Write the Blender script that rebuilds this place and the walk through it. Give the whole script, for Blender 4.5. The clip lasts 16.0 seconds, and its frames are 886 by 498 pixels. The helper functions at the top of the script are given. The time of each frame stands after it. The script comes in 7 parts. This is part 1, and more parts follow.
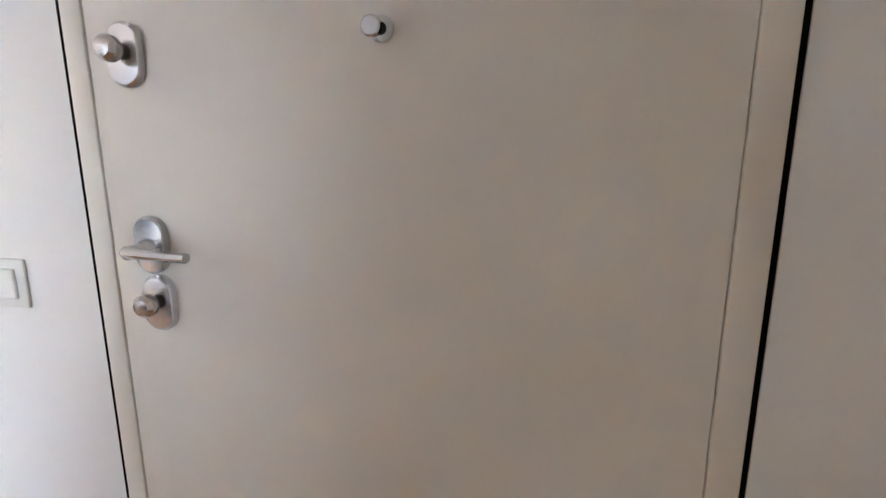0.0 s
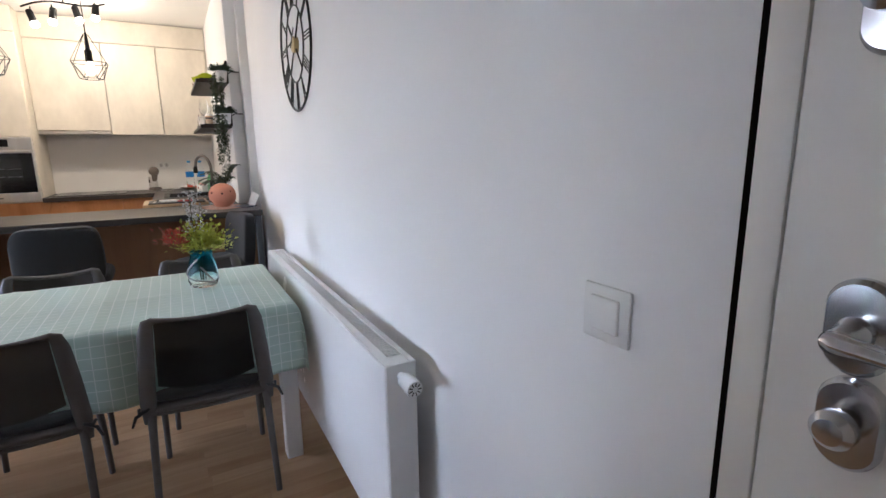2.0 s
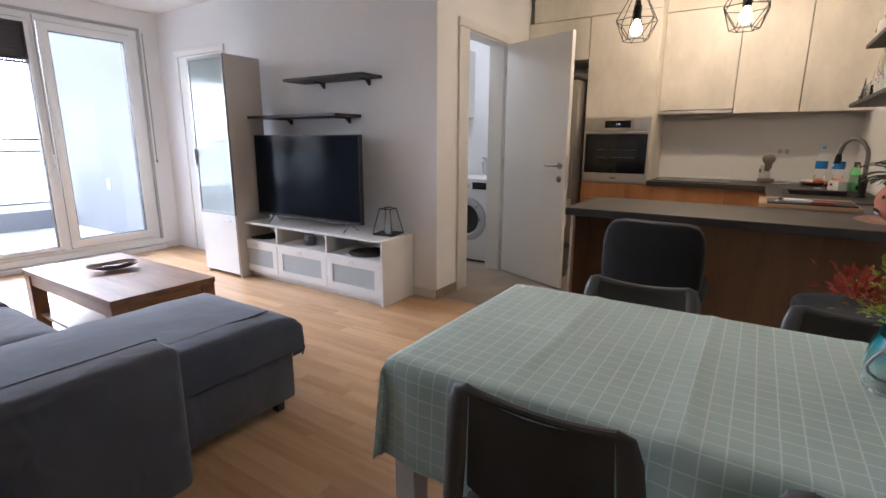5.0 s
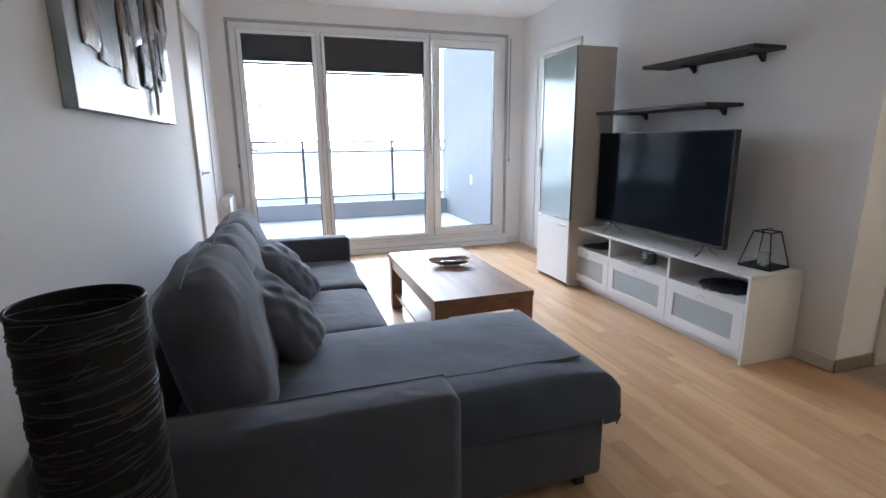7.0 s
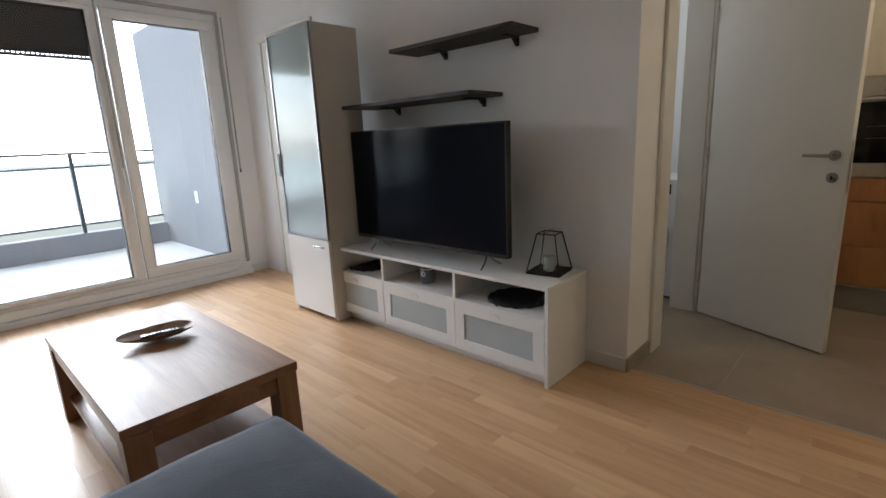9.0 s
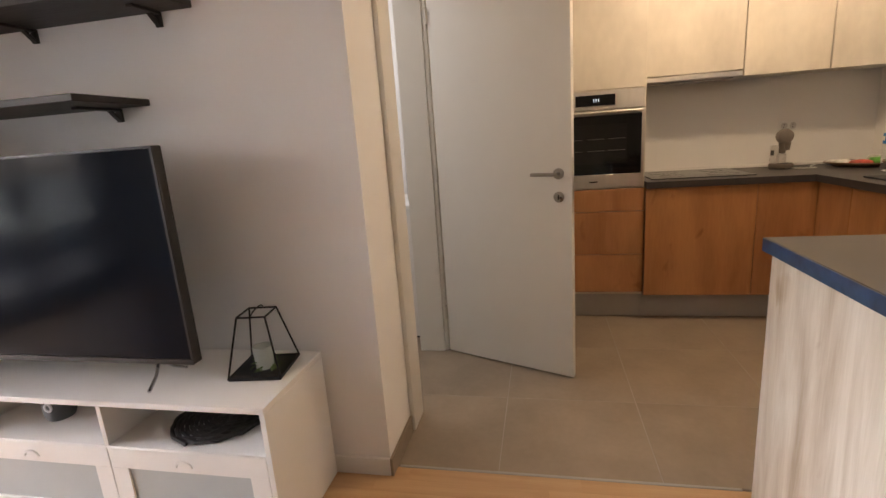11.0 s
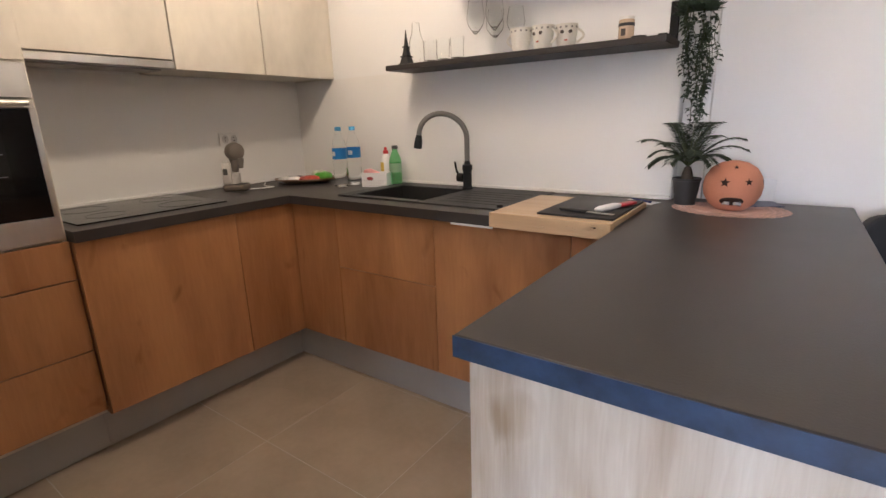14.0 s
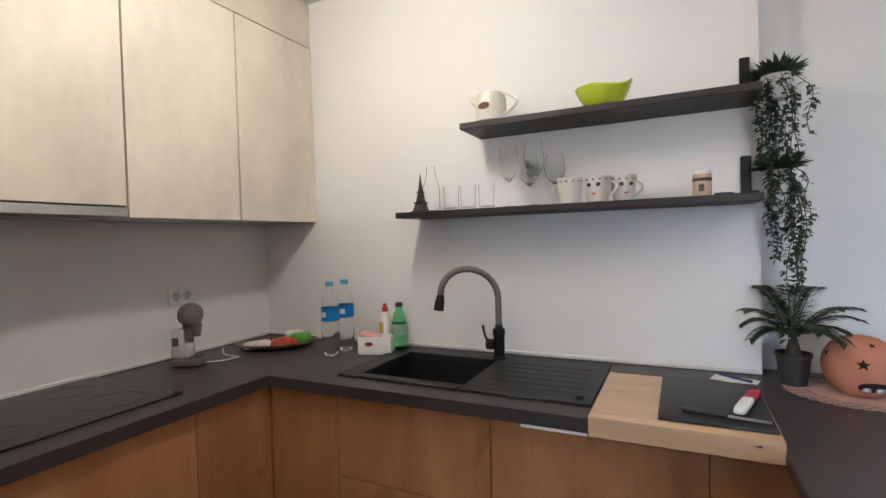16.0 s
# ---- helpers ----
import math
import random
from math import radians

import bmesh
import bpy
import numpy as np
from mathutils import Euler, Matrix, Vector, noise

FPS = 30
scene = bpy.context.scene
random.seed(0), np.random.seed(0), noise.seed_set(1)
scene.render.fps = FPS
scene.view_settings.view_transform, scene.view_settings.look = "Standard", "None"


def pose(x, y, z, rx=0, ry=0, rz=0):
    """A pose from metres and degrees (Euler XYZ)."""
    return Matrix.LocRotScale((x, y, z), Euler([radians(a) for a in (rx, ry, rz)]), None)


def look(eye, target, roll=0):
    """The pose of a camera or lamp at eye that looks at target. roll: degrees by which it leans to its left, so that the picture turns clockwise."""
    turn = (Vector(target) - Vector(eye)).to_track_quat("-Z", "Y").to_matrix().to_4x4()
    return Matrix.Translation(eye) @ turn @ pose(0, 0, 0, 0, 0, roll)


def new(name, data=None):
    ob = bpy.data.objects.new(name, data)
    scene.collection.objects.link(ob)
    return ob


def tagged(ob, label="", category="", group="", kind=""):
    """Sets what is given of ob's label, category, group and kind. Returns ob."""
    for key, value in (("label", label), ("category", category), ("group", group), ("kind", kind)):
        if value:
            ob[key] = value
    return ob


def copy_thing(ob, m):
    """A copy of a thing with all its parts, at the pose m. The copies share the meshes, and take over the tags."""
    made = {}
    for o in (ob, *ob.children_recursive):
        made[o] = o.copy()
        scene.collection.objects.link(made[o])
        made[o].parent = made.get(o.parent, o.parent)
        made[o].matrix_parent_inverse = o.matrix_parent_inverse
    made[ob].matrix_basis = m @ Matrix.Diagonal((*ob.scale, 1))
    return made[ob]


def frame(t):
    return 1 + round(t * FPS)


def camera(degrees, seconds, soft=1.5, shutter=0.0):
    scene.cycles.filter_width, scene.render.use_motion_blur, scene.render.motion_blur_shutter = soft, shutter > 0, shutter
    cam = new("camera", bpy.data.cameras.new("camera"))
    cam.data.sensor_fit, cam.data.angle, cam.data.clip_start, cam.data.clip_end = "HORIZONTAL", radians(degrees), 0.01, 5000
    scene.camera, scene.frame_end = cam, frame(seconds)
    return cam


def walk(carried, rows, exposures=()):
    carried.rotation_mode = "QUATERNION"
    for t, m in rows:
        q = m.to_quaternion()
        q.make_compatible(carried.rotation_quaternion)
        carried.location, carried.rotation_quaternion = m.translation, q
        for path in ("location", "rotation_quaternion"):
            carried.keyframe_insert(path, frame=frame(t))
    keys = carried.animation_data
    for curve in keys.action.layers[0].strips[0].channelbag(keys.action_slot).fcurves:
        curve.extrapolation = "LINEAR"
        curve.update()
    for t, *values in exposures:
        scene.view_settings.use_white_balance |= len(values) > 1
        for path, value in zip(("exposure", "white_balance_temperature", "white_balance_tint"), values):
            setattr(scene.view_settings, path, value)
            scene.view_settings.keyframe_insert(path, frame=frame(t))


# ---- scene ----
cam = camera(85.0, 16.0)
PATH = [
    (0, (-0.032, -0.019, 1.26), (-0.368, 1.913, 0.869), -0.0),
    (0.5, (-0.118, -0.011, 1.263), (-0.818, 1.823, 0.879), 0.3),
    (1, (-0.213, 0.021, 1.273), (-1.323, 1.63, 0.848), -0.9),
    (1.5, (-0.319, 0.089, 1.272), (-1.798, 1.374, 0.872), -0.5),
    (2, (-0.452, 0.112, 1.283), (-2.169, 1.056, 0.884), -0.8),
    (2.5, (-0.661, 0.113, 1.261), (-2.515, 0.755, 0.873), -0.7),
    (3, (-0.89, 0.052, 1.272), (-2.811, 0.459, 0.894), -0.5),
    (3.5, (-1.04, 0.025, 1.259), (-2.999, 0.13, 0.87), 0.0),
    (4, (-1.226, -0.004, 1.249), (-3.156, -0.313, 0.821), 0.5),
    (4.5, (-1.389, -0.033, 1.25), (-3.206, -0.745, 0.811), 0.6),
    (5, (-1.489, -0.128, 1.23), (-3.131, -1.186, 0.799), 0.3),
    (5.2, (-1.547, -0.176, 1.229), (-3.099, -1.36, 0.794), 0.3),
    (7.3, (-1.894, -0.647, 1.236), (-2.457, -2.517, 0.801), -0.6),
    (7.5, (-1.92, -0.728, 1.21), (-2.541, -2.579, 0.78), -0.7),
    (8, (-1.992, -0.99, 1.219), (-2.915, -2.71, 0.782), -1.4),
    (8.5, (-2.098, -1.119, 1.221), (-3.286, -2.667, 0.781), -2.1),
    (9, (-2.296, -1.281, 1.207), (-3.716, -2.618, 0.766), -2.6),
    (9.2, (-2.393, -1.322, 1.223), (-3.876, -2.592, 0.787), -2.6),
    (11.3, (-3.183, -1.599, 1.249), (-5.115, -1.841, 0.794), -4.1),
    (11.5, (-3.285, -1.599, 1.236), (-5.228, -1.731, 0.778), -4.1),
    (12, (-3.513, -1.608, 1.257), (-5.449, -1.417, 0.792), -4.6),
    (12.5, (-3.66, -1.605, 1.255), (-5.529, -1.063, 0.797), -4.0),
    (13, (-3.877, -1.623, 1.262), (-5.545, -0.626, 0.789), -3.4),
    (13.5, (-4.0, -1.62, 1.26), (-5.416, -0.3, 0.758), -2.6),
    (14, (-4.173, -1.556, 1.24), (-5.298, 0.015, 0.721), -1.7),
    (14.5, (-4.309, -1.505, 1.273), (-5.239, 0.2, 0.795), -0.9),
    (15, (-4.497, -1.445, 1.282), (-5.269, 0.374, 0.976), -0.1),
    (15.5, (-4.645, -1.406, 1.341), (-5.382, 0.446, 1.183), -1.5),
    (16, (-4.79, -1.369, 1.388), (-5.67, 0.427, 1.343), -1.6),
]
EXPOSURES = [(0, 4.6, 5500, 12), (1, 4.1, 5250, 12), (1.5, 3.75, 5200, 14), (2.5, 3.3, 5250, 14), (3.5, 3.1, 5250, 14), (4.5, 3.15, 5600, 16), (5, 3.0, 5600, 16), (7.5, 2.55, 5300, 9), (9, 2.2, 5950, 9), (11.5, 3.25, 6750, 20), (13, 3.15, 6150, 20), (13.7, 3.18, 5720, 18), (14.5, 3.3, 5350, 15), (16, 2.95, 4980, 11)]
walk(cam, [(t, look(eye, target, roll)) for t, eye, target, roll in PATH], EXPOSURES)

SKY, SPOT, PENDANT, LAUNDRY, SUNPOWER, BULBGLOW = 0.15, 0.70, 0.30, 2.1, 1.5, 4.0

# ---- light ----
world = bpy.data.worlds.new("overcast_sky")
scene.world = world
world.use_nodes = True
wn = world.node_tree
sky = wn.nodes.new("ShaderNodeTexSky")
sky.sky_type, sky.sun_disc = "NISHITA", False
sky.sun_elevation, sky.sun_rotation = radians(30), radians(180)
sky.air_density, sky.dust_density, sky.ozone_density = 1.0, 1.0, 1.0
pale = wn.nodes.new("ShaderNodeHueSaturation")
pale.inputs["Saturation"].default_value = 0.35
wn.links.new(sky.outputs["Color"], pale.inputs["Color"])
wn.links.new(pale.outputs["Color"], wn.nodes["Background"].inputs["Color"])
wn.nodes["Background"].inputs["Strength"].default_value = SKY
sun = new("sun", bpy.data.lights.new("sun", "SUN"))
sun.data.energy, sun.data.angle, sun.data.color = SUNPOWER, radians(48), (0.93, 0.97, 1.0)
sun.matrix_world = look((-3, -24, 11.6), (-3, -4, 0))


def lamp(name, place, watts, radius, color):
    ob = new(name, bpy.data.lights.new(name, "POINT"))
    ob.data.energy, ob.data.shadow_soft_size, ob.data.color = watts, radius, color
    ob.location = place
    return ob


WARM = (1.0, 0.77, 0.50)
for k, (ly, lz) in enumerate(((-0.735, 2.27), (-0.595, 2.31), (-0.435, 2.34), (-0.305, 2.37))):
    lamp("spot_bulb_light", (-5.65, ly, lz), SPOT, 0.035, WARM)
for ly in (-0.747, -0.265):
    lamp("pendant_bulb_light", (-4.28, ly, 1.80), PENDANT, 0.028, WARM)
lamp("laundry_light", (-5.6, -3.0, 2.35), LAUNDRY, 0.10, (1.0, 0.98, 0.92))


# ---- materials ----
def mat(name, base, rough=0.5, metal=0.0, var=0.08, scale=3.0, fine=60.0, bump=0.08, rand=0.0, glow=None, coat=0.0, spec=0.5, sheen=0.0, stretch=(1, 1, 1), dark=None, folds=0.0):
    """A surface with stains at one scale, grain at another, and fine relief."""
    m = bpy.data.materials.new(name)
    m.use_nodes = True
    nt = m.node_tree
    n, l = nt.nodes, nt.links
    p = n["Principled BSDF"]
    co = n.new("ShaderNodeTexCoord")
    mp = n.new("ShaderNodeMapping")
    mp.inputs["Scale"].default_value = stretch
    l.new(co.outputs["Object"], mp.inputs["Vector"])
    big, small = n.new("ShaderNodeTexNoise"), n.new("ShaderNodeTexNoise")
    big.inputs["Scale"].default_value, big.inputs["Detail"].default_value = scale, 4
    small.inputs["Scale"].default_value, small.inputs["Detail"].default_value = fine, 3
    l.new(mp.outputs["Vector"], big.inputs["Vector"])
    l.new(mp.outputs["Vector"], small.inputs["Vector"])
    mix = n.new("ShaderNodeMix")
    mix.data_type = "RGBA"
    d = dark if dark else tuple(c * (1 - 2.2 * var) for c in base)
    b = tuple(min(1, c * (1 + 0.8 * var)) for c in base)
    mix.inputs[6].default_value, mix.inputs[7].default_value = (*d, 1), (*b, 1)
    add = n.new("ShaderNodeMath")
    add.operation = "MULTIPLY_ADD"
    add.inputs[1].default_value = 0.35
    l.new(small.outputs["Fac"], add.inputs[0])
    ramp = n.new("ShaderNodeMapRange")
    ramp.inputs["From Min"].default_value, ramp.inputs["From Max"].default_value = 0.3, 0.7
    ramp.inputs["To Max"].default_value = 0.65
    l.new(big.outputs["Fac"], ramp.inputs["Value"])
    l.new(ramp.outputs["Result"], add.inputs[2])
    last = add.outputs[0]
    if rand:
        info = n.new("ShaderNodeObjectInfo")
        r = n.new("ShaderNodeMath")
        r.operation = "MULTIPLY_ADD"
        r.inputs[1].default_value = rand
        l.new(info.outputs["Random"], r.inputs[0])
        l.new(last, r.inputs[2])
        last = r.outputs[0]
    l.new(last, mix.inputs[0])
    l.new(mix.outputs[2], p.inputs["Base Color"])
    rr = n.new("ShaderNodeMapRange")
    rr.inputs["To Min"].default_value, rr.inputs["To Max"].default_value = max(0.02, rough - 0.07), min(1, rough + 0.07)
    l.new(big.outputs["Fac"], rr.inputs["Value"])
    l.new(rr.outputs["Result"], p.inputs["Roughness"])
    p.inputs["Metallic"].default_value = metal
    p.inputs["Coat Weight"].default_value = coat
    p.inputs["Specular IOR Level"].default_value = spec
    p.inputs["Sheen Weight"].default_value = sheen
    if bump:
        bp = n.new("ShaderNodeBump")
        bp.inputs["Strength"].default_value, bp.inputs["Distance"].default_value = bump, 0.002
        l.new(small.outputs["Fac"], bp.inputs["Height"])
        l.new(bp.outputs["Normal"], p.inputs["Normal"])
    if folds:
        fo = n.new("ShaderNodeTexNoise")
        fo.inputs["Scale"].default_value, fo.inputs["Detail"].default_value, fo.inputs["Distortion"].default_value = 7.0, 1.5, 0.9
        fb = n.new("ShaderNodeBump")
        fb.inputs["Strength"].default_value, fb.inputs["Distance"].default_value = folds, 0.035
        l.new(mp.outputs["Vector"], fo.inputs["Vector"])
        l.new(fo.outputs["Fac"], fb.inputs["Height"])
        l.new(bp.outputs["Normal"], fb.inputs["Normal"])
        l.new(fb.outputs["Normal"], p.inputs["Normal"])
    if glow:
        p.inputs["Emission Color"].default_value = (*glow[0], 1)
        p.inputs["Emission Strength"].default_value = glow[1]
    return m


def wood(name, light, dark, along="z", rough=0.45, knots=0.0, grain=1.0, rand=0.0, coat=0.0, flame=0.5):
    """Timber with long flames, fine pores and a few knots, running along one axis."""
    m = bpy.data.materials.new(name)
    m.use_nodes = True
    nt = m.node_tree
    n, l = nt.nodes, nt.links
    p = n["Principled BSDF"]
    co = n.new("ShaderNodeTexCoord")
    info = n.new("ShaderNodeObjectInfo")
    shift = n.new("ShaderNodeVectorMath")
    shift.operation = "MULTIPLY_ADD"
    shift.inputs[1].default_value = (7.3, 11.7, 5.1)
    l.new(info.outputs["Random"], shift.inputs[0])
    l.new(co.outputs["Object"], shift.inputs[2])
    a = "xyz".index(along)

    def stretched(s_long, s_cross, detail):
        mp = n.new("ShaderNodeMapping")
        sc = [s_cross] * 3
        sc[a] = s_long
        mp.inputs["Scale"].default_value = sc
        l.new(shift.outputs["Vector"], mp.inputs["Vector"])
        t = n.new("ShaderNodeTexNoise")
        t.inputs["Scale"].default_value, t.inputs["Detail"].default_value = 1.0, detail
        t.inputs["Distortion"].default_value = 0.6
        l.new(mp.outputs["Vector"], t.inputs["Vector"])
        return t.outputs["Fac"]

    flames, pores, spots = stretched(1.1, 9.0 * grain, 4), stretched(9.0, 160.0 * grain, 2), stretched(5.0, 9.0, 2)

    def calc(op, x, y):
        q = n.new("ShaderNodeMath")
        q.operation = op
        for k, v in enumerate((x, y)):
            if isinstance(v, (int, float)):
                q.inputs[k].default_value = v
            else:
                l.new(v, q.inputs[k])
        return q.outputs[0]

    fl = n.new("ShaderNodeMapRange")
    fl.inputs["From Min"].default_value, fl.inputs["From Max"].default_value = 0.35, 0.68
    l.new(flames, fl.inputs["Value"])
    tone = calc("ADD", calc("MULTIPLY", fl.outputs["Result"], flame), calc("MULTIPLY", pores, 0.35))
    if rand:
        tone = calc("ADD", tone, calc("MULTIPLY", calc("SUBTRACT", info.outputs["Random"], 0.5), rand))
    if knots:
        k = n.new("ShaderNodeMapRange")
        k.inputs["From Min"].default_value, k.inputs["From Max"].default_value = 0.66, 0.78
        l.new(spots, k.inputs["Value"])
        tone = calc("ADD", tone, calc("MULTIPLY", k.outputs["Result"], knots))
    mix = n.new("ShaderNodeMix")
    mix.data_type = "RGBA"
    mix.inputs[6].default_value, mix.inputs[7].default_value = (*light, 1), (*dark, 1)
    l.new(tone, mix.inputs[0])
    l.new(mix.outputs[2], p.inputs["Base Color"])
    rr = n.new("ShaderNodeMapRange")
    rr.inputs["To Min"].default_value, rr.inputs["To Max"].default_value = rough - 0.08, rough + 0.1
    l.new(pores, rr.inputs["Value"])
    l.new(rr.outputs["Result"], p.inputs["Roughness"])
    p.inputs["Coat Weight"].default_value = coat
    bp = n.new("ShaderNodeBump")
    bp.inputs["Strength"].default_value, bp.inputs["Distance"].default_value = 0.12, 0.001
    l.new(pores, bp.inputs["Height"])
    l.new(bp.outputs["Normal"], p.inputs["Normal"])
    return m


def clear(name, color=(1, 1, 1), rough=0.0, ior=1.45):
    m = bpy.data.materials.new(name)
    m.use_nodes = True
    p = m.node_tree.nodes["Principled BSDF"]
    p.inputs["Base Color"].default_value = (*color, 1)
    p.inputs["Transmission Weight"].default_value, p.inputs["Roughness"].default_value, p.inputs["IOR"].default_value = 1, rough, ior
    return m


def sheet_glass(name, gloss=0.07):
    """A thin flat pane: clear, with a weak mirror."""
    m = bpy.data.materials.new(name)
    m.use_nodes = True
    n, l = m.node_tree.nodes, m.node_tree.links
    a, b, mx = n.new("ShaderNodeBsdfTransparent"), n.new("ShaderNodeBsdfGlossy"), n.new("ShaderNodeMixShader")
    b.inputs["Roughness"].default_value = 0.02
    mx.inputs[0].default_value = gloss
    l.new(a.outputs[0], mx.inputs[1]), l.new(b.outputs[0], mx.inputs[2])
    l.new(mx.outputs[0], n["Material Output"].inputs["Surface"])
    return m


def checked_cloth(name, base, line, step):
    m = mat(name, base, 0.9, var=0.06, scale=5, fine=500, bump=0.25, sheen=0.2)
    nt = m.node_tree
    n, l = nt.nodes, nt.links
    p = n["Principled BSDF"]
    before = p.inputs["Base Color"].links[0].from_socket
    uv = n.new("ShaderNodeTexCoord")
    sep = n.new("ShaderNodeSeparateXYZ")
    l.new(uv.outputs["UV"], sep.inputs[0])
    marks = []
    for k in range(2):
        w = n.new("ShaderNodeMath")
        w.operation = "PINGPONG"
        w.inputs[1].default_value = step / 2
        l.new(sep.outputs[k], w.inputs[0])
        c = n.new("ShaderNodeMapRange")
        c.inputs["From Min"].default_value, c.inputs["From Max"].default_value = 0.0010, 0.0020
        c.inputs["To Min"].default_value, c.inputs["To Max"].default_value = 0.62, 0.0
        l.new(w.outputs[0], c.inputs["Value"])
        marks.append(c.outputs["Result"])
    mx = n.new("ShaderNodeMath")
    mx.operation = "MAXIMUM"
    l.new(marks[0], mx.inputs[0]), l.new(marks[1], mx.inputs[1])
    mix = n.new("ShaderNodeMix")
    mix.data_type = "RGBA"
    mix.inputs[7].default_value = (*line, 1)
    l.new(mx.outputs[0], mix.inputs[0])
    l.new(before, mix.inputs[6])
    l.new(mix.outputs[2], p.inputs["Base Color"])
    return m


PAINT = mat("wall_paint", (0.83, 0.83, 0.83), 0.72, var=0.02, scale=1.3, fine=240, bump=0.10)
CEIL = mat("ceiling_paint", (0.86, 0.855, 0.84), 0.8, var=0.015, scale=1.0, fine=200, bump=0.08)
SPLASH = mat("backsplash_panel", (0.80, 0.79, 0.77), 0.38, var=0.015, scale=2, fine=90, bump=0.02)
WHITE = mat("white_lacquer", (0.80, 0.80, 0.79), 0.32, var=0.015, scale=4, fine=120, bump=0.02)
DOORWHITE = mat("door_foil", (0.74, 0.73, 0.69), 0.42, var=0.02, scale=3, fine=300, bump=0.06)
ENTRY = mat("entry_door_foil", (0.76, 0.735, 0.69), 0.42, var=0.02, scale=2.0, fine=260, bump=0.10)
PVC = mat("window_pvc", (0.83, 0.84, 0.84), 0.3, var=0.01, scale=4, fine=90, bump=0.01)
RADI = mat("radiator_enamel", (0.82, 0.82, 0.82), 0.25, var=0.01, scale=4, fine=150, bump=0.02)
TILE = mat("floor_tile_greige", (0.31, 0.252, 0.195), 0.42, var=0.15, scale=3.2, fine=38, bump=0.05, rand=0.15)
GROUT = mat("tile_grout", (0.40, 0.37, 0.33), 0.9, var=0.08, scale=9, fine=180, bump=0.2)
PARQUET = wood("oak_parquet", (0.60, 0.392, 0.216), (0.34, 0.182, 0.080), "y", 0.40, knots=0.12, grain=2.2, rand=0.42, coat=0.1, flame=0.38)
SUBFLOOR = wood("oak_underlay", (0.36, 0.23, 0.13), (0.25, 0.15, 0.08), "y", 0.6)
OAK = wood("cabinet_oak", (0.50, 0.245, 0.098), (0.23, 0.090, 0.030), "z", 0.36, knots=0.5, grain=0.5, rand=0.14, flame=0.62)
OAKPALE = wood("end_panel_oak", (0.72, 0.675, 0.595), (0.33, 0.25, 0.165), "z", 0.5, knots=0.4, grain=1.0, flame=0.72)
TABLEWOOD = wood("coffee_table_oak", (0.34, 0.185, 0.095), (0.15, 0.07, 0.034), "y", 0.38, knots=0.2, grain=1.3, flame=0.6)
TABLELEG = wood("coffee_table_leg_oak", (0.34, 0.185, 0.095), (0.15, 0.07, 0.034), "z", 0.4, knots=0.2, grain=1.3, flame=0.6)
BLOCKWOOD = wood("beech_board", (0.60, 0.42, 0.245), (0.42, 0.27, 0.14), "x", 0.4, rand=0.1, coat=0.4)
CREAM = mat("cream_cabinet_foil", (0.70, 0.655, 0.57), 0.45, var=0.13, scale=3.2, fine=25, bump=0.03, rand=0.1, stretch=(1, 1, 0.55))
COUNTER = mat("dark_stone_laminate", (0.045, 0.039, 0.038), 0.40, var=0.16, scale=3.5, fine=210, bump=0.12)
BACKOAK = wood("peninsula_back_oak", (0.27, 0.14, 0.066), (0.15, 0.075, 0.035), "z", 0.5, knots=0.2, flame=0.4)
FILM = mat("blue_protective_film", (0.030, 0.060, 0.128), 0.4, var=0.3, scale=22, fine=90, bump=0.15)
PLINTH = mat("grey_plinth_foil", (0.40, 0.395, 0.385), 0.38, var=0.05, scale=4, fine=60, bump=0.02)
STEEL = mat("brushed_steel", (0.64, 0.62, 0.59), 0.34, 1.0, var=0.05, scale=4, fine=90, bump=0.0, stretch=(1, 6, 1))
SATIN = mat("satin_steel", (0.34, 0.32, 0.29), 0.30, 1.0, var=0.05, scale=5, fine=120, bump=0.02)
CHROME = mat("satin_chrome", (0.62, 0.63, 0.66), 0.20, 1.0, var=0.03, scale=6, fine=150, bump=0.01)
FRIDGE = mat("dark_inox", (0.36, 0.34, 0.32), 0.33, 0.9, var=0.05, scale=3, fine=90, bump=0.02)
BLACKGLASS = mat("black_glass", (0.006, 0.006, 0.007), 0.06, var=0.02, scale=4, fine=50, bump=0.0, spec=0.4)
SCREEN = mat("tv_screen", (0.006, 0.009, 0.016), 0.13, var=0.1, scale=2, fine=40, bump=0.0, spec=0.06)
BLACK = mat("black_metal", (0.012, 0.012, 0.013), 0.5, var=0.1, scale=8, fine=150, bump=0.03, spec=0.25)
BLACKPLASTIC = mat("black_plastic", (0.030, 0.028, 0.028), 0.5, var=0.1, scale=8, fine=260, bump=0.10)
CHAIRPLASTIC = mat("chair_plastic", (0.100, 0.092, 0.087), 0.45, var=0.1, scale=8, fine=260, bump=0.10)
GAP = mat("dark_gap", (0.008, 0.007, 0.006), 0.95, var=0.1, spec=0.02)
SHELF = wood("black_brown_shelf", (0.030, 0.024, 0.022), (0.013, 0.010, 0.010), "x", 0.5, flame=0.6)
SHELFY = wood("black_brown_shelf_long", (0.030, 0.024, 0.022), (0.013, 0.010, 0.010), "y", 0.5, flame=0.6)
SOFA = mat("sofa_weave", (0.083, 0.088, 0.115), 0.92, var=0.14, scale=5, fine=420, bump=0.5, sheen=0.18, folds=0.26)
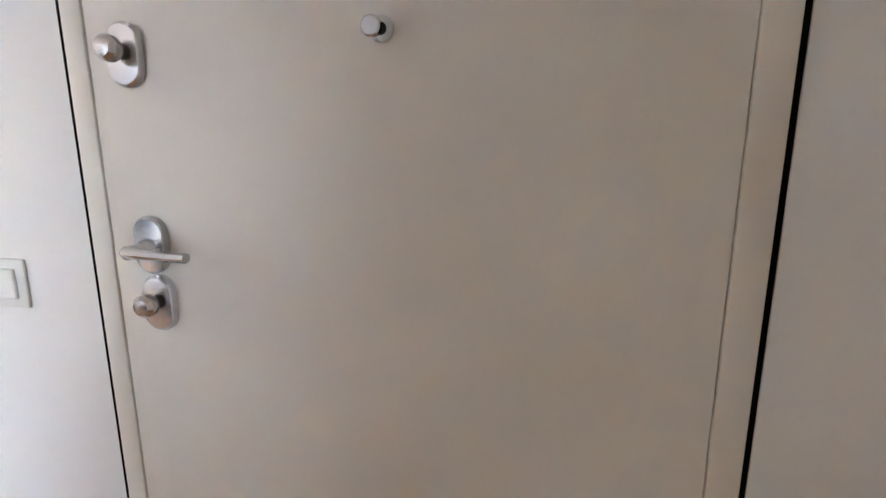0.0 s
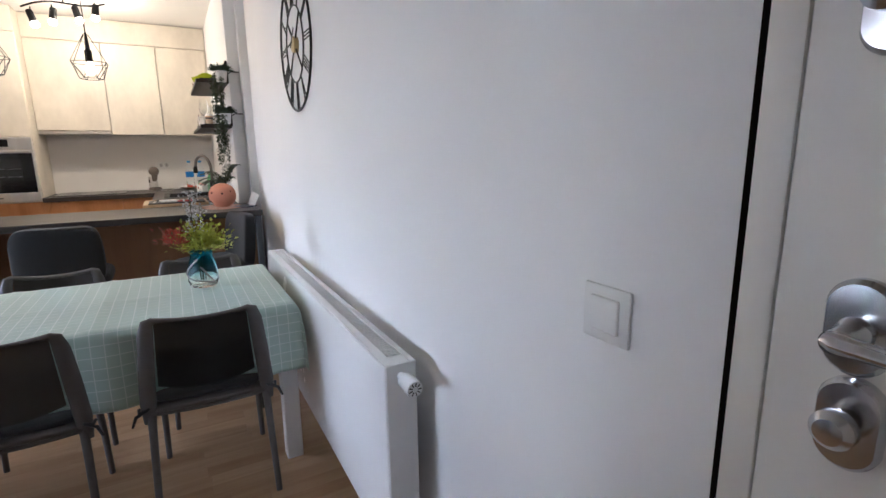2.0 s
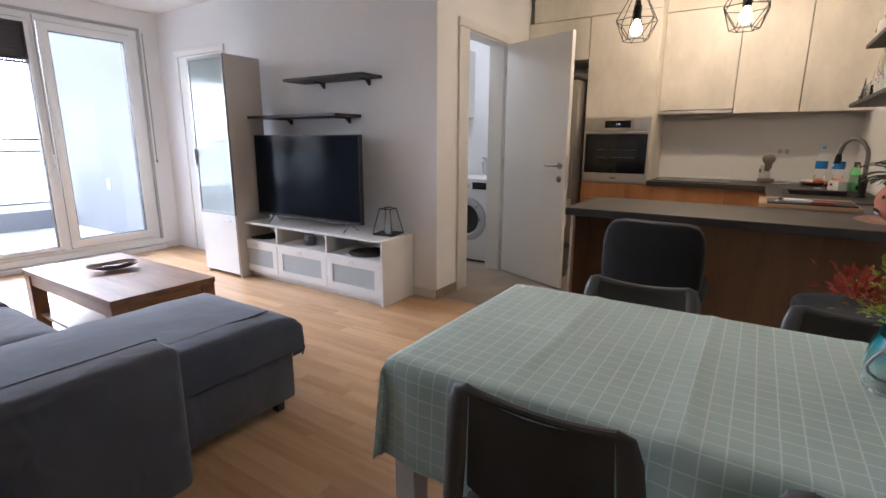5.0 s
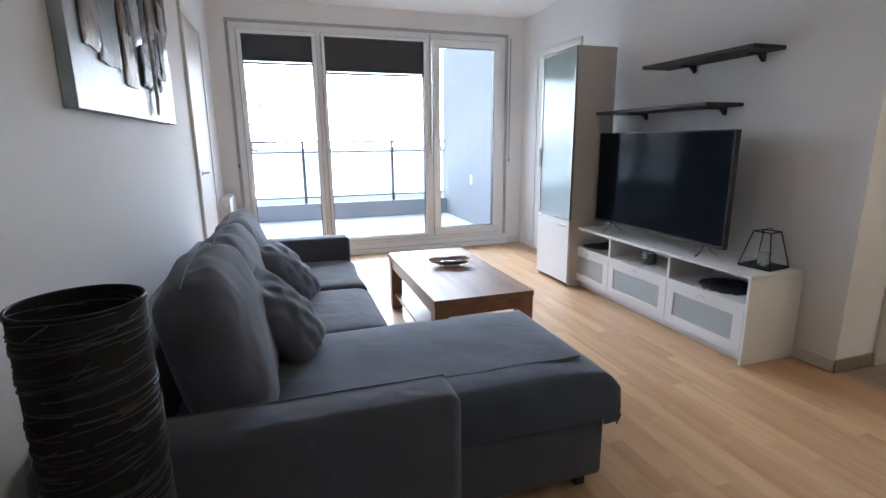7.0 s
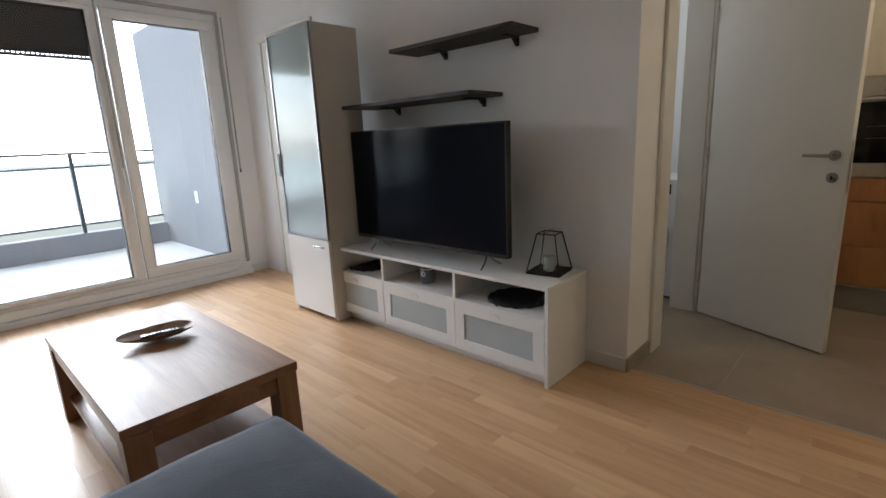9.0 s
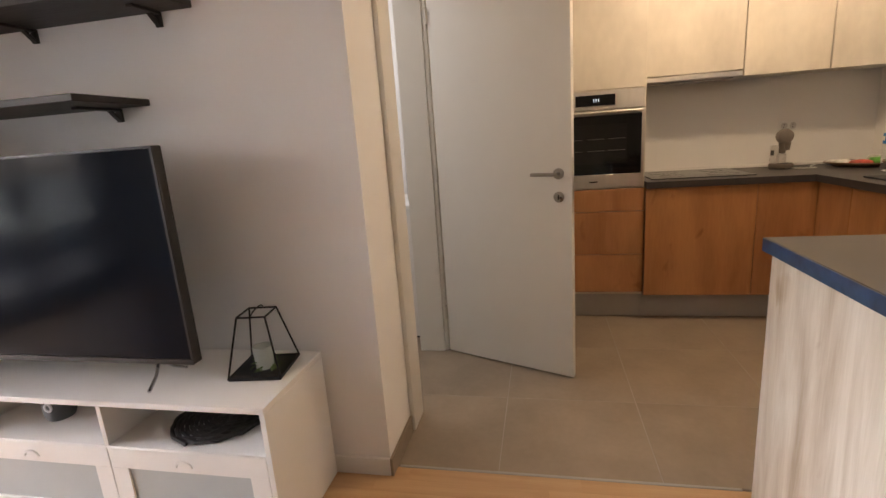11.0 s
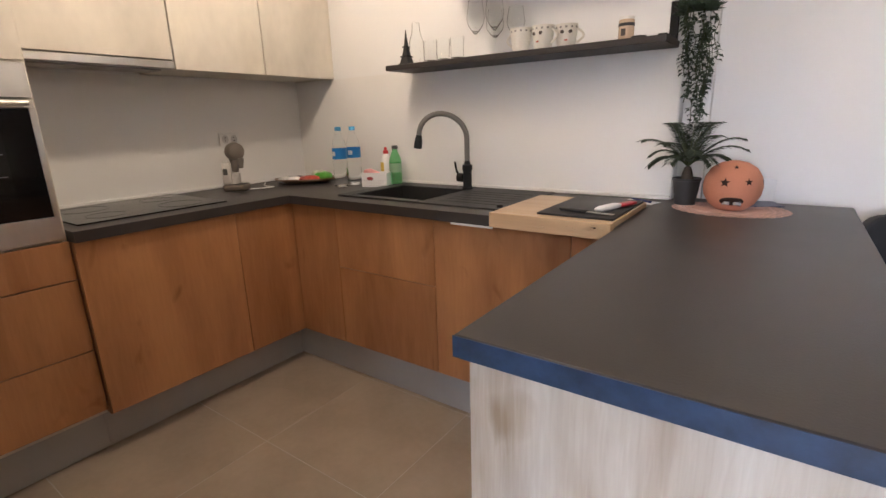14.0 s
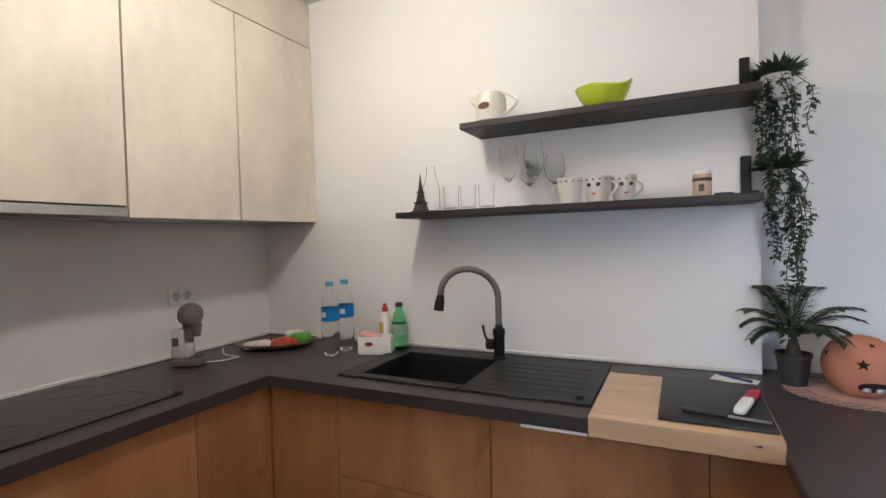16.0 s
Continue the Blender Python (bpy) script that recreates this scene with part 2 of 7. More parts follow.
THROW = mat("throw_fleece", (0.058, 0.070, 0.105), 0.95, var=0.18, scale=7, fine=160, bump=0.6, sheen=0.22, folds=0.12)
STOOLFAB = mat("stool_fabric", (0.014, 0.014, 0.017), 0.85, var=0.12, scale=6, fine=380, bump=0.35, sheen=0.08)
PAD = mat("seat_pad_cotton", (0.026, 0.026, 0.028), 0.95, var=0.15, scale=9, fine=380, bump=0.4, sheen=0.2)
CLOTH = checked_cloth("checked_tablecloth", (0.47, 0.60, 0.54), (0.83, 0.87, 0.84), 0.0405)
FROST = mat("frosted_glass", (0.42, 0.47, 0.49), 0.35, var=0.03, scale=6, fine=120, bump=0.02)
GLASS = sheet_glass("window_glass", 0.04)
CABGLASS = mat("cabinet_glass", (0.46, 0.55, 0.57), 0.12, 0.06, var=0.03, scale=3, fine=60, bump=0.0, spec=0.45)
SHUTTER = mat("roller_shutter_slats", (0.016, 0.018, 0.024), 0.6, var=0.06, scale=6, fine=80, bump=0.03)
RENDERWALL = mat("balcony_render", (0.25, 0.257, 0.27), 0.9, var=0.06, scale=2, fine=160, bump=0.3)
BALCONY = mat("balcony_tile", (0.62, 0.61, 0.60), 0.55, var=0.06, scale=2, fine=60, bump=0.05)
RAILMETAL = mat("anthracite_rail", (0.055, 0.062, 0.070), 0.45, 0.4, var=0.05)


# ---- mesh helpers ----
def bmbox(x0, x1, y0, y1, z0, z1, bev=0.0, seg=1):
    bm = bmesh.new()
    bmesh.ops.create_cube(bm, size=1.0, matrix=Matrix.Translation(((x0 + x1) / 2, (y0 + y1) / 2, (z0 + z1) / 2)) @ Matrix.Diagonal((x1 - x0, y1 - y0, z1 - z0, 1)))
    if bev:
        bmesh.ops.bevel(bm, geom=bm.edges[:], offset=bev, segments=seg, profile=0.5, affect="EDGES")
    return bm


def joined(*parts):
    out = bmesh.new()
    for b in parts:
        me = bpy.data.meshes.new("tmp")
        b.to_mesh(me)
        b.free()
        out.from_mesh(me)
        bpy.data.meshes.remove(me)
    return out


def moved(bm, m):
    bmesh.ops.transform(bm, matrix=m, verts=bm.verts)
    return bm


def lathe(profile, n=28):
    bm = bmesh.new()
    rings = []
    for r, z in profile:
        if r < 1e-5:
            rings.append([bm.verts.new((0, 0, z))])
        else:
            rings.append([bm.verts.new((r * math.cos(2 * math.pi * k / n), r * math.sin(2 * math.pi * k / n), z)) for k in range(n)])
    for a, b in zip(rings, rings[1:]):
        for k in range(n):
            j = (k + 1) % n
            vs = [a[k % len(a)], a[j % len(a)], b[j % len(b)], b[k % len(b)]]
            u = []
            for v in vs:
                if v not in u:
                    u.append(v)
            if len(u) > 2:
                bm.faces.new(u)
    bmesh.ops.recalc_face_normals(bm, faces=bm.faces)
    return bm


def tube(points, r, n=8, closed=False, flat=1.0):
    """A round bar along points; r a number or one for each point."""
    bm = bmesh.new()
    pts = [Vector(p) for p in points]
    k = len(pts)
    rs = [r] * k if isinstance(r, (int, float)) else r
    up, rings = None, []
    for i in range(k):
        if closed:
            d = pts[(i + 1) % k] - pts[i - 1]
        else:
            d = pts[min(i + 1, k - 1)] - pts[max(i - 1, 0)]
        d.normalize()
        if up is None:
            up = Vector((0, 0, 1)) if abs(d.z) < 0.9 else Vector((1, 0, 0))
        side = d.cross(up).normalized()
        up = side.cross(d).normalized()
        rings.append([bm.verts.new(pts[i] + rs[i] * (math.cos(2 * math.pi * j / n) * side + flat * math.sin(2 * math.pi * j / n) * up)) for j in range(n)])
    for i in range(k if closed else k - 1):
        a, b = rings[i], rings[(i + 1) % k]
        for j in range(n):
            bm.faces.new((a[j], a[(j + 1) % n], b[(j + 1) % n], b[j]))
    if not closed:
        bm.faces.new(rings[0][::-1]), bm.faces.new(rings[-1])
    bmesh.ops.recalc_face_normals(bm, faces=bm.faces)
    return bm


def cushion(w, d, h, pw=0.35, seed=0, rough=0.010, nu=40, nv=22, freq=6.0):
    """A stuffed block about w x d x h round its centre, with wrinkles."""
    bm = bmesh.new()
    sg = lambda c, e: math.copysign(abs(c) ** e, c)
    rows = []
    for j in range(nv + 1):
        v = -math.pi / 2 + math.pi * j / nv
        row = []
        for i in range(nu):
            u = 2 * math.pi * i / nu
            x = w / 2 * sg(math.cos(v), pw) * sg(math.cos(u), pw)
            y = d / 2 * sg(math.cos(v), pw) * sg(math.sin(u), pw)
            z = h / 2 * sg(math.sin(v), 0.75)
            q = Vector((x, y, z))
            o = noise.noise(q * freq + Vector((seed * 3.7, 0, 0))) + 0.5 * noise.noise(q * freq * 2.6 + Vector((0, seed * 2.1, 0)))
            q += q.normalized() * rough * o
            row.append(bm.verts.new(q) if 0 < j < nv or i == 0 else None)
        rows.append(row)
    for j in range(nv):
        for i in range(nu):
            a, b = rows[j], rows[j + 1]
            i2 = (i + 1) % nu
            vs = [a[i] or a[0], a[i2] or a[0], b[i2] or b[0], b[i] or b[0]]
            u = []
            for x in vs:
                if x not in u:
                    u.append(x)
            if len(u) > 2:
                bm.faces.new(u)
    bmesh.ops.recalc_face_normals(bm, faces=bm.faces)
    return bm


def mesh_of(name, bm, material, angle=38):
    me = bpy.data.meshes.new(name)
    bm.to_mesh(me)
    bm.free()
    for one in material if isinstance(material, (list, tuple)) else [material]:
        me.materials.append(one)
    me.polygons.foreach_set("use_smooth", [True] * len(me.polygons))
    me.set_sharp_from_angle(angle=radians(angle))
    return me


def part(name, bm, material, parent=None, label="", angle=38):
    ob = new(name, mesh_of(name, bm, material, angle))
    if parent:
        ob.parent = parent
    return tagged(ob, label)


def thing(name, label, category, m=None, group=""):
    ob = new(name)
    ob.empty_display_size = 0.05
    if m:
        ob.matrix_basis = m
    return tagged(ob, label, category, group)


def solid(name, bm, material, label, category, m=None, group="", kind="", angle=38):
    ob = part(name, bm, material, None, label, angle)
    if m:
        ob.matrix_basis = m
    return tagged(ob, "", category, group, kind)


def setting(name, bm, material, label=""):
    return tagged(part(name, bm, material, None, label), "", "", "", "structure")


# ---- the shell ----
CZ = 2.58
WX, WY = -6.79, -5.907
setting("floor", bmbox(-6.9, 0.9, -6.0, 0.85, -0.12, -0.012), SUBFLOOR, "wooden subfloor under the finished floors")
setting("ceiling", bmbox(-6.95, 0.95, -6.05, 0.9, CZ, CZ + 0.15), CEIL, "plain white painted ceiling")
setting("wall_north", joined(bmbox(-4.45, -0.777, 0.69, 0.85, 0, CZ), bmbox(-0.777, 0.307, 0.69, 0.85, 2.14, CZ), bmbox(0.307, 0.9, 0.69, 0.85, 0, CZ)), PAINT, "smooth white painted wall beside the entry door")
setting("wall_kitchen_north", joined(bmbox(-6.95, -4.545, 0.556, 0.85, 0, CZ), bmbox(-4.545, -4.45, 0.635, 0.85, 0, CZ)), PAINT, "smooth white painted wall behind the sink")
setting("wall_west", bmbox(-6.95, WX, -4.2, 0.556, 0, CZ), PAINT, "white painted wall behind the kitchen cabinets")
setting("wall_tv", joined(bmbox(-4.73, -4.583, -6.05, -2.33, 0, CZ)), PAINT, "white painted wall behind the television")
setting("wall_laundry", joined(bmbox(-5.020, -4.583, -2.33, -2.18, 0, CZ), bmbox(-5.69, -5.020, -2.33, -2.18, 2.10, CZ), bmbox(-6.79, -5.69, -2.33, -2.18, 0, CZ)), PAINT, "white painted wall with the laundry doorway")
setting("wall_laundry_back", bmbox(-6.79, -4.73, -4.2, -4.05, 0, CZ), PAINT, "white wall at the back of the laundry")
setting("wall_south", joined(bmbox(-4.583, -4.36, -6.05, WY, 0, CZ), bmbox(-1.45, -1.05, -6.05, WY, 0, CZ), bmbox(-4.36, -1.45, -6.05, WY, 2.375, CZ), bmbox(-4.36, -1.45, -6.05, WY, -0.1, 0.045)), PAINT, "white painted wall round the balcony window")
setting("wall_sofa", bmbox(-1.26, -1.11, WY, -1.60, 0, CZ), PAINT, "white painted wall behind the sofa")
# Unseen hall walls, added; the south one set back so daylight reaches the door.
setting("wall_hall_south", bmbox(-1.11, 0.9, -1.75, -1.60, 0, CZ), PAINT, "unseen plain white wall closing the hall")
setting("wall_hall_east", bmbox(0.75, 0.9, -1.60, 0.69, 0, CZ), PAINT, "unseen plain white wall closing the hall")
setting("beam", bmbox(-6.79, -6.36, -2.18, -2.14, 2.40, CZ), PAINT, "short white plaster beam under the ceiling")
BASE = mat("white_baseboard", (0.74, 0.73, 0.71), 0.4, var=0.02, scale=5, fine=120, bump=0.02)
for nm, b in (("baseboard_north", (-4.45, -0.772, 0.678, 0.69)), ("baseboard_tv", (-4.583, -4.571, -4.63, -2.18)), ("baseboard_corner", (-4.87, -4.571, -2.18, -2.168)), ("baseboard_sofa", (-1.272, -1.26, -4.38, -1.61)), ("baseboard_south", (-4.583, -4.40, WY, WY + 0.012))):
    corner = nm == "baseboard_corner"
    setting(nm, bmbox(*b, 0, 0.075, 0.003), TILE if corner else BASE, "low greige tile skirting beside the doorway" if corner else "low white baseboard along the wall")

# entry door
door = thing("door_1", "off-white security entry door, closed, in a flat frame", "door", pose(0, 0, 0))
tagged(door, kind="structure")
leaf = part("leaf", bmbox(-0.7262, 0.2462, 0.684, 0.74, 0.012, 2.06, 0.0025), ENTRY, door)
part("jamb", bmbox(-0.7663, -0.727, 0.682, 0.76, 0, 2.10, 0.004, 2), ENTRY, door)
part("jamb", bmbox(0.247, 0.295, 0.682, 0.76, 0, 2.10, 0.004, 2), ENTRY, door)
part("head_jamb", bmbox(-0.763, 0.295, 0.683, 0.76, 2.064, 2.125, 0.004, 2), ENTRY, door)
part("shadow_gap", joined(bmbox(-0.7768, -0.7665, 0.6888, 0.80, 0, 2.135), bmbox(0.2955, 0.3068, 0.6925, 0.80, 0, 2.135), bmbox(-0.7768, 0.3068, 0.762, 0.80, 0, 2.135)), GAP, door, "dark gap between frame and wall")


def oval_plate(w, h, t):
    """A stadium plate standing on the x-z plane, front to -y."""
    bm = bmesh.new()
    pts = []
    for k in range(32):
        a = 2 * math.pi * k / 32
        pts.append((w / 2 * math.cos(a), (h - w) / 2 * (1 if math.sin(a) >= 0 else -1) + w / 2 * math.sin(a)))
    rings = [[bm.verts.new((x * s, y, z * s)) for x, z in pts] for s, y in ((1, 0), (1, -0.6 * t), (0.9, -t), (0.62, -t * 1.05))]
    for a, b in zip(rings, rings[1:]):
        for k in range(32):
            bm.faces.new((a[k], a[(k + 1) % 32], b[(k + 1) % 32], b[k]))
    bm.faces.new(rings[-1])
    bmesh.ops.recalc_face_normals(bm, faces=bm.faces)
    return bm


def knob_lock(x, z):
    p = part("lock_plate", moved(oval_plate(0.058, 0.098, 0.014), pose(x, 0.6835, z)), CHROME, leaf, "brushed chrome oval lock plate")
    part("thumb_turn", moved(lathe([(0, 0), (0.0085, 0), (0.0085, 0.008), (0.015, 0.012), (0.0195, 0.019), (0.0195, 0.031), (0.013, 0.038), (0, 0.040)], 24), pose(x, 0.671, z + 0.004, 90)), CHROME, p, "round chrome knob")
    part("cylinder", moved(lathe([(0, 0), (0.012, 0), (0.012, 0.010), (0, 0.010)], 20), pose(x, 0.6705, z + 0.004, 90)), BLACKPLASTIC, p, "black lock cylinder")


knob_lock(-0.652, 1.408)
knob_lock(-0.642, 1.009)
hp = part("handle_plate", moved(oval_plate(0.058, 0.098, 0.014), pose(-0.646, 0.6835, 1.109)), CHROME, leaf, "brushed chrome oval handle plate")
part("lever", joined(moved(lathe([(0, 0), (0.017, 0), (0.015, 0.010), (0.011, 0.016), (0.011, 0.046), (0, 0.046)], 20), pose(-0.646, 0.670, 1.105, 90)), tube([(-0.650, 0.628, 1.107), (-0.642, 0.625, 1.106), (-0.62, 0.624, 1.105), (-0.585, 0.624, 1.103), (-0.543, 0.625, 1.101)], [0.011, 0.0135, 0.0115, 0.010, 0.0105], 10, flat=0.75)), CHROME, hp, "chrome lever handle")
pp = part("peephole", moved(lathe([(0, 0), (0.0185, 0), (0.0185, 0.004), (0.014, 0.006), (0.0, 0.006)], 24), pose(-0.242, 0.6835, 1.430, 90)), CHROME, leaf, "round chrome peephole with a swivel cover")
part("cover", moved(lathe([(0, 0), (0.0145, 0), (0.0145, 0.006), (0.0125, 0.008), (0, 0.008)], 24), pose(-0.254, 0.674, 1.4325, 90)), CHROME, pp)
part("lens", moved(lathe([(0, 0), (0.009, 0), (0, 0.003)], 16), pose(-0.242, 0.677, 1.430, 90)), BLACKGLASS, pp)

sw = thing("light_switch", "square white plastic light switch on the wall", "switch", pose(-0.964, 0.69, 1.027))
part("frame", bmbox(-0.046, 0.046, -0.008, 0, -0.046, 0.046, 0.004, 2), WHITE, sw)
part("rocker", bmbox(-0.028, 0.028, -0.0135, -0.006, -0.028, 0.028, 0.002), WHITE, sw)


# inner doors on the living room walls
def flush_door(name, x, y0, y1, face, top, label):
    """A closed white door with casing, in a wall across x; face is +1 or -1."""
    d = thing(name, label, "door")
    tagged(d, kind="structure")
    a, b = sorted((x, x + 0.012 * face))
    part("leaf", bmbox(a, b, y0 + 0.07, y1 - 0.07, 0.008, top - 0.07, 0.002), DOORWHITE, d)
    a, b = sorted((x, x + 0.022 * face))
    for p, q in ((y0, y0 + 0.066), (y1 - 0.066, y1)):
        part("casing", bmbox(a, b, p, q, 0, top - 0.067, 0.004, 2), DOORWHITE, d)
    part("head_casing", bmbox(a, b, y0, y1, top - 0.066, top, 0.004, 2), DOORWHITE, d)
    h = part("handle", joined(moved(lathe([(0, 0), (0.024, 0), (0.024, 0.008), (0.009, 0.010), (0.009, 0.045), (0, 0.045)], 20), pose(x + 0.012 * face, y1 - 0.13, 1.02, 0, 90 * face, 0)), tube([(x + 0.057 * face, y1 - 0.13, 1.02), (x + 0.057 * face, y1 - 0.25, 1.02)], 0.008, 10)), CHROME, d)
    return d


flush_door("door_2", -1.26, -5.25, -4.42, -1, 2.18, "plain white bedroom door, closed, in white casing")
flush_door("door_3", -4.583, -5.58, -4.70, 1, 2.17, "plain white door, closed, behind the display cabinet")

# laundry doorway
ld = thing("door_4", "white laundry door standing open into the kitchen", "door")
tagged(ld, kind="structure")
for x0, x1 in ((-5.020, -4.872), (-5.765, -5.69)):
    part("casing", bmbox(x0, x1, -2.18, -2.158, 0, 2.098, 0.005, 2), DOORWHITE, ld)
    if x0 > -5.5:
        part("casing", bmbox(x0, x1, -2.352, -2.33, 0, 2.098, 0.005, 2), DOORWHITE, ld)
part("head_casing", bmbox(-5.765, -4.872, -2.18, -2.158, 2.10, 2.165, 0.005, 2), DOORWHITE, ld)
part("jamb", bmbox(-5.032, -5.020, -2.33, -2.18, 0, 2.10, 0.002), DOORWHITE, ld)
part("jamb", bmbox(-5.69, -5.678, -2.33, -2.18, 0, 2.10, 0.002), DOORWHITE, ld)
part("head_jamb", bmbox(-5.678, -5.032, -2.33, -2.18, 2.088, 2.10, 0.002), DOORWHITE, ld)
ang = math.degrees(math.atan2(-1.458 + 2.152, -5.379 + 5.676))
lf = part("leaf", joined(bmbox(0, 0.755, 0, 0.040, 0.008, 2.085, 0.003), bmbox(0.745, 0.757, -0.0005, 0.026, 0.008, 2.075, 0.002)), DOORWHITE, ld)
lf.matrix_basis = pose(-5.676, -2.150, 0, 0, 0, ang)
lf["label"] = "smooth white door leaf"
for s in (-1, 1):
    yb = 0.0 if s < 0 else 0.040
    part("handle", joined(moved(lathe([(0, 0), (0.026, 0), (0.026, 0.008), (0.009, 0.010), (0.009, 0.048), (0, 0.048)], 24), pose(0.695, yb, 1.045, 90 * (1 if s < 0 else -1))), tube([(0.695, yb + s * 0.046, 1.045), (0.685, yb + s * 0.050, 1.045), (0.575, yb + s * 0.050, 1.045)], 0.0085, 12)), SATIN, lf, "brushed steel lever handle")
    part("key_rose", moved(lathe([(0, 0), (0.026, 0), (0.026, 0.006), (0.022, 0.008), (0, 0.008)], 24), pose(0.695, yb, 0.935, 90 * (1 if s < 0 else -1))), SATIN, lf, "round steel key rose")
    part("keyhole", bmbox(0.6915, 0.6985, yb + s * 0.0095 - 0.001, yb + s * 0.0095 + 0.001, 0.923, 0.946), GAP, lf)
part("lock_strike", bmbox(0.753, 0.759, 0.004, 0.024, 0.86, 1.12, 0.001), STEEL, lf)
for z in (0.25, 1.05, 1.86):
    part("hinge", tube([(-0.004, -0.006, z - 0.04), (-0.004, -0.006, z + 0.04)], 0.007, 10), STEEL, lf)

# ---- window, balcony and distance ----
win = thing("window_1", "wide white balcony window with three panes", "window")
tagged(win, kind="structure")
YW0, YW1 = WY - 0.075, WY - 0.005
part("window_frame", joined(bmbox(-4.36, -1.45, YW0, YW1, 2.315, 2.375, 0.004), bmbox(-4.36, -1.45, YW0, YW1, 0.05, 0.15, 0.004), bmbox(-4.36, -4.30, YW0, YW1, 0.15, 2.315, 0.004), bmbox(-1.51, -1.45, YW0, YW1, 0.15, 2.315, 0.004), bmbox(-2.305, -2.262, YW0, YW1, 0.15, 2.315, 0.004), bmbox(-3.48, -3.42, YW0, YW1, 0.15, 2.315, 0.004)), PVC, win, "white plastic window frame")
for x0, x1, w in ((-2.259, -1.513, 0.042), (-3.417, -2.308, 0.032), (-4.297, -3.488, 0.075)):
    s = part("sash", joined(bmbox(x0, x1, YW0 + 0.01, YW1 + 0.024, 2.312 - w, 2.312, 0.006, 2), bmbox(x0, x1, YW0 + 0.01, YW1 + 0.024, 0.153, 0.15 + w * 1.15, 0.006, 2), bmbox(x0, x0 + w, YW0 + 0.01, YW1 + 0.024, 0.15 + w * 1.15, 2.312 - w, 0.006, 2), bmbox(x1 - w, x1, YW0 + 0.01, YW1 + 0.024, 0.15 + w * 1.15, 2.312 - w, 0.006, 2)), PVC, win)
    part("gasket", joined(bmbox(x0 + w, x1 - w, YW0 + 0.03, YW1 + 0.012, 2.315 - w - 0.008, 2.315 - w), bmbox(x0 + w, x1 - w, YW0 + 0.03, YW1 + 0.012, 0.15 + w * 1.15, 0.158 + w * 1.15), bmbox(x0 + w, x0 + w + 0.007, YW0 + 0.03, YW1 + 0.012, 0.158 + w * 1.15, 2.307 - w), bmbox(x1 - w - 0.007, x1 - w, YW0 + 0.03, YW1 + 0.012, 0.158 + w * 1.15, 2.307 - w)), BLACKPLASTIC, s, "black rubber gasket")
    # Dark strips stand for the shade in the gap between sash and frame.
    part("sash_seam", joined(bmbox(x0 - 0.0035, x1 + 0.0035, YW1 + 0.0005, YW1 + 0.003, 2.3125, 2.3165), bmbox(x0 - 0.0035, x0 - 0.0005, YW1 + 0.0005, YW1 + 0.003, 0.15, 2.312), bmbox(x1 + 0.0005, x1 + 0.0035, YW1 + 0.0005, YW1 + 0.003, 0.15, 2.312), bmbox(x0 - 0.0035, x1 + 0.0035, YW1 + 0.0005, YW1 + 0.003, 0.148, 0.1525)), GAP, s, "dark strip for the shaded gap round the sash")
    g = part("pane", bmbox(x0 + w + 0.002, x1 - w - 0.002, YW0 + 0.040, YW0 + 0.046, 0.152 + w, 2.313 - w), GLASS, s)
    g.visible_shadow = False
part("window_handle", joined(bmbox(-3.458, -3.432, YW1 + 0.018, YW1 + 0.028, 1.03, 1.12, 0.003), tube([(-3.445, YW1 + 0.03, 1.09), (-3.445, YW1 + 0.055, 1.09), (-3.445, YW1 + 0.055, 0.97)], 0.008, 8)), WHITE, win)
part("window_sill", joined(bmbox(-4.40, -1.40, WY + 0.001, WY + 0.05, 0.0, 0.052, 0.004), bmbox(-4.40, -1.40, WY + 0.001, WY + 0.022, 0.056, 0.118, 0.004)), PVC, win)
GREYTRIM = mat("grey_window_trim", (0.42, 0.43, 0.43), 0.5, var=0.04, scale=6, fine=120, bump=0.03)
part("shutter_guide", bmbox(-4.392, -4.362, WY + 0.001, WY + 0.014, 0.06, 2.372, 0.003), GREYTRIM, win, "grey edge profile")
part("shutter_guide", bmbox(-1.448, -1.418, WY + 0.001, WY + 0.014, 0.06, 2.372, 0.003), GREYTRIM, win, "grey edge profile")
part("head_profile", bmbox(-4.392, -1.418, WY + 0.001, WY + 0.014, 2.3735, 2.402, 0.003), GREYTRIM, win, "grey edge profile")
for x, z in ((-1.432, 1.02), (-3.452, 1.00), (-4.415, 1.02)):
    yb_ = WY + 0.022
    rod = part("shutter_cord", tube([(x, yb_, 2.36), (x, yb_, z)], 0.006, 8), PLINTH, win, "thin grey shutter cord")
    part("cord_end", tube([(x, yb_, z), (x, yb_, z - 0.03)], 0.008, 8), BLACKPLASTIC, rod, "black cord end")


def shutter(x0, x1, z0, label):
    r = thing("roller_shutter", label, "roller shutter", None, "roller shutters over the balcony window")
    z = 2.36
    while z > z0 + 0.01:
        part("slat", bmbox(x0, x1, -6.02, -6.008, z - 0.0385, z, 0.003), SHUTTER, r)
        z -= 0.038
    part("bottom_rail", bmbox(x0, x1, -6.024, -6.004, z - 0.02, z, 0.004), SHUTTER, r)
    # light slots: an open row between the last slat and the rail
    n_ = int((x1 - x0) / 0.028)
    part("slotted_slat", joined(bmbox(x0, x1, -6.02, -6.008, z - 0.050, z - 0.030), *[bmbox(x0 + 0.028 * k, x0 + 0.028 * k + 0.012, -6.019, -6.009, z - 0.030, z - 0.020) for k in range(n_ + 1)]), SHUTTER, r)


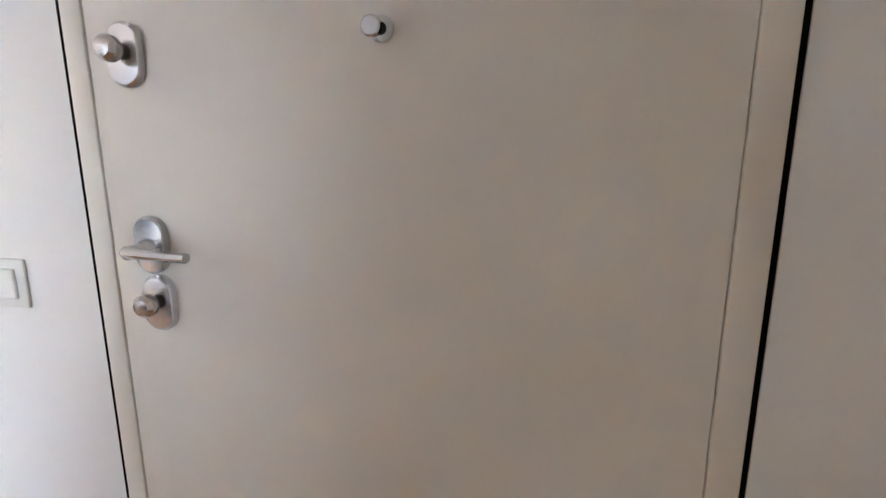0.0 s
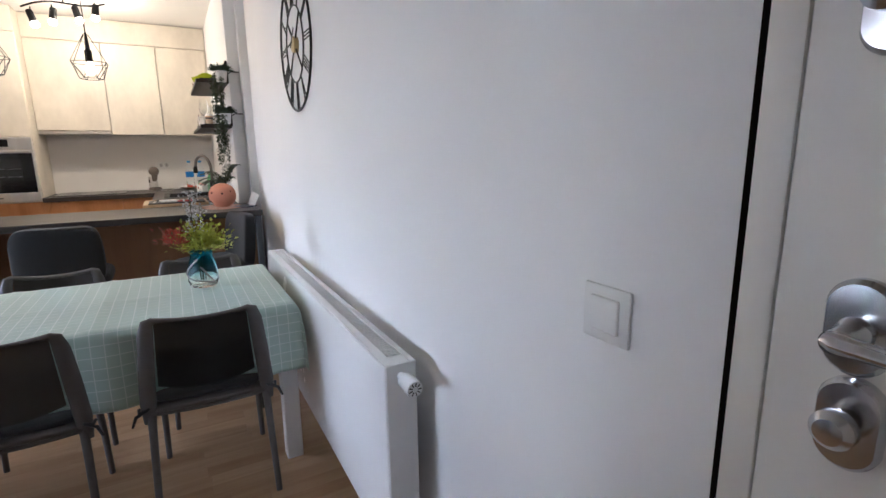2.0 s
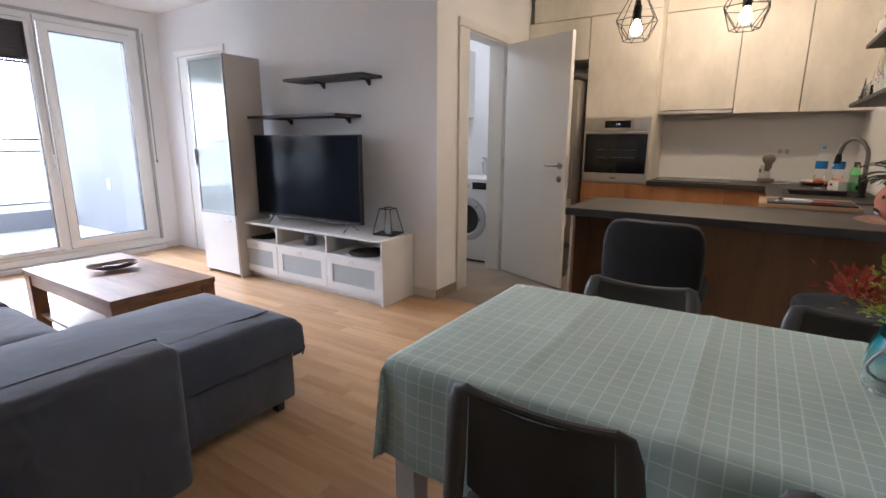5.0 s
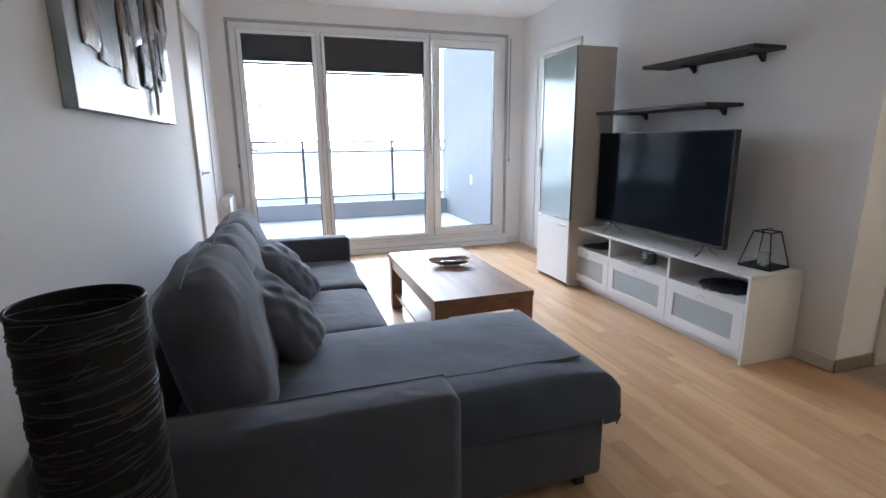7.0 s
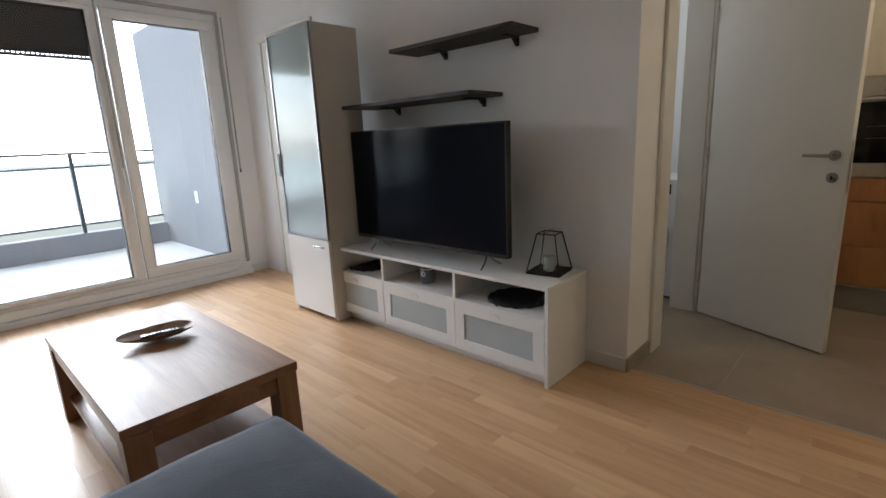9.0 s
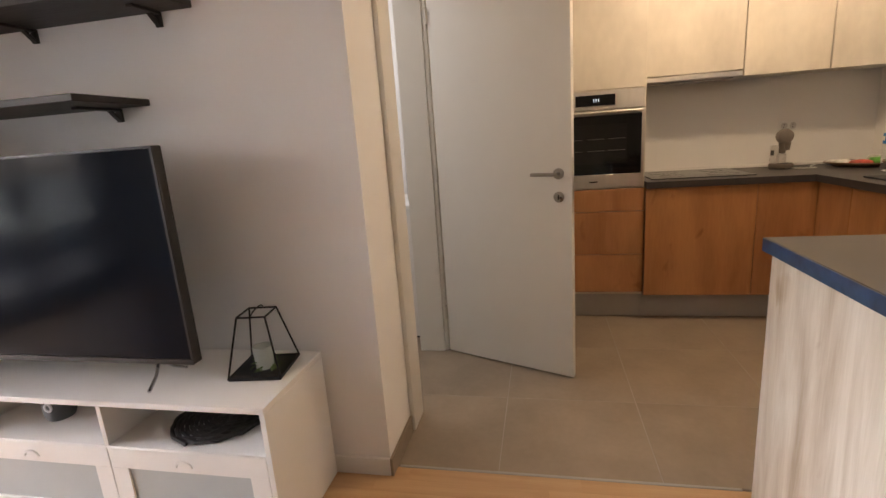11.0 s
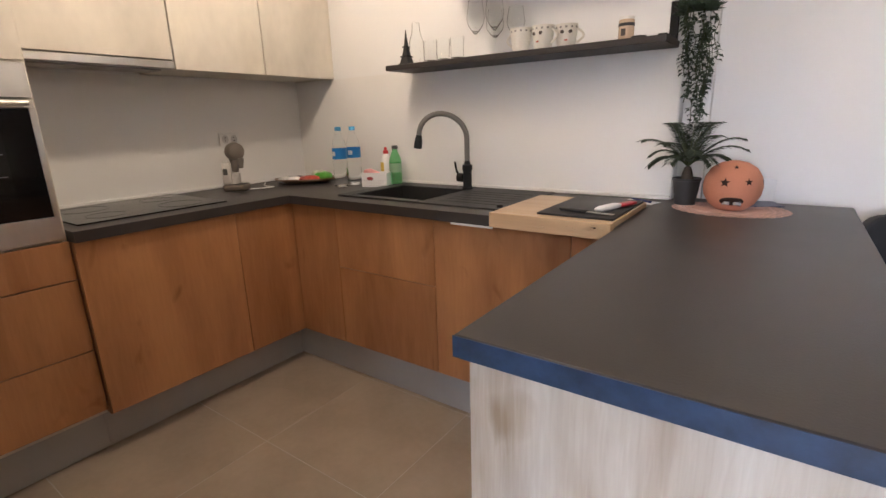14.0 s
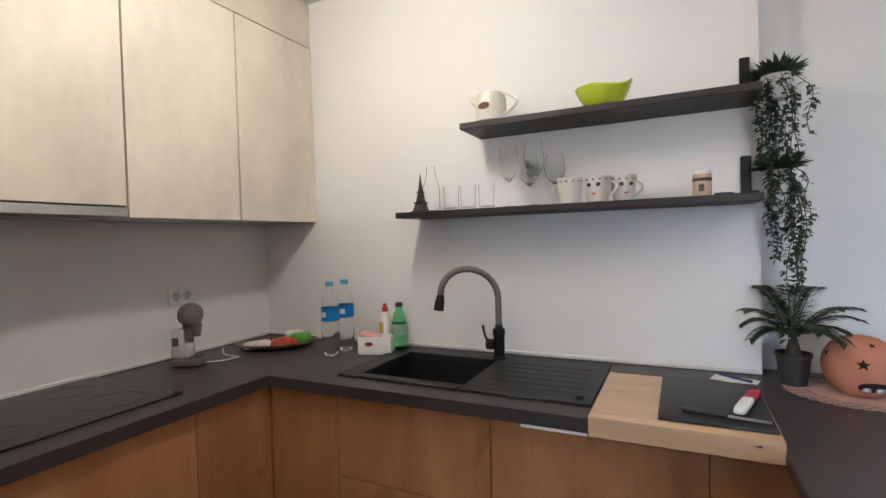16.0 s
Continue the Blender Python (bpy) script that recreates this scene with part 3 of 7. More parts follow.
shutter(-2.32, -1.47, 2.06, "dark grey roller shutter, barely lowered")
shutter(-3.46, -2.33, 1.99, "dark grey roller shutter, lowered a little")

setting("balcony_floor", bmbox(-4.75, 3.0, -8.95, -6.0, -0.2, -0.03), BALCONY, "pale tiled balcony floor")
setting("wall_balcony_side", bmbox(-4.80, -4.60, -8.95, -6.05, -0.2, 2.75), RENDERWALL, "grey-blue rendered side wall of the balcony")
setting("wall_balcony_kerb", bmbox(-4.60, 3.0, -8.95, -8.80, -0.03, 0.24, 0.008), RENDERWALL, "low grey kerb under the balcony railing")
setting("outer_facade", joined(bmbox(-1.45, 3.0, -6.2, -6.051, -0.2, 2.9), bmbox(-4.60, -1.45, -6.2, -6.051, 2.375, 2.9)), RENDERWALL, "rendered outside wall above the window")
ws = solid("wall_socket", bmbox(-4.60, -4.592, -7.62, -7.54, 0.58, 0.72, 0.003), WHITE, "small white outdoor socket on the balcony wall", "socket")
rail = thing("balcony_railing", "anthracite metal railing with frosted glass panels", "railing")
for z, h in ((1.24, 0.030), (1.075, 0.022), (0.345, 0.022)):
    part("rail", bmbox(-4.59, 3.0, -8.89, -8.86, z - h / 2, z + h / 2, 0.004), RAILMETAL, rail)
PANEL = bpy.data.materials.new("milky_panel")
PANEL.use_nodes = True
pn, pl_ = PANEL.node_tree.nodes, PANEL.node_tree.links
ptr, pcl, pmx = pn.new("ShaderNodeBsdfTranslucent"), pn.new("ShaderNodeBsdfTransparent"), pn.new("ShaderNodeMixShader")
ptr.inputs["Color"].default_value = (0.86, 0.90, 0.90, 1)
pmx.inputs[0].default_value = 0.25
pl_.new(ptr.outputs[0], pmx.inputs[1]), pl_.new(pcl.outputs[0], pmx.inputs[2]), pl_.new(pmx.outputs[0], pn["Material Output"].inputs["Surface"])
for k in range(6):
    x = -3.64 + 1.47 * k
    part("post", bmbox(x - 0.02, x + 0.02, -8.87, -8.83, 0.24, 1.24, 0.004), RAILMETAL, rail)
for k in range(6):
    x = -5.11 + 1.47 * k
    part("panel", bmbox(max(x, -4.59) + 0.03, x + 1.44, -8.878, -8.872, 0.36, 1.06), PANEL, rail, "milky glass panel")


def leaf_cloud(centre, size, count, ln, rng, droop=0.3, flat=1.0):
    """Many small bent leaves round a centre."""
    bm = bmesh.new()
    for _ in range(count):
        while True:
            q = Vector((rng.uniform(-1, 1), rng.uniform(-1, 1), rng.uniform(-1, 1)))
            if 0.25 < q.length < 1:
                break
        o = Vector(centre) + Vector((q.x * size[0], q.y * size[1], q.z * size[2]))
        add_leaf(bm, o, (q + Vector((0, 0, -droop))).normalized(), ln * rng.uniform(0.7, 1.2), ln * 0.42, rng)
    return bm


def add_leaf(bm, o, d, ln, wd, rng, fold=0.15):
    side = d.cross(Vector((rng.uniform(-0.4, 0.4), rng.uniform(-0.4, 0.4), 1))).normalized()
    nrm = side.cross(d).normalized()
    a = bm.verts.new(o)
    b = bm.verts.new(o + d * ln * 0.5 + side * wd / 2 + nrm * fold * wd)
    c = bm.verts.new(o + d * ln - nrm * ln * 0.12)
    e = bm.verts.new(o + d * ln * 0.5 - side * wd / 2 + nrm * fold * wd)
    m = bm.verts.new(o + d * ln * 0.5)
    for f in ((a, b, m), (b, c, m), (c, e, m), (e, a, m)):
        bm.faces.new(f)


BARK = mat("bark", (0.10, 0.075, 0.055), 0.9, var=0.2, scale=6, fine=60, bump=0.5)
TREELEAF = mat("winter_tree_leaf", (0.05, 0.065, 0.035), 0.8, var=0.2, scale=3, fine=30, bump=0.0)
setting("ground", bmbox(-400, 400, -900, -9.2, -9.2, -9.0), mat("grass_ground", (0.09, 0.10, 0.06), 0.95, var=0.2, scale=0.05, fine=3), "wide grassy ground below the balcony")


def tree(x, y, h, seed):
    rng = random.Random(seed)
    t = thing("tree", "distant bare-topped tree in grey haze", "tree", pose(x, y, -9.0), "distant trees")
    part("trunk", tube([(0, 0, 0), (0.1, 0, h * 0.3), (0, 0.1, h * 0.6), (0.1, 0, h * 0.9)], [0.28, 0.22, 0.13, 0.04], 8), BARK, t)
    part("limbs", joined(*[tube([(0, 0, h * (0.3 + 0.1 * k)), (1.2 * math.cos(k * 2.2), 1.2 * math.sin(k * 2.2), h * (0.45 + 0.1 * k)), (2.0 * math.cos(k * 2.2), 2.0 * math.sin(k * 2.2), h * (0.6 + 0.08 * k))], [0.1, 0.06, 0.02], 6) for k in range(5)]), BARK, t)
    part("crown", joined(*[leaf_cloud((rng.uniform(-1.4, 1.4), rng.uniform(-1.4, 1.4), h * rng.uniform(0.5, 0.95)), (1.3, 1.3, 1.1), 150, 0.38, rng) for _ in range(7)]), TREELEAF, t)


for k, (tx, ty, th) in enumerate(((16, -75, 14), (22, -64, 12.5), (26, -60, 13.5), (30, -56, 12.5), (36, -52, 13.5), (1.7, -61, 16.4))):
    tree(tx, ty, th, 20 + k)
hs = thing("house", "distant pale house with a tiled gable roof", "house", pose(4.6, -46, -9.8))
HW = mat("house_wall", (0.55, 0.54, 0.52), 0.9, var=0.06, scale=1, fine=20)
HR = mat("house_roof", (0.16, 0.12, 0.11), 0.8, var=0.1, scale=2, fine=20)
part("wall", bmbox(-4, 4, -4, 4, 0, 8.2), HW, hs)
rf = bmesh.new()
v = [rf.verts.new(q) for q in ((-4.5, -4.5, 8.2), (4.5, -4.5, 8.2), (4.5, 4.5, 8.2), (-4.5, 4.5, 8.2), (-4.5, 0, 10.2), (4.5, 0, 10.2))]
for f in ((0, 1, 5, 4), (2, 3, 4, 5), (0, 4, 3), (1, 2, 5), (3, 2, 1, 0)):
    rf.faces.new([v[k] for k in f])
part("roof", rf, HR, hs)
for x in (-2.4, 0, 2.4):
    for z in (2.0, 5.0):
        w = part("window", bmbox(x - 0.5, x + 0.5, 3.97, 4.04, z, z + 1.4, 0.02), PVC, hs)
        part("pane", bmbox(x - 0.42, x + 0.42, 4.04, 4.06, z + 0.08, z + 1.32), BLACKGLASS, w)

# ---- kitchen ----
def front(name, parent, x0, x1, y0, y1, z0, z1, material, label=""):
    return part(name, bmbox(x0, x1, y0, y1, z0, z1, 0.0012), material, parent, label)


FX = -6.21
tall = thing("oven_cabinet", "tall cream kitchen cabinet with oak drawers holding the oven", "cabinet")
part("body", bmbox(WX, FX - 0.02, -1.575, -0.9705, 0.17, 2.357), CREAM, tall)
front("door", tall, FX - 0.018, FX, -1.571, -0.977, 1.46, 2.350, CREAM)
for z0, z1 in ((0.19, 0.440), (0.444, 0.718), (0.722, 0.862)):
    front("drawer", tall, FX - 0.018, FX, -1.572, -0.9715, z0, z1, OAK, "oak drawer front")
part("plinth", bmbox(-6.29, -6.275, -1.575, -0.972, 0.001, 0.168), PLINTH, tall)
ov = thing("built_in_oven", "built-in stainless steel oven with black glass door", "oven")
part("body", bmbox(-6.70, FX - 0.021, -1.565, -0.985, 0.872, 1.45), BLACKPLASTIC, ov)
part("control_panel", bmbox(FX - 0.019, FX + 0.006, -1.568, -0.980, 1.345, 1.452, 0.002), STEEL, ov, "stainless steel control panel")
part("display", bmbox(FX + 0.0065, FX + 0.0085, -1.38, -1.15, 1.368, 1.432, 0.001), BLACKGLASS, ov, "black display with small digits")
DIGIT = mat("display_digit", (0.5, 0.7, 0.9), 0.5, glow=((0.65, 0.85, 1.0), 0.12))
part("digit", joined(*[bmbox(FX + 0.009, FX + 0.0095, y, y + 0.004, 1.392, 1.408) for y in (-1.275, -1.262, -1.248)]), DIGIT, ov, "small pale clock digits")
od = part("oven_door", joined(bmbox(FX - 0.019, FX + 0.004, -1.568, -0.980, 0.872, 0.955, 0.002), bmbox(FX - 0.019, FX + 0.004, -1.568, -0.980, 1.312, 1.340, 0.002), bmbox(FX - 0.019, FX + 0.004, -1.568, -1.552, 0.955, 1.312), bmbox(FX - 0.019, FX + 0.004, -0.996, -0.980, 0.955, 1.312)), STEEL, ov, "stainless steel door frame")
part("glass", bmbox(FX - 0.018, FX + 0.003, -1.551, -0.997, 0.956, 1.311), BLACKGLASS, od, "black oven glass")
part("inner_window", bmbox(FX + 0.0035, FX + 0.0045, -1.47, -1.08, 1.02, 1.26, 0.0004), mat("oven_window", (0.012, 0.012, 0.011), 0.09, var=0.1, bump=0.0), od)
for z in (1.10, 1.17):
    part("oven_rack", joined(*[bmbox(FX + 0.005, FX + 0.0056, y, y + 0.10, z, z + 0.0022) for y in (-1.44, -1.31, -1.19)]), mat("rack_wire_%d" % int(z * 100), (0.30, 0.29, 0.28), 0.3, 0.6), od)
part("bar_handle", joined(tube([(FX + 0.040, -1.545, 1.327), (FX + 0.040, -1.003, 1.327)], 0.0085, 10), bmbox(FX + 0.003, FX + 0.04, -1.50, -1.49, 1.321, 1.333), bmbox(FX + 0.003, FX + 0.04, -1.06, -1.05, 1.321, 1.333)), STEEL, od, "long steel bar handle")
part("plain_mark", bmbox(FX + 0.0045, FX + 0.0052, -1.30, -1.25, 0.907, 0.915), GAP, ov)

fr = thing("fridge", "dark stainless steel freestanding fridge beside the oven cabinet", "fridge")
part("body", bmbox(WX + 0.02, -6.06, -2.155, -1.592, 0.03, 1.79, 0.004), FRIDGE, fr)
part("fridge_door", bmbox(-6.058, -6.006, -2.155, -1.592, 0.72, 1.79, 0.006, 2), FRIDGE, fr)
part("freezer_door", bmbox(-6.058, -6.006, -2.155, -1.592, 0.06, 0.71, 0.006, 2), FRIDGE, fr)
for z in (0.80, 0.45):
    part("handle", tube([(-5.98, -1.63, z), (-5.98, -1.63, z + (0.4 if z > 0.6 else 0.2))], 0.009, 8), STEEL, fr)
for y in (-2.1, -1.65):
    part("foot", bmbox(-6.12, -6.07, y - 0.02, y + 0.02, 0.0, 0.03), BLACKPLASTIC, fr)
bag = solid("bag", moved(cushion(0.42, 0.36, 0.09, 0.5, 5, 0.02), pose(-6.22, -1.76, 1.835)), BLACKPLASTIC, "black cloth bag lying on the fridge", "bag")
over = thing("fridge_top_cabinet", "cream wall cabinet above the fridge", "cabinet")
part("body", bmbox(WX, FX - 0.02, -2.178, -1.579, 1.99, 2.357), CREAM, over)
front("door", over, FX - 0.018, FX, -2.175, -1.579, 1.99, 2.350, CREAM)
filler = setting("trim_cabinet_filler", joined(bmbox(WX, FX - 0.006, -2.13, -0.972, 2.359, CZ - 0.010), bmbox(WX, -6.446, -0.971, 0.552, 2.359, CZ - 0.010)), CREAM, "cream filler panel between cabinets and ceiling")
UX = -6.44
for k, (y0, y1) in enumerate(((-0.969, -0.379), (-0.377, 0.084), (0.086, 0.543))):
    c = thing("wall_cabinet", "cream foil wall cabinet with a concrete-like cloudy door", "cabinet", None, "wall cabinets over the counter")
    z0 = 1.525 if k == 0 else 1.486
    part("body", bmbox(WX, UX - 0.02, y0 + 0.001, y1 - 0.001, z0 + 0.004, 2.356), CREAM, c)
    front("door", c, UX - 0.018, UX, y0 + 0.0025, y1 - 0.0025, z0, 2.350, CREAM)
setting("trim_cabinet_side", bmbox(WX, UX - 0.004, 0.5445, 0.555, 1.486, 2.36), CREAM, "cream filler strip beside the wall cabinet")
setting("trim_cabinet_edge", bmbox(WX, UX, -0.9715, -0.9695, 1.486, 2.36), CREAM)
hood = thing("cooker_hood", "slim stainless steel cooker hood under the wall cabinet", "cooker hood")
part("visor", bmbox(-6.66, UX + 0.006, -0.966, -0.381, 1.488, 1.519, 0.003), STEEL, hood)
part("filter", bmbox(-6.62, -6.48, -0.93, -0.42, 1.481, 1.4875, 0.001), FRIDGE, hood)

bw = thing("base_cabinet", "oak-fronted base cabinet under the hob", "cabinet", None, "oak base cabinets")
part("body", bmbox(WX, -6.20, -0.968, -0.045, 0.17, 0.86), OAK, bw)
front("door", bw, -6.198, -6.18, -0.9685, -0.3535, 0.178, 0.858, OAK)
front("door", bw, -6.198, -6.18, -0.3505, -0.043, 0.178, 0.858, OAK)
part("plinth", bmbox(-6.29, -6.275, -0.971, 0.0, 0.001, 0.168), PLINTH, bw)
FY = -0.04
bn = thing("base_cabinet", "oak-fronted sink cabinet with a deep drawer", "cabinet", None, "oak base cabinets")
part("body", bmbox(-6.19, -5.305, FY + 0.02, 0.55, 0.17, 0.70), OAK, bn)
front("door", bn, -6.176, -5.873, FY, FY + 0.018, 0.178, 0.858, OAK)
front("drawer", bn, -5.8695, -5.3045, FY, FY + 0.018, 0.572, 0.858, OAK)
front("drawer", bn, -5.8695, -5.3045, FY, FY + 0.018, 0.178, 0.569, OAK)
part("corner_post", bmbox(-6.1975, -6.1775, -0.0415, -0.0225, 0.178, 0.858), OAK, bn)
part("plinth", bmbox(-6.275, -4.50, 0.0, 0.015, 0.001, 0.168), PLINTH, bn)
dw = thing("dishwasher", "dishwasher behind a plain oak front", "dishwasher")
part("body", bmbox(-5.298, -4.738, FY + 0.02, 0.55, 0.17, 0.855), STEEL, dw)
front("door", dw, -5.3015, -4.7345, FY, FY + 0.018, 0.178, 0.852, OAK)
part("seal", bmbox(-5.20, -5.02, -0.0685, -0.060, 0.8520, 0.8595), WHITE, dw, "strip of loose white film")
bc = thing("base_cabinet", "narrow oak corner cabinet beside the dishwasher", "cabinet", None, "oak base cabinets")
part("body", bmbox(-4.730, -4.54, FY + 0.02, 0.55, 0.17, 0.86), OAK, bc)
front("door", bc, -4.7315, -4.545, FY, FY + 0.018, 0.178, 0.858, OAK)
pn = thing("peninsula", "kitchen peninsula with pale oak end panel", "peninsula")
part("body", bmbox(-4.515, -4.30, -0.912, 0.62, 0.17, 0.858), OAK, pn)
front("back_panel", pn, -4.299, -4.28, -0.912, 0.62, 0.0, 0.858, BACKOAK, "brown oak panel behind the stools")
for y0, y1 in ((-0.90, -0.43), (-0.427, -0.046)):
    front("door", pn, -4.535, -4.517, y0, y1, 0.178, 0.858, OAK)
part("plinth", bmbox(-4.49, -4.47, -0.905, 0.0, 0.001, 0.168), PLINTH, pn)
part("end_panel", bmbox(-4.567, -4.012, -0.940, -0.928, 0.0, 0.859, 0.001), OAKPALE, pn, "pale knotty oak end panel")
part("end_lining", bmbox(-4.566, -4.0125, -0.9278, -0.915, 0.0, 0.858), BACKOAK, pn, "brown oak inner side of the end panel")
part("leg_panel", bmbox(-4.075, -4.012, 0.585, 0.622, 0.0, 0.859, 0.001), mat("grey_panel", (0.16, 0.17, 0.20), 0.5, var=0.05), pn, "grey support panel at the wall")

# worktop round the sink, with the sink's cut-out
SX0, SX1, SY0, SY1 = -5.912, -5.02, 0.022, 0.512
wt = setting("worktop", joined(bmbox(WX, -6.16, -0.968, 0.555, 0.86, 0.90), bmbox(-6.16, SX0 + 0.02, -0.068, 0.555, 0.86, 0.90), bmbox(SX0 + 0.02, SX1 - 0.02, -0.068, SY0 + 0.02, 0.86, 0.90), bmbox(SX0 + 0.02, SX1 - 0.02, SY1 - 0.02, 0.555, 0.86, 0.90), bmbox(SX1 - 0.02, -4.588, -0.068, 0.555, 0.86, 0.90)), COUNTER, "dark grey-brown stone-look worktop")
wp = setting("worktop_peninsula", bmbox(-4.587, -3.967, -0.957, 0.628, 0.86, 0.90, 0.003), COUNTER, "dark grey-brown peninsula worktop")
setting("trim_worktop_edge", bmbox(-4.587, -3.967, -0.9595, -0.9573, 0.8605, 0.8985), FILM, "blue protective film on the worktop's end")
setting("trim_backsplash", joined(bmbox(WX, WX + 0.008, -0.968, 0.547, 0.9, 1.484), bmbox(WX + 0.008, -4.548, 0.547, 0.5555, 0.9, 1.484)), SPLASH, "smooth off-white backsplash panel")
setting("trim_worktop_strip", joined(bmbox(WX + 0.008, WX + 0.020, -0.965, 0.535, 0.9, 0.918, 0.003), bmbox(WX + 0.020, -4.548, 0.536, 0.547, 0.9, 0.916, 0.003)), SPLASH, "white sealing strip along the worktop")
hob = thing("hob", "black glass induction hob set in the worktop", "hob", pose(-0.031, -0.035, 0))
part("glass", bmbox(-6.74, -6.235, -0.885, -0.295, 0.9002, 0.906, 0.0015), mat("hob_glass", (0.008, 0.008, 0.008), 0.14, var=0.05, bump=0.0, spec=0.18), hob)
RING = mat("hob_ring", (0.013, 0.013, 0.013), 0.3, var=0.02)
for x, y, r in ((-6.60, -0.74, 0.09), (-6.60, -0.44, 0.07), (-6.37, -0.74, 0.07), (-6.37, -0.44, 0.09)):
    part("ring", moved(tube([(r * math.cos(a * math.pi / 16), r * math.sin(a * math.pi / 16), 0) for a in range(32)], 0.0006, 4, True), pose(x, y, 0.9062)), RING, hob)
sink = thing("sink", "black granite sink with draining board", "sink")
SINKM = mat("black_granite", (0.014, 0.014, 0.015), 0.5, var=0.2, scale=30, fine=500, bump=0.25)
BX0, BX1, BY0, BY1 = -5.83, -5.435, 0.065, 0.405
part("rim", joined(bmbox(SX0, BX0, SY0, SY1, 0.9, 0.909, 0.003), bmbox(BX1, SX1, SY0, SY1, 0.9, 0.907, 0.003), bmbox(BX0, BX1, SY0, BY0, 0.9, 0.909, 0.003), bmbox(BX0, BX1, BY1, SY1, 0.9, 0.909, 0.003)), SINKM, sink)
part("basin", joined(bmbox(BX0 - 0.008, BX0, BY0, BY1, 0.72, 0.905), bmbox(BX1, BX1 + 0.008, BY0, BY1, 0.72, 0.905), bmbox(BX0, BX1, BY0 - 0.008, BY0, 0.72, 0.905), bmbox(BX0, BX1, BY1, BY1 + 0.008, 0.72, 0.905), bmbox(BX0, BX1, BY0, BY1, 0.71, 0.72)), SINKM, sink)
part("drain", moved(lathe([(0, 0.003), (0.03, 0.003), (0.042, 0.0)], 24), pose(-5.63, 0.235, 0.7205)), STEEL, sink)
for k in range(6):
    part("drainer_rib", bmbox(-5.37, -5.07, 0.10 + 0.055 * k, 0.108 + 0.055 * k, 0.9065, 0.9082, 0.0005), SINKM, sink)
part("overflow_knob", moved(lathe([(0, 0), (0.012, 0), (0.012, 0.01), (0, 0.012)], 16), pose(-5.06, 0.065, 0.9068)), SINKM, sink)
fc = thing("kitchen_tap", "black kitchen tap with a grey flexible spout", "tap", pose(-5.434, 0.425, 0.909))
part("base", lathe([(0, 0), (0.026, 0), (0.026, 0.008), (0.021, 0.012), (0.021, 0.085), (0.024, 0.095), (0.024, 0.115), (0.016, 0.120), (0.013, 0.135), (0, 0.135)], 24), BLACK, fc)
arc = [(0, 0, 0.13), (0, 0, 0.20)] + [(-0.097 + 0.097 * math.cos(a), -0.059 + 0.059 * math.cos(a), 0.238 + 0.108 * math.sin(a) + 0.010 * (1 - math.cos(a))) for a in [math.pi * k / 14 for k in range(15)]]
part("spout", tube(arc, 0.0125, 14), mat("grey_silicone_hose", (0.16, 0.15, 0.14), 0.5, var=0.05, fine=200, bump=0.1), fc, "grey flexible hose spout")
part("spray_head", moved(lathe([(0, 0.0), (0.020, 0.0), (0.019, 0.03), (0.013, 0.062), (0, 0.062)], 20), pose(-0.202, -0.121, 0.200, 0, 10, 0)), BLACK, fc)
part("lever", joined(moved(lathe([(0, 0), (0.021, 0), (0.021, 0.03), (0, 0.032)], 18), pose(-0.018, -0.006, 0.055, 0, -90, 0)), tube([(-0.04, -0.01, 0.058), (-0.055, -0.012, 0.09), (-0.062, -0.014, 0.13)], [0.006, 0.005, 0.0055], 8)), BLACK, fc)

# ---- dining corner ----
rad = thing("radiator", "long white panel radiator under the clock", "radiator")
part("front_panel", bmbox(-3.368, -1.575, 0.546, 0.559, 0.13, 0.719, 0.005, 2), RADI, rad)
part("back_panel", bmbox(-3.366, -1.577, 0.622, 0.634, 0.14, 0.71, 0.003), RADI, rad)
part("side_cover", bmbox(-1.577, -1.570, 0.549, 0.638, 0.14, 0.724, 0.002), RADI, rad)
part("side_cover", bmbox(-3.374, -3.367, 0.549, 0.638, 0.14, 0.724, 0.002), RADI, rad)
grille = bmesh.new()
for k in range(116):
    x = -3.30 + 0.0146 * k
    bmesh.ops.create_cube(grille, size=1.0, matrix=Matrix.Translation((x, 0.598, 0.716)) @ Matrix.Diagonal((0.0062, 0.046, 0.006, 1)))
part("top_grille", joined(grille, bmbox(-3.367, -1.577, 0.549, 0.576, 0.7195, 0.725, 0.001), bmbox(-3.367, -1.577, 0.620, 0.637, 0.714, 0.724, 0.001), bmbox(-3.367, -3.303, 0.576, 0.62, 0.714, 0.722), bmbox(-1.625, -1.577, 0.576, 0.62, 0.714, 0.722)), RADI, rad, "white slotted top grille")
fins = bmesh.new()
for k in range(60):
    bmesh.ops.create_cube(fins, size=1.0, matrix=Matrix.Translation((-3.33 + 0.029 * k, 0.597, 0.37)) @ Matrix.Diagonal((0.004, 0.046, 0.42, 1)))
part("fins", fins, RADI, rad)
for x in (-3.15, -1.80):
    part("bracket", bmbox(x - 0.015, x + 0.015, 0.634, 0.699, 0.2, 0.66), RADI, rad)
vl = part("valve", moved(lathe([(0, 0), (0.012, 0), (0.012, 0.02), (0.021, 0.028), (0.024, 0.075), (0.021, 0.088), (0.0, 0.088)], 20), pose(-1.570, 0.592, 0.688, 0, 90, 0)), RADI, rad, "white thermostatic valve")
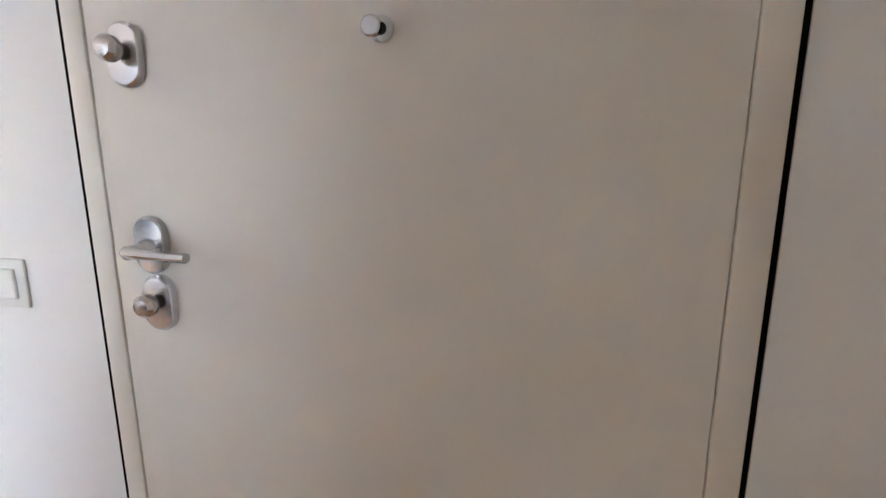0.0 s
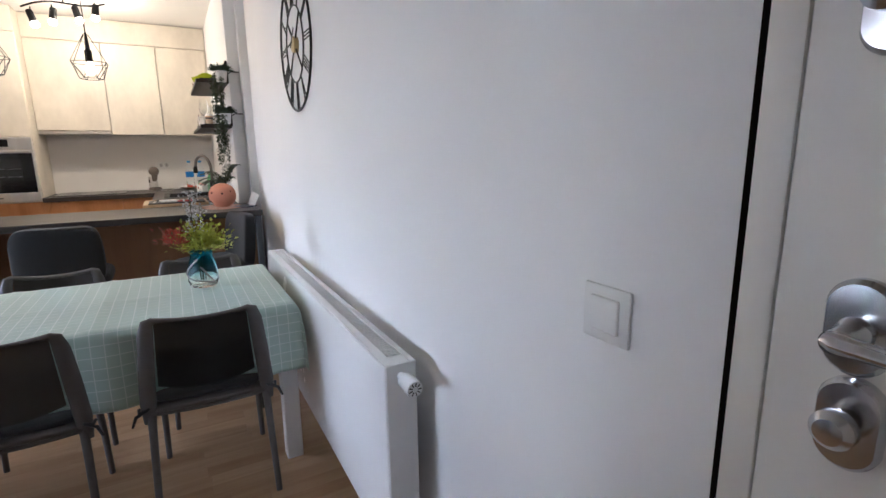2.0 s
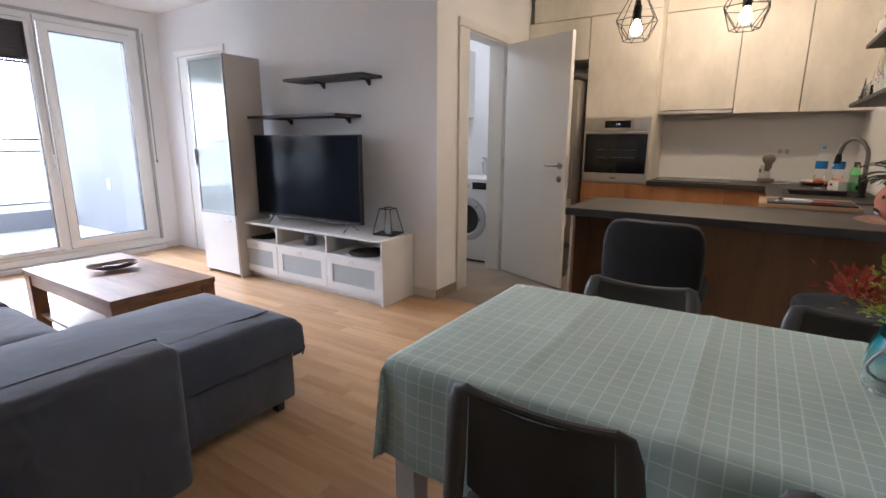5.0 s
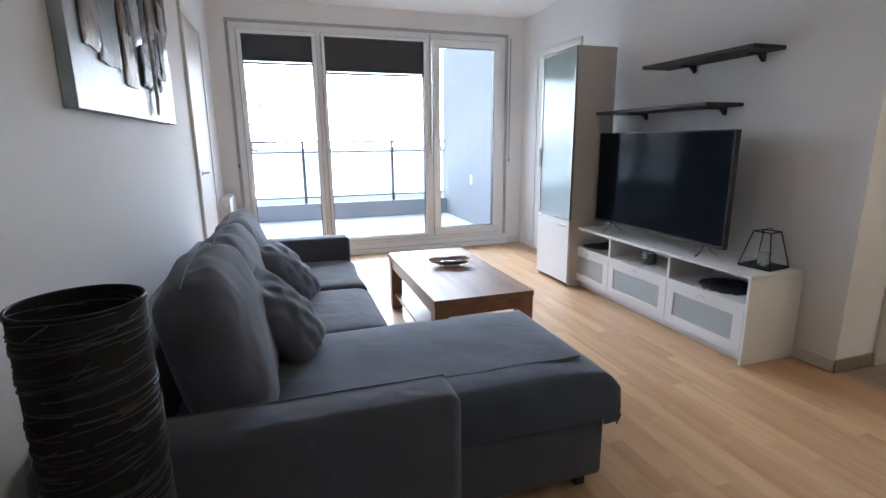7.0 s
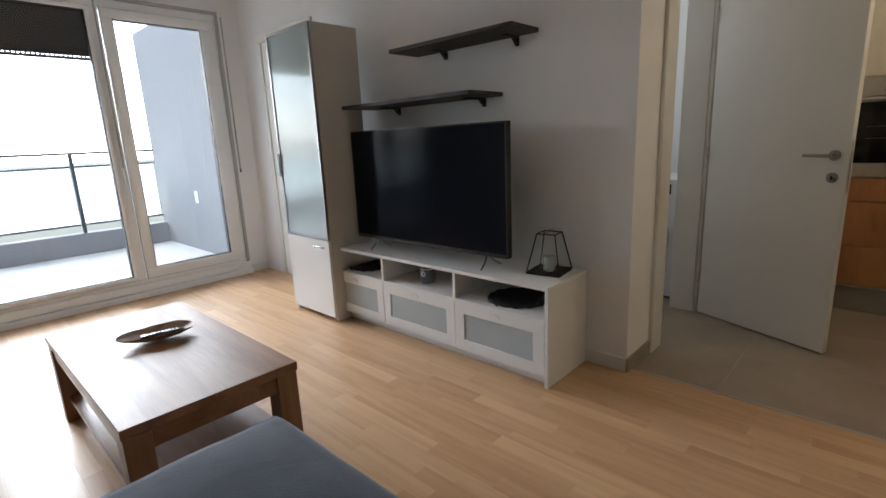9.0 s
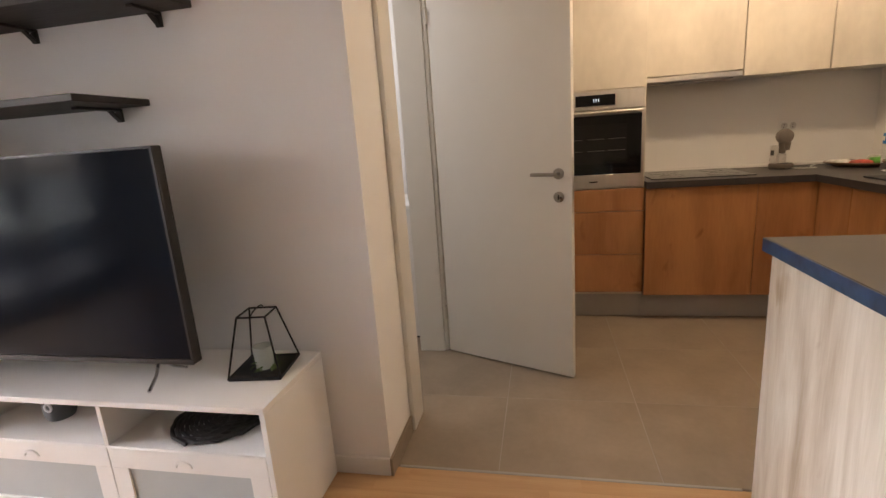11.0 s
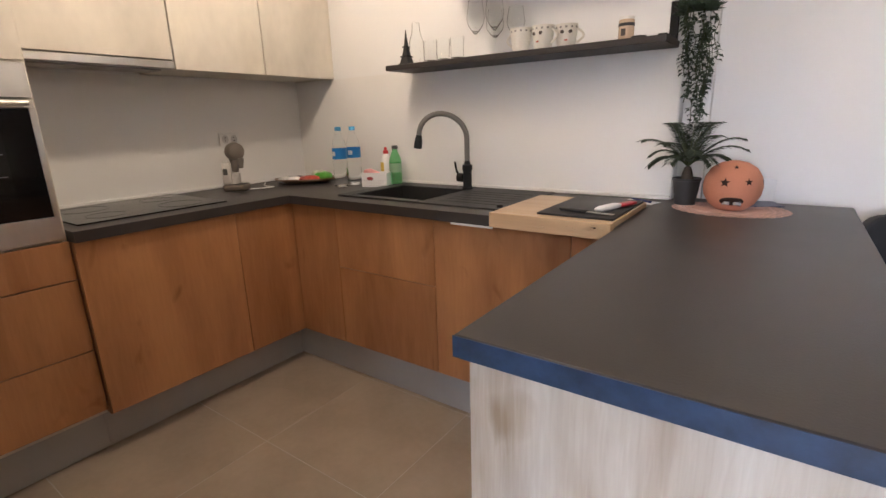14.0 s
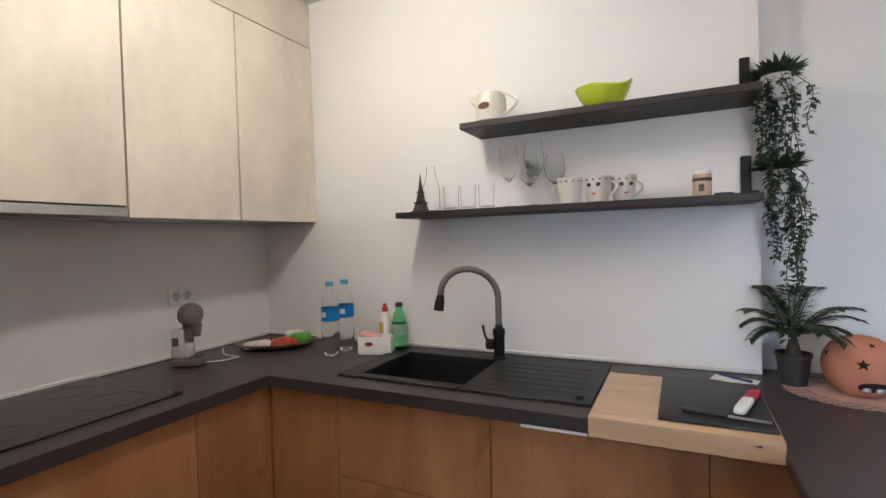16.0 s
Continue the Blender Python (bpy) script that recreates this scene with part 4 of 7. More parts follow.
for k in range(9):
    a = 2 * math.pi * k / 9
    part("slot", moved(bmbox(-0.0012, 0.0012, 0.008, 0.018, 0, 0.0012), pose(-1.4822, 0.592, 0.688, 0, 90, 0) @ pose(0, 0, 0, 0, 0, 40 * k)), GAP, vl)

TX0, TX1, TY0, TY1, TZ = -3.188, -2.383, -0.87, 0.485, 0.69
tb = thing("dining_table", "white dining table with square legs", "table")
part("tabletop", bmbox(TX0 + 0.006, TX1 - 0.006, TY0 + 0.006, TY1 - 0.006, TZ - 0.05, TZ - 0.006, 0.003), WHITE, tb)
for x in (TX0 + 0.008, TX1 - 0.073):
    for y in (TY0 + 0.008, TY1 - 0.073):
        part("leg", bmbox(x, x + 0.065, y, y + 0.065, 0, TZ - 0.05, 0.003), WHITE, tb)
for ya in (TY0 + 0.02, TY1 - 0.04):
    part("apron", bmbox(TX0 + 0.075, TX1 - 0.075, ya, ya + 0.02, TZ - 0.12, TZ - 0.05), WHITE, tb)


def tablecloth():
    """A checked cloth over the table, hanging in soft folds at the edges."""
    bm = bmesh.new()
    uvl = bm.loops.layers.uv.new("cloth")
    drop = 0.285
    cx, cy = (TX0 + TX1) / 2, (TY0 + TY1) / 2
    hx, hy = (TX1 - TX0) / 2, (TY1 - TY0) / 2
    nx, ny = 84, 116
    grid = {}
    for i in range(nx + 1):
        for j in range(ny + 1):
            u = -(hx + drop) + 2 * (hx + drop) * i / nx
            v = -(hy + drop) + 2 * (hy + drop) * j / ny
            ox, oy = max(0, abs(u) - hx), max(0, abs(v) - hy)
            sx, sy = math.copysign(1, u), math.copysign(1, v)
            # the corner cloth falls as one fold
            over = max(ox, oy) + 0.06 * min(ox, oy)
            fall = over * (0.97 if over > 0.01 else 1)
            out = 0.012 * min(1, over / 0.03) + 0.035 * over
            x = cx + sx * (min(abs(u), hx) + (out if ox > 0 else 0) + (0.04 * min(ox, oy) if ox > 0 and oy > 0 else 0))
            y = cy + sy * (min(abs(v), hy) + (out if oy > 0 else 0) + (0.04 * min(ox, oy) if ox > 0 and oy > 0 else 0))
            z = TZ - fall
            wave = min(1, over / 0.12)
            if ox > 0 and oy <= 0.02:
                x += sx * wave * (0.012 * math.sin(v * 13 + sx) + 0.007 * math.sin(v * 29))
            if oy > 0 and ox <= 0.02:
                y += sy * wave * (0.012 * math.sin(u * 15 + 2 * sy) + 0.006 * math.sin(u * 31))
            if over == 0:
                z += 0.0012 * noise.noise(Vector((u * 5, v * 5, 0))) + 0.004 * math.exp(-(v / 0.018) ** 2) + 0.0035 * math.exp(-((v - 0.36) / 0.018) ** 2) + 0.0035 * math.exp(-((v + 0.36) / 0.018) ** 2) + 0.003 * math.exp(-((u - 0.02) / 0.018) ** 2)
            grid[i, j] = (bm.verts.new((x, y, max(z, 0.30))), u, v)
    for i in range(nx):
        for j in range(ny):
            q = [grid[i, j], grid[i + 1, j], grid[i + 1, j + 1], grid[i, j + 1]]
            f = bm.faces.new([a[0] for a in q])
            for lp, a in zip(f.loops, q):
                lp[uvl].uv = (a[1] + 3, a[2] + 3)
    bmesh.ops.recalc_face_normals(bm, faces=bm.faces)
    return bm


cl = solid("tablecloth", tablecloth(), CLOTH, "sage green tablecloth with a white check, spread over the table", "tablecloth", angle=80)
sol = cl.modifiers.new("thickness", "SOLIDIFY")
sol.thickness, sol.offset = 0.0016, 1.0


def chair(m):
    c = thing("dining_chair", "black plastic dining chair with a tied seat pad", "chair", m, "chairs round the dining table")
    part("seat", moved(cushion(0.40, 0.40, 0.035, 0.25, 3, 0.0, 36, 10), pose(0.03, 0, 0.405)), CHAIRPLASTIC, c)
    part("seat_pad", moved(cushion(0.37, 0.37, 0.035, 0.3, 9, 0.004, 36, 10), pose(0.03, 0, 0.432)), PAD, c, "thin black cotton seat pad")
    # back shell: a curved panel between two broad flat posts
    bm = bmesh.new()
    rows = []
    for k in range(13):
        f = k / 12
        row = []
        for j in range(17):
            g = -1 + j / 8
            half = 0.158 - 0.012 * f
            z0 = 0.492 - 0.022 * (1 - g * g)
            z1 = 0.735 - 0.014 * (1 - g * g)
            row.append(bm.verts.new((-0.155 - 0.018 * f - 0.020 * (1 - g * g), g * half, z0 + (z1 - z0) * f)))
        rows.append(row)
    for a, b in zip(rows, rows[1:]):
        for j in range(16):
            bm.faces.new((a[j], a[j + 1], b[j + 1], b[j]))
    bmesh.ops.solidify(bm, geom=bm.faces[:], thickness=0.007)
    part("backrest", bm, CHAIRPLASTIC, c)
    for s in (-1, 1):
        part("back_post", tube([(-0.150, s * 0.196, 0.36), (-0.152, s * 0.195, 0.44), (-0.160, s * 0.184, 0.58), (-0.170, s * 0.174, 0.69), (-0.174, s * 0.165, 0.728), (-0.175, s * 0.145, 0.737)], [0.019, 0.026, 0.026, 0.024, 0.020, 0.012], 12, flat=0.55), CHAIRPLASTIC, c)
        part("leg", tube([(-0.150, s * 0.190, 0.39), (-0.185, s * 0.195, 0.2), (-0.222, s * 0.200, 0.0)], [0.014, 0.0125, 0.011], 10), CHAIRPLASTIC, c)
        part("leg", tube([(0.195, s * 0.178, 0.39), (0.203, s * 0.186, 0.2), (0.212, s * 0.190, 0.0)], [0.014, 0.0125, 0.011], 10), CHAIRPLASTIC, c)
        part("tie", joined(tube([(-0.12, s * 0.175, 0.425), (-0.17, s * 0.20, 0.418), (-0.178, s * 0.222, 0.415), (-0.15, s * 0.225, 0.417)], 0.006, 6), tube([(-0.17, s * 0.20, 0.418), (-0.185, s * 0.232, 0.408), (-0.19, s * 0.245, 0.375)], [0.005, 0.006, 0.004], 6)), PAD, c, "knotted black cotton tie")
    part("top_rail", tube([(-0.175, y, 0.737 - 0.014 * (1 - (y / 0.15) ** 2)) for y in [-0.15 + 0.025 * k for k in range(13)]], 0.009, 8), CHAIRPLASTIC, c)
    part("seat_rail", tube([(-0.155, y, 0.395 - 0.01 * (1 - (y / 0.19) ** 2)) for y in [-0.19 + 0.038 * k for k in range(11)]], 0.010, 8), CHAIRPLASTIC, c)
    return c


ch = chair(pose(-2.456, -0.428, 0, 0, 0, 180))
copy_thing(ch, pose(-2.446, 0.151, 0, 0, 0, 178))
copy_thing(ch, pose(-3.111, -0.435, 0, 0, 0, 0))
copy_thing(ch, pose(-3.111, 0.193, 0, 0, 0, 1))


def stool(m):
    c = thing("bar_stool", "black fabric bar stool with a curved padded back", "stool", m, "stools at the peninsula")
    part("seat", moved(cushion(0.40, 0.42, 0.10, 0.4, 4, 0.004), pose(0.02, 0, 0.60)), STOOLFAB, c)
    b = moved(cushion(0.075, 0.40, 0.34, 0.24, 7, 0.004), pose(-0.175, 0, 0.745, 0, -6, 0))
    for v in b.verts:
        v.co.x += 0.35 * v.co.y ** 2
    part("backrest", b, STOOLFAB, c)
    part("seat_frame", bmbox(-0.15, 0.17, -0.16, 0.16, 0.535, 0.555, 0.004), BLACK, c)
    for sx in (-1, 1):
        for sy in (-1, 1):
            part("leg", tube([(sx * 0.14 + 0.01, sy * 0.14, 0.54), (sx * 0.19 + 0.01, sy * 0.19, 0.0)], [0.013, 0.010], 10), BLACK, c)
    part("foot_ring", tube([(0.01 + 0.185 * sx, 0.185 * sy, 0.20) for sx, sy in ((-1, -1), (1, -1), (1, 1), (-1, 1))], 0.008, 8, True), BLACK, c)
    return c


st = stool(pose(-3.806, -0.465, 0, 0, 0, 180))
copy_thing(st, pose(-3.74, 0.285, 0, 0, 0, -78))


def clock():
    c = thing("wall_clock", "large black wire wall clock with roman numerals", "clock", pose(-2.893, 0.676, 1.778, 90))
    for r, w in ((0.298, 0.0055), (0.168, 0.0038)):
        part("ring", tube([(r * math.cos(2 * math.pi * k / 64), r * math.sin(2 * math.pi * k / 64), 0) for k in range(64)], w, 8, True), BLACK, c)
    marks = ["XII", "I", "II", "III", "IIII", "V", "VI", "VII", "VIII", "IX", "X", "XI"]
    for h, txt in enumerate(marks):
        a = math.pi / 2 - h * math.pi / 6
        rad_, tan_ = Vector((math.cos(a), math.sin(a), 0)), Vector((math.sin(a), -math.cos(a), 0))
        width = {"I": 0.014, "V": 0.03, "X": 0.03}
        total = sum(width[s] for s in txt)
        at = -total / 2
        bars = []
        for s in txt:
            w = width[s]
            lo, hi = 0.172, 0.294
            if s == "I":
                bars.append(tube([rad_ * lo + tan_ * (at + w / 2), rad_ * hi + tan_ * (at + w / 2)], 0.0030, 6))
            elif s == "V":
                bars.append(tube([rad_ * hi + tan_ * at, rad_ * lo + tan_ * (at + w / 2)], 0.0030, 6))
                bars.append(tube([rad_ * hi + tan_ * (at + w), rad_ * lo + tan_ * (at + w / 2)], 0.0030, 6))
            else:
                bars.append(tube([rad_ * hi + tan_ * at, rad_ * lo + tan_ * (at + w)], 0.0030, 6))
                bars.append(tube([rad_ * hi + tan_ * (at + w), rad_ * lo + tan_ * at], 0.0030, 6))
            at += w
        part("numeral", joined(*bars), BLACK, c)
    for k in range(4):
        a = math.pi / 4 + k * math.pi / 2
        part("spoke", tube([(0.03 * math.cos(a), 0.03 * math.sin(a), 0), (0.165 * math.cos(a), 0.165 * math.sin(a), 0)], 0.004, 6), BLACK, c)
    part("hub", lathe([(0, -0.012), (0.036, -0.012), (0.036, 0.010), (0.02, 0.014), (0, 0.014)], 28), mat("brass_hub", (0.42, 0.32, 0.16), 0.35, 0.9), c, "small brass hub")
    part("hour_hand", moved(bmbox(-0.006, 0.006, -0.02, 0.09, 0.016, 0.018), pose(0, 0, 0, 0, 0, -50)), BLACK, c)
    part("minute_hand", moved(bmbox(-0.004, 0.004, -0.03, 0.14, 0.020, 0.022), pose(0, 0, 0, 0, 0, 95)), BLACK, c)


clock()


# ---- living room ----
def tv_unit():
    u = thing("tv_cabinet", "long white low cabinet with frosted drawer windows", "cabinet")
    x0, x1, y0, y1, h = -4.570, -4.185, -4.195, -2.400, 0.515
    for y in (y0, y1 - 0.018):
        part("side_panel", bmbox(x0, x1 + 0.004, y, y + 0.018, 0.0, h - 0.02, 0.001), WHITE, u)
    part("top", bmbox(x0, x1 + 0.006, y0, y1, h - 0.0195, h, 0.0015), WHITE, u)
    part("shelf", bmbox(x0, x1, y0 + 0.019, y1 - 0.019, 0.335, 0.351, 0.001), WHITE, u)
    part("bottom", bmbox(x0, x1 - 0.02, y0 + 0.019, y1 - 0.019, 0.055, 0.071), WHITE, u)
    part("back", bmbox(x0, x0 + 0.006, y0 + 0.019, y1 - 0.019, 0.072, 0.334), WHITE, u)
    part("back", bmbox(x0, x0 + 0.006, y0 + 0.019, y1 - 0.019, 0.352, h - 0.02), WHITE, u)
    for y in (-3.600, -2.992):
        part("divider", bmbox(x0 + 0.007, x1, y - 0.009, y + 0.009, 0.352, h - 0.02, 0.001), WHITE, u)
    part("plinth", bmbox(x1 - 0.06, x1 - 0.045, y0 + 0.019, y1 - 0.019, 0.0, 0.054), WHITE, u)
    ys = (y0 + 0.020, -3.600, -2.992, y1 - 0.020)
    for a, b in zip(ys, ys[1:]):
        a, b = a + 0.002, b - 0.002
        z0, z1, w = 0.058, 0.347, 0.062
        d = part("drawer", joined(bmbox(x1 - 0.016, x1 + 0.002, a, b, z0, z0 + w, 0.001), bmbox(x1 - 0.016, x1 + 0.002, a, b, z1 - 0.075, z1, 0.001), bmbox(x1 - 0.016, x1 + 0.002, a, a + w, z0 + w, z1 - 0.075), bmbox(x1 - 0.016, x1 + 0.002, b - w, b, z0 + w, z1 - 0.075)), WHITE, u)
        part("pane", bmbox(x1 - 0.012, x1 - 0.004, a + w, b - w, z0 + w, z1 - 0.075), FROST, d, "frosted glass pane")
        part("pull", moved(tube([(0, 0.028 * math.cos(k * math.pi / 10), 0.020 * math.sin(k * math.pi / 10)) for k in range(11)], 0.004, 6), pose(x1 + 0.012, (a + b) / 2, z1 - 0.048)), WHITE, d, "small white cup pull")


tv_unit()
tv = thing("television", "large flat black television, switched off", "television", pose(-4.322, -3.333, 0.515, 0, 0, 0))
part("screen", bmbox(0.006, 0.009, -0.634, 0.608, 0.085, 0.762), SCREEN, tv, "dark glossy screen")
part("housing", joined(bmbox(-0.03, 0.0055, -0.643, 0.617, 0.066, 0.77, 0.003), bmbox(-0.055, -0.031, -0.42, 0.42, 0.10, 0.50, 0.008)), BLACKPLASTIC, tv)
part("bezel", joined(bmbox(0.006, 0.013, -0.643, 0.617, 0.066, 0.084, 0.001), bmbox(0.006, 0.012, -0.643, 0.617, 0.763, 0.77, 0.001), bmbox(0.006, 0.012, -0.643, -0.635, 0.085, 0.763), bmbox(0.006, 0.012, 0.609, 0.617, 0.085, 0.763)), mat("dark_bezel", (0.06, 0.06, 0.065), 0.3, 0.6), tv)
for y in (-0.46, 0.46):
    part("foot", joined(tube([(-0.02, y, 0.075), (0.03, y + 0.02, 0.03), (0.085, y + 0.035, 0.004)], 0.006, 8), tube([(-0.02, y, 0.075), (-0.05, y + 0.02, 0.03), (-0.09, y + 0.035, 0.004)], 0.006, 8)), CHROME, tv, "slim silver foot")


def vitrine():
    v = thing("display_cabinet", "tall narrow white cabinet with a frosted glass door", "cabinet")
    x0, x1, y0, y1, h = -4.458, -4.107, -4.545, -4.020, 1.952
    SIDE = mat("beige_side_foil", (0.62, 0.585, 0.53), 0.45, var=0.02, scale=3, fine=120, bump=0.02)
    for y in (y0, y1 - 0.018):
        part("side_panel", bmbox(x0, x1, y, y + 0.018, 0.0, h, 0.001), SIDE, v, "beige-white side panel")
    part("top", bmbox(x0, x1, y0 + 0.019, y1 - 0.019, h - 0.018, h), SIDE, v)
    part("back", bmbox(x0, x0 + 0.008, y0 + 0.019, y1 - 0.019, 0.02, h - 0.019), WHITE, v)
    for z in (0.04, 0.56, 0.92, 1.25, 1.58):
        part("shelf", bmbox(x0 + 0.009, x1 - 0.02, y0 + 0.019, y1 - 0.019, z, z + 0.016), WHITE, v)
    d = part("lower_door", bmbox(x1 + 0.001, x1 + 0.020, y0 + 0.001, y1 - 0.001, 0.03, 0.573, 0.0015), WHITE, v)
    part("handle", bmbox(x1 + 0.032, x1 + 0.040, y1 - 0.16, y1 - 0.04, 0.520, 0.532, 0.002), CHROME, d)
    part("handle_post", joined(bmbox(x1 + 0.020, x1 + 0.033, y1 - 0.15, y1 - 0.142, 0.522, 0.530), bmbox(x1 + 0.020, x1 + 0.033, y1 - 0.058, y1 - 0.05, 0.522, 0.530)), CHROME, d)
    g = part("glass_door", joined(bmbox(x1 + 0.001, x1 + 0.020, y0 + 0.001, y0 + 0.022, 0.577, h - 0.002, 0.001), bmbox(x1 + 0.001, x1 + 0.020, y1 - 0.022, y1 - 0.001, 0.577, h - 0.002, 0.001), bmbox(x1 + 0.001, x1 + 0.020, y0 + 0.022, y1 - 0.022, 0.577, 0.598), bmbox(x1 + 0.001, x1 + 0.020, y0 + 0.022, y1 - 0.022, h - 0.023, h - 0.002)), mat("grey_aluminium", (0.42, 0.43, 0.43), 0.35, 0.7), v, "grey aluminium door frame")
    part("pane", bmbox(x1 + 0.008, x1 + 0.014, y0 + 0.022, y1 - 0.022, 0.598, h - 0.023), CABGLASS, g, "greyish reflecting glass")
    part("door_handle", bmbox(x1 + 0.021, x1 + 0.035, y0 + 0.006, y0 + 0.014, 1.0, 1.16, 0.002), CHROME, g)


vitrine()


def wall_shelf(name, x0, x1, y0, y1, z, label, material):
    s = thing(name, label, "shelf", None, "dark wall shelves over the television")
    part("board", bmbox(x0, x1, y0, y1, z - 0.011, z + 0.011, 0.002), material, s)
    ln = y1 - y0
    for y in (y0 + 0.24, y1 - 0.13):
        part("bracket", joined(bmbox(x0, x0 + 0.010, y - 0.013, y + 0.013, z - 0.058, z - 0.0115, 0.002), bmbox(x0 + 0.010, x1 - 0.12, y - 0.013, y + 0.013, z - 0.021, z - 0.0115, 0.002), moved(bmbox(-0.004, 0.004, -0.008, 0.008, -0.024, 0.024), pose(x0 + 0.026, y, z - 0.036, 0, 48, 0))), SHELF, s, "small dark bracket")


wall_shelf("wall_shelf", -4.583, -4.340, -3.576, -2.697, 1.729, "dark brown wooden wall shelf, empty", SHELFY)
wall_shelf("wall_shelf", -4.583, -4.285, -4.014, -2.925, 1.438, "dark brown wooden wall shelf, empty, above the television", SHELFY)


def coffee_table():
    c = thing("coffee_table", "low brown oak coffee table with a lower shelf", "table")
    x0, x1, y0, y1, h = -3.137, -2.553, -4.048, -2.856, 0.417
    part("tabletop", bmbox(x0, x1, y0, y1, h - 0.035, h, 0.002), TABLEWOOD, c)
    for x in (x0 + 0.004, x1 - 0.084):
        for y in (y0 + 0.004, y1 - 0.084):
            part("leg", bmbox(x, x + 0.08, y, y + 0.08, 0.0, h - 0.0355, 0.002), TABLELEG, c)
    for y in (y0 + 0.012, y1 - 0.032):
        part("apron", bmbox(x0 + 0.085, x1 - 0.085, y, y + 0.02, h - 0.10, h - 0.036, 0.001), TABLEWOOD, c)
    for x in (x0 + 0.012, x1 - 0.032):
        part("apron", bmbox(x, x + 0.02, y0 + 0.085, y1 - 0.085, h - 0.10, h - 0.036, 0.001), TABLEWOOD, c)
    part("lower_shelf", bmbox(x0 + 0.03, x1 - 0.03, y0 + 0.085, y1 - 0.085, 0.10, 0.122, 0.002), TABLEWOOD, c)


coffee_table()


def sofa():
    s = thing("corner_sofa", "dark grey fabric corner sofa with a chaise", "sofa", pose(-0.031, -0.035, 0))
    part("base", joined(bmbox(-2.18, -1.27, -3.92, -1.79, 0.06, 0.30, 0.02, 2), bmbox(-2.83, -2.18, -2.48, -1.79, 0.06, 0.30, 0.02, 2)), SOFA, s)
    part("arm", joined(bmbox(-2.235, -1.26, -1.775, -1.605, 0.05, 0.575, 0.035, 4)), SOFA, s)
    part("piping", tube([(-2.236, -1.740, 0.07), (-2.237, -1.745, 0.53), (-2.22, -1.742, 0.5745), (-1.30, -1.742, 0.5755)], 0.0028, 6), SOFA, s)
    part("arm", bmbox(-2.235, -1.26, -4.10, -3.93, 0.05, 0.575, 0.035, 4), SOFA, s)
    part("back_frame", bmbox(-1.40, -1.245, -3.93, -1.79, 0.06, 0.62, 0.03, 3), SOFA, s)
    part("chaise_cushion", moved(cushion(1.41, 0.70, 0.17, 0.16, 2, 0.006, 64, 20, 4), pose(-2.150, -2.14, 0.365)), SOFA, s)
    for k, y in enumerate((-2.86, -3.57)):
        part("seat_cushion", moved(cushion(0.80, 0.70, 0.16, 0.18, 11 + k, 0.012, 56, 20, 5), pose(-1.845, y, 0.355)), SOFA, s)
    for k, (y, w, x, z) in enumerate(((-2.12, 0.70, -1.615, 0.645), (-2.82, 0.74, -1.60, 0.592), (-3.53, 0.72, -1.585, 0.572))):
        part("back_cushion", moved(cushion(0.23, w, 0.53, 0.50, 31 + k, 0.024, 72, 40, 5), pose(x, y, z, 0, 15, 0)), SOFA, s)
        part("seam", moved(tube([(0.0, -w / 2 * 0.84 + w * 0.84 * q / 10, 0.268 - 0.030 * (abs(q - 5) / 5) ** 3) for q in range(11)], 0.004, 6), pose(x, y, z, 0, 15, 0)), SOFA, s)
    for x, y in ((-2.77, -1.85), (-2.77, -2.42), (-2.12, -3.86), (-1.33, -1.85), (-1.33, -3.86)):
        part("foot", bmbox(x - 0.02, x + 0.02, y - 0.02, y + 0.02, 0.0, 0.062, 0.003), BLACKPLASTIC, s)


sofa()


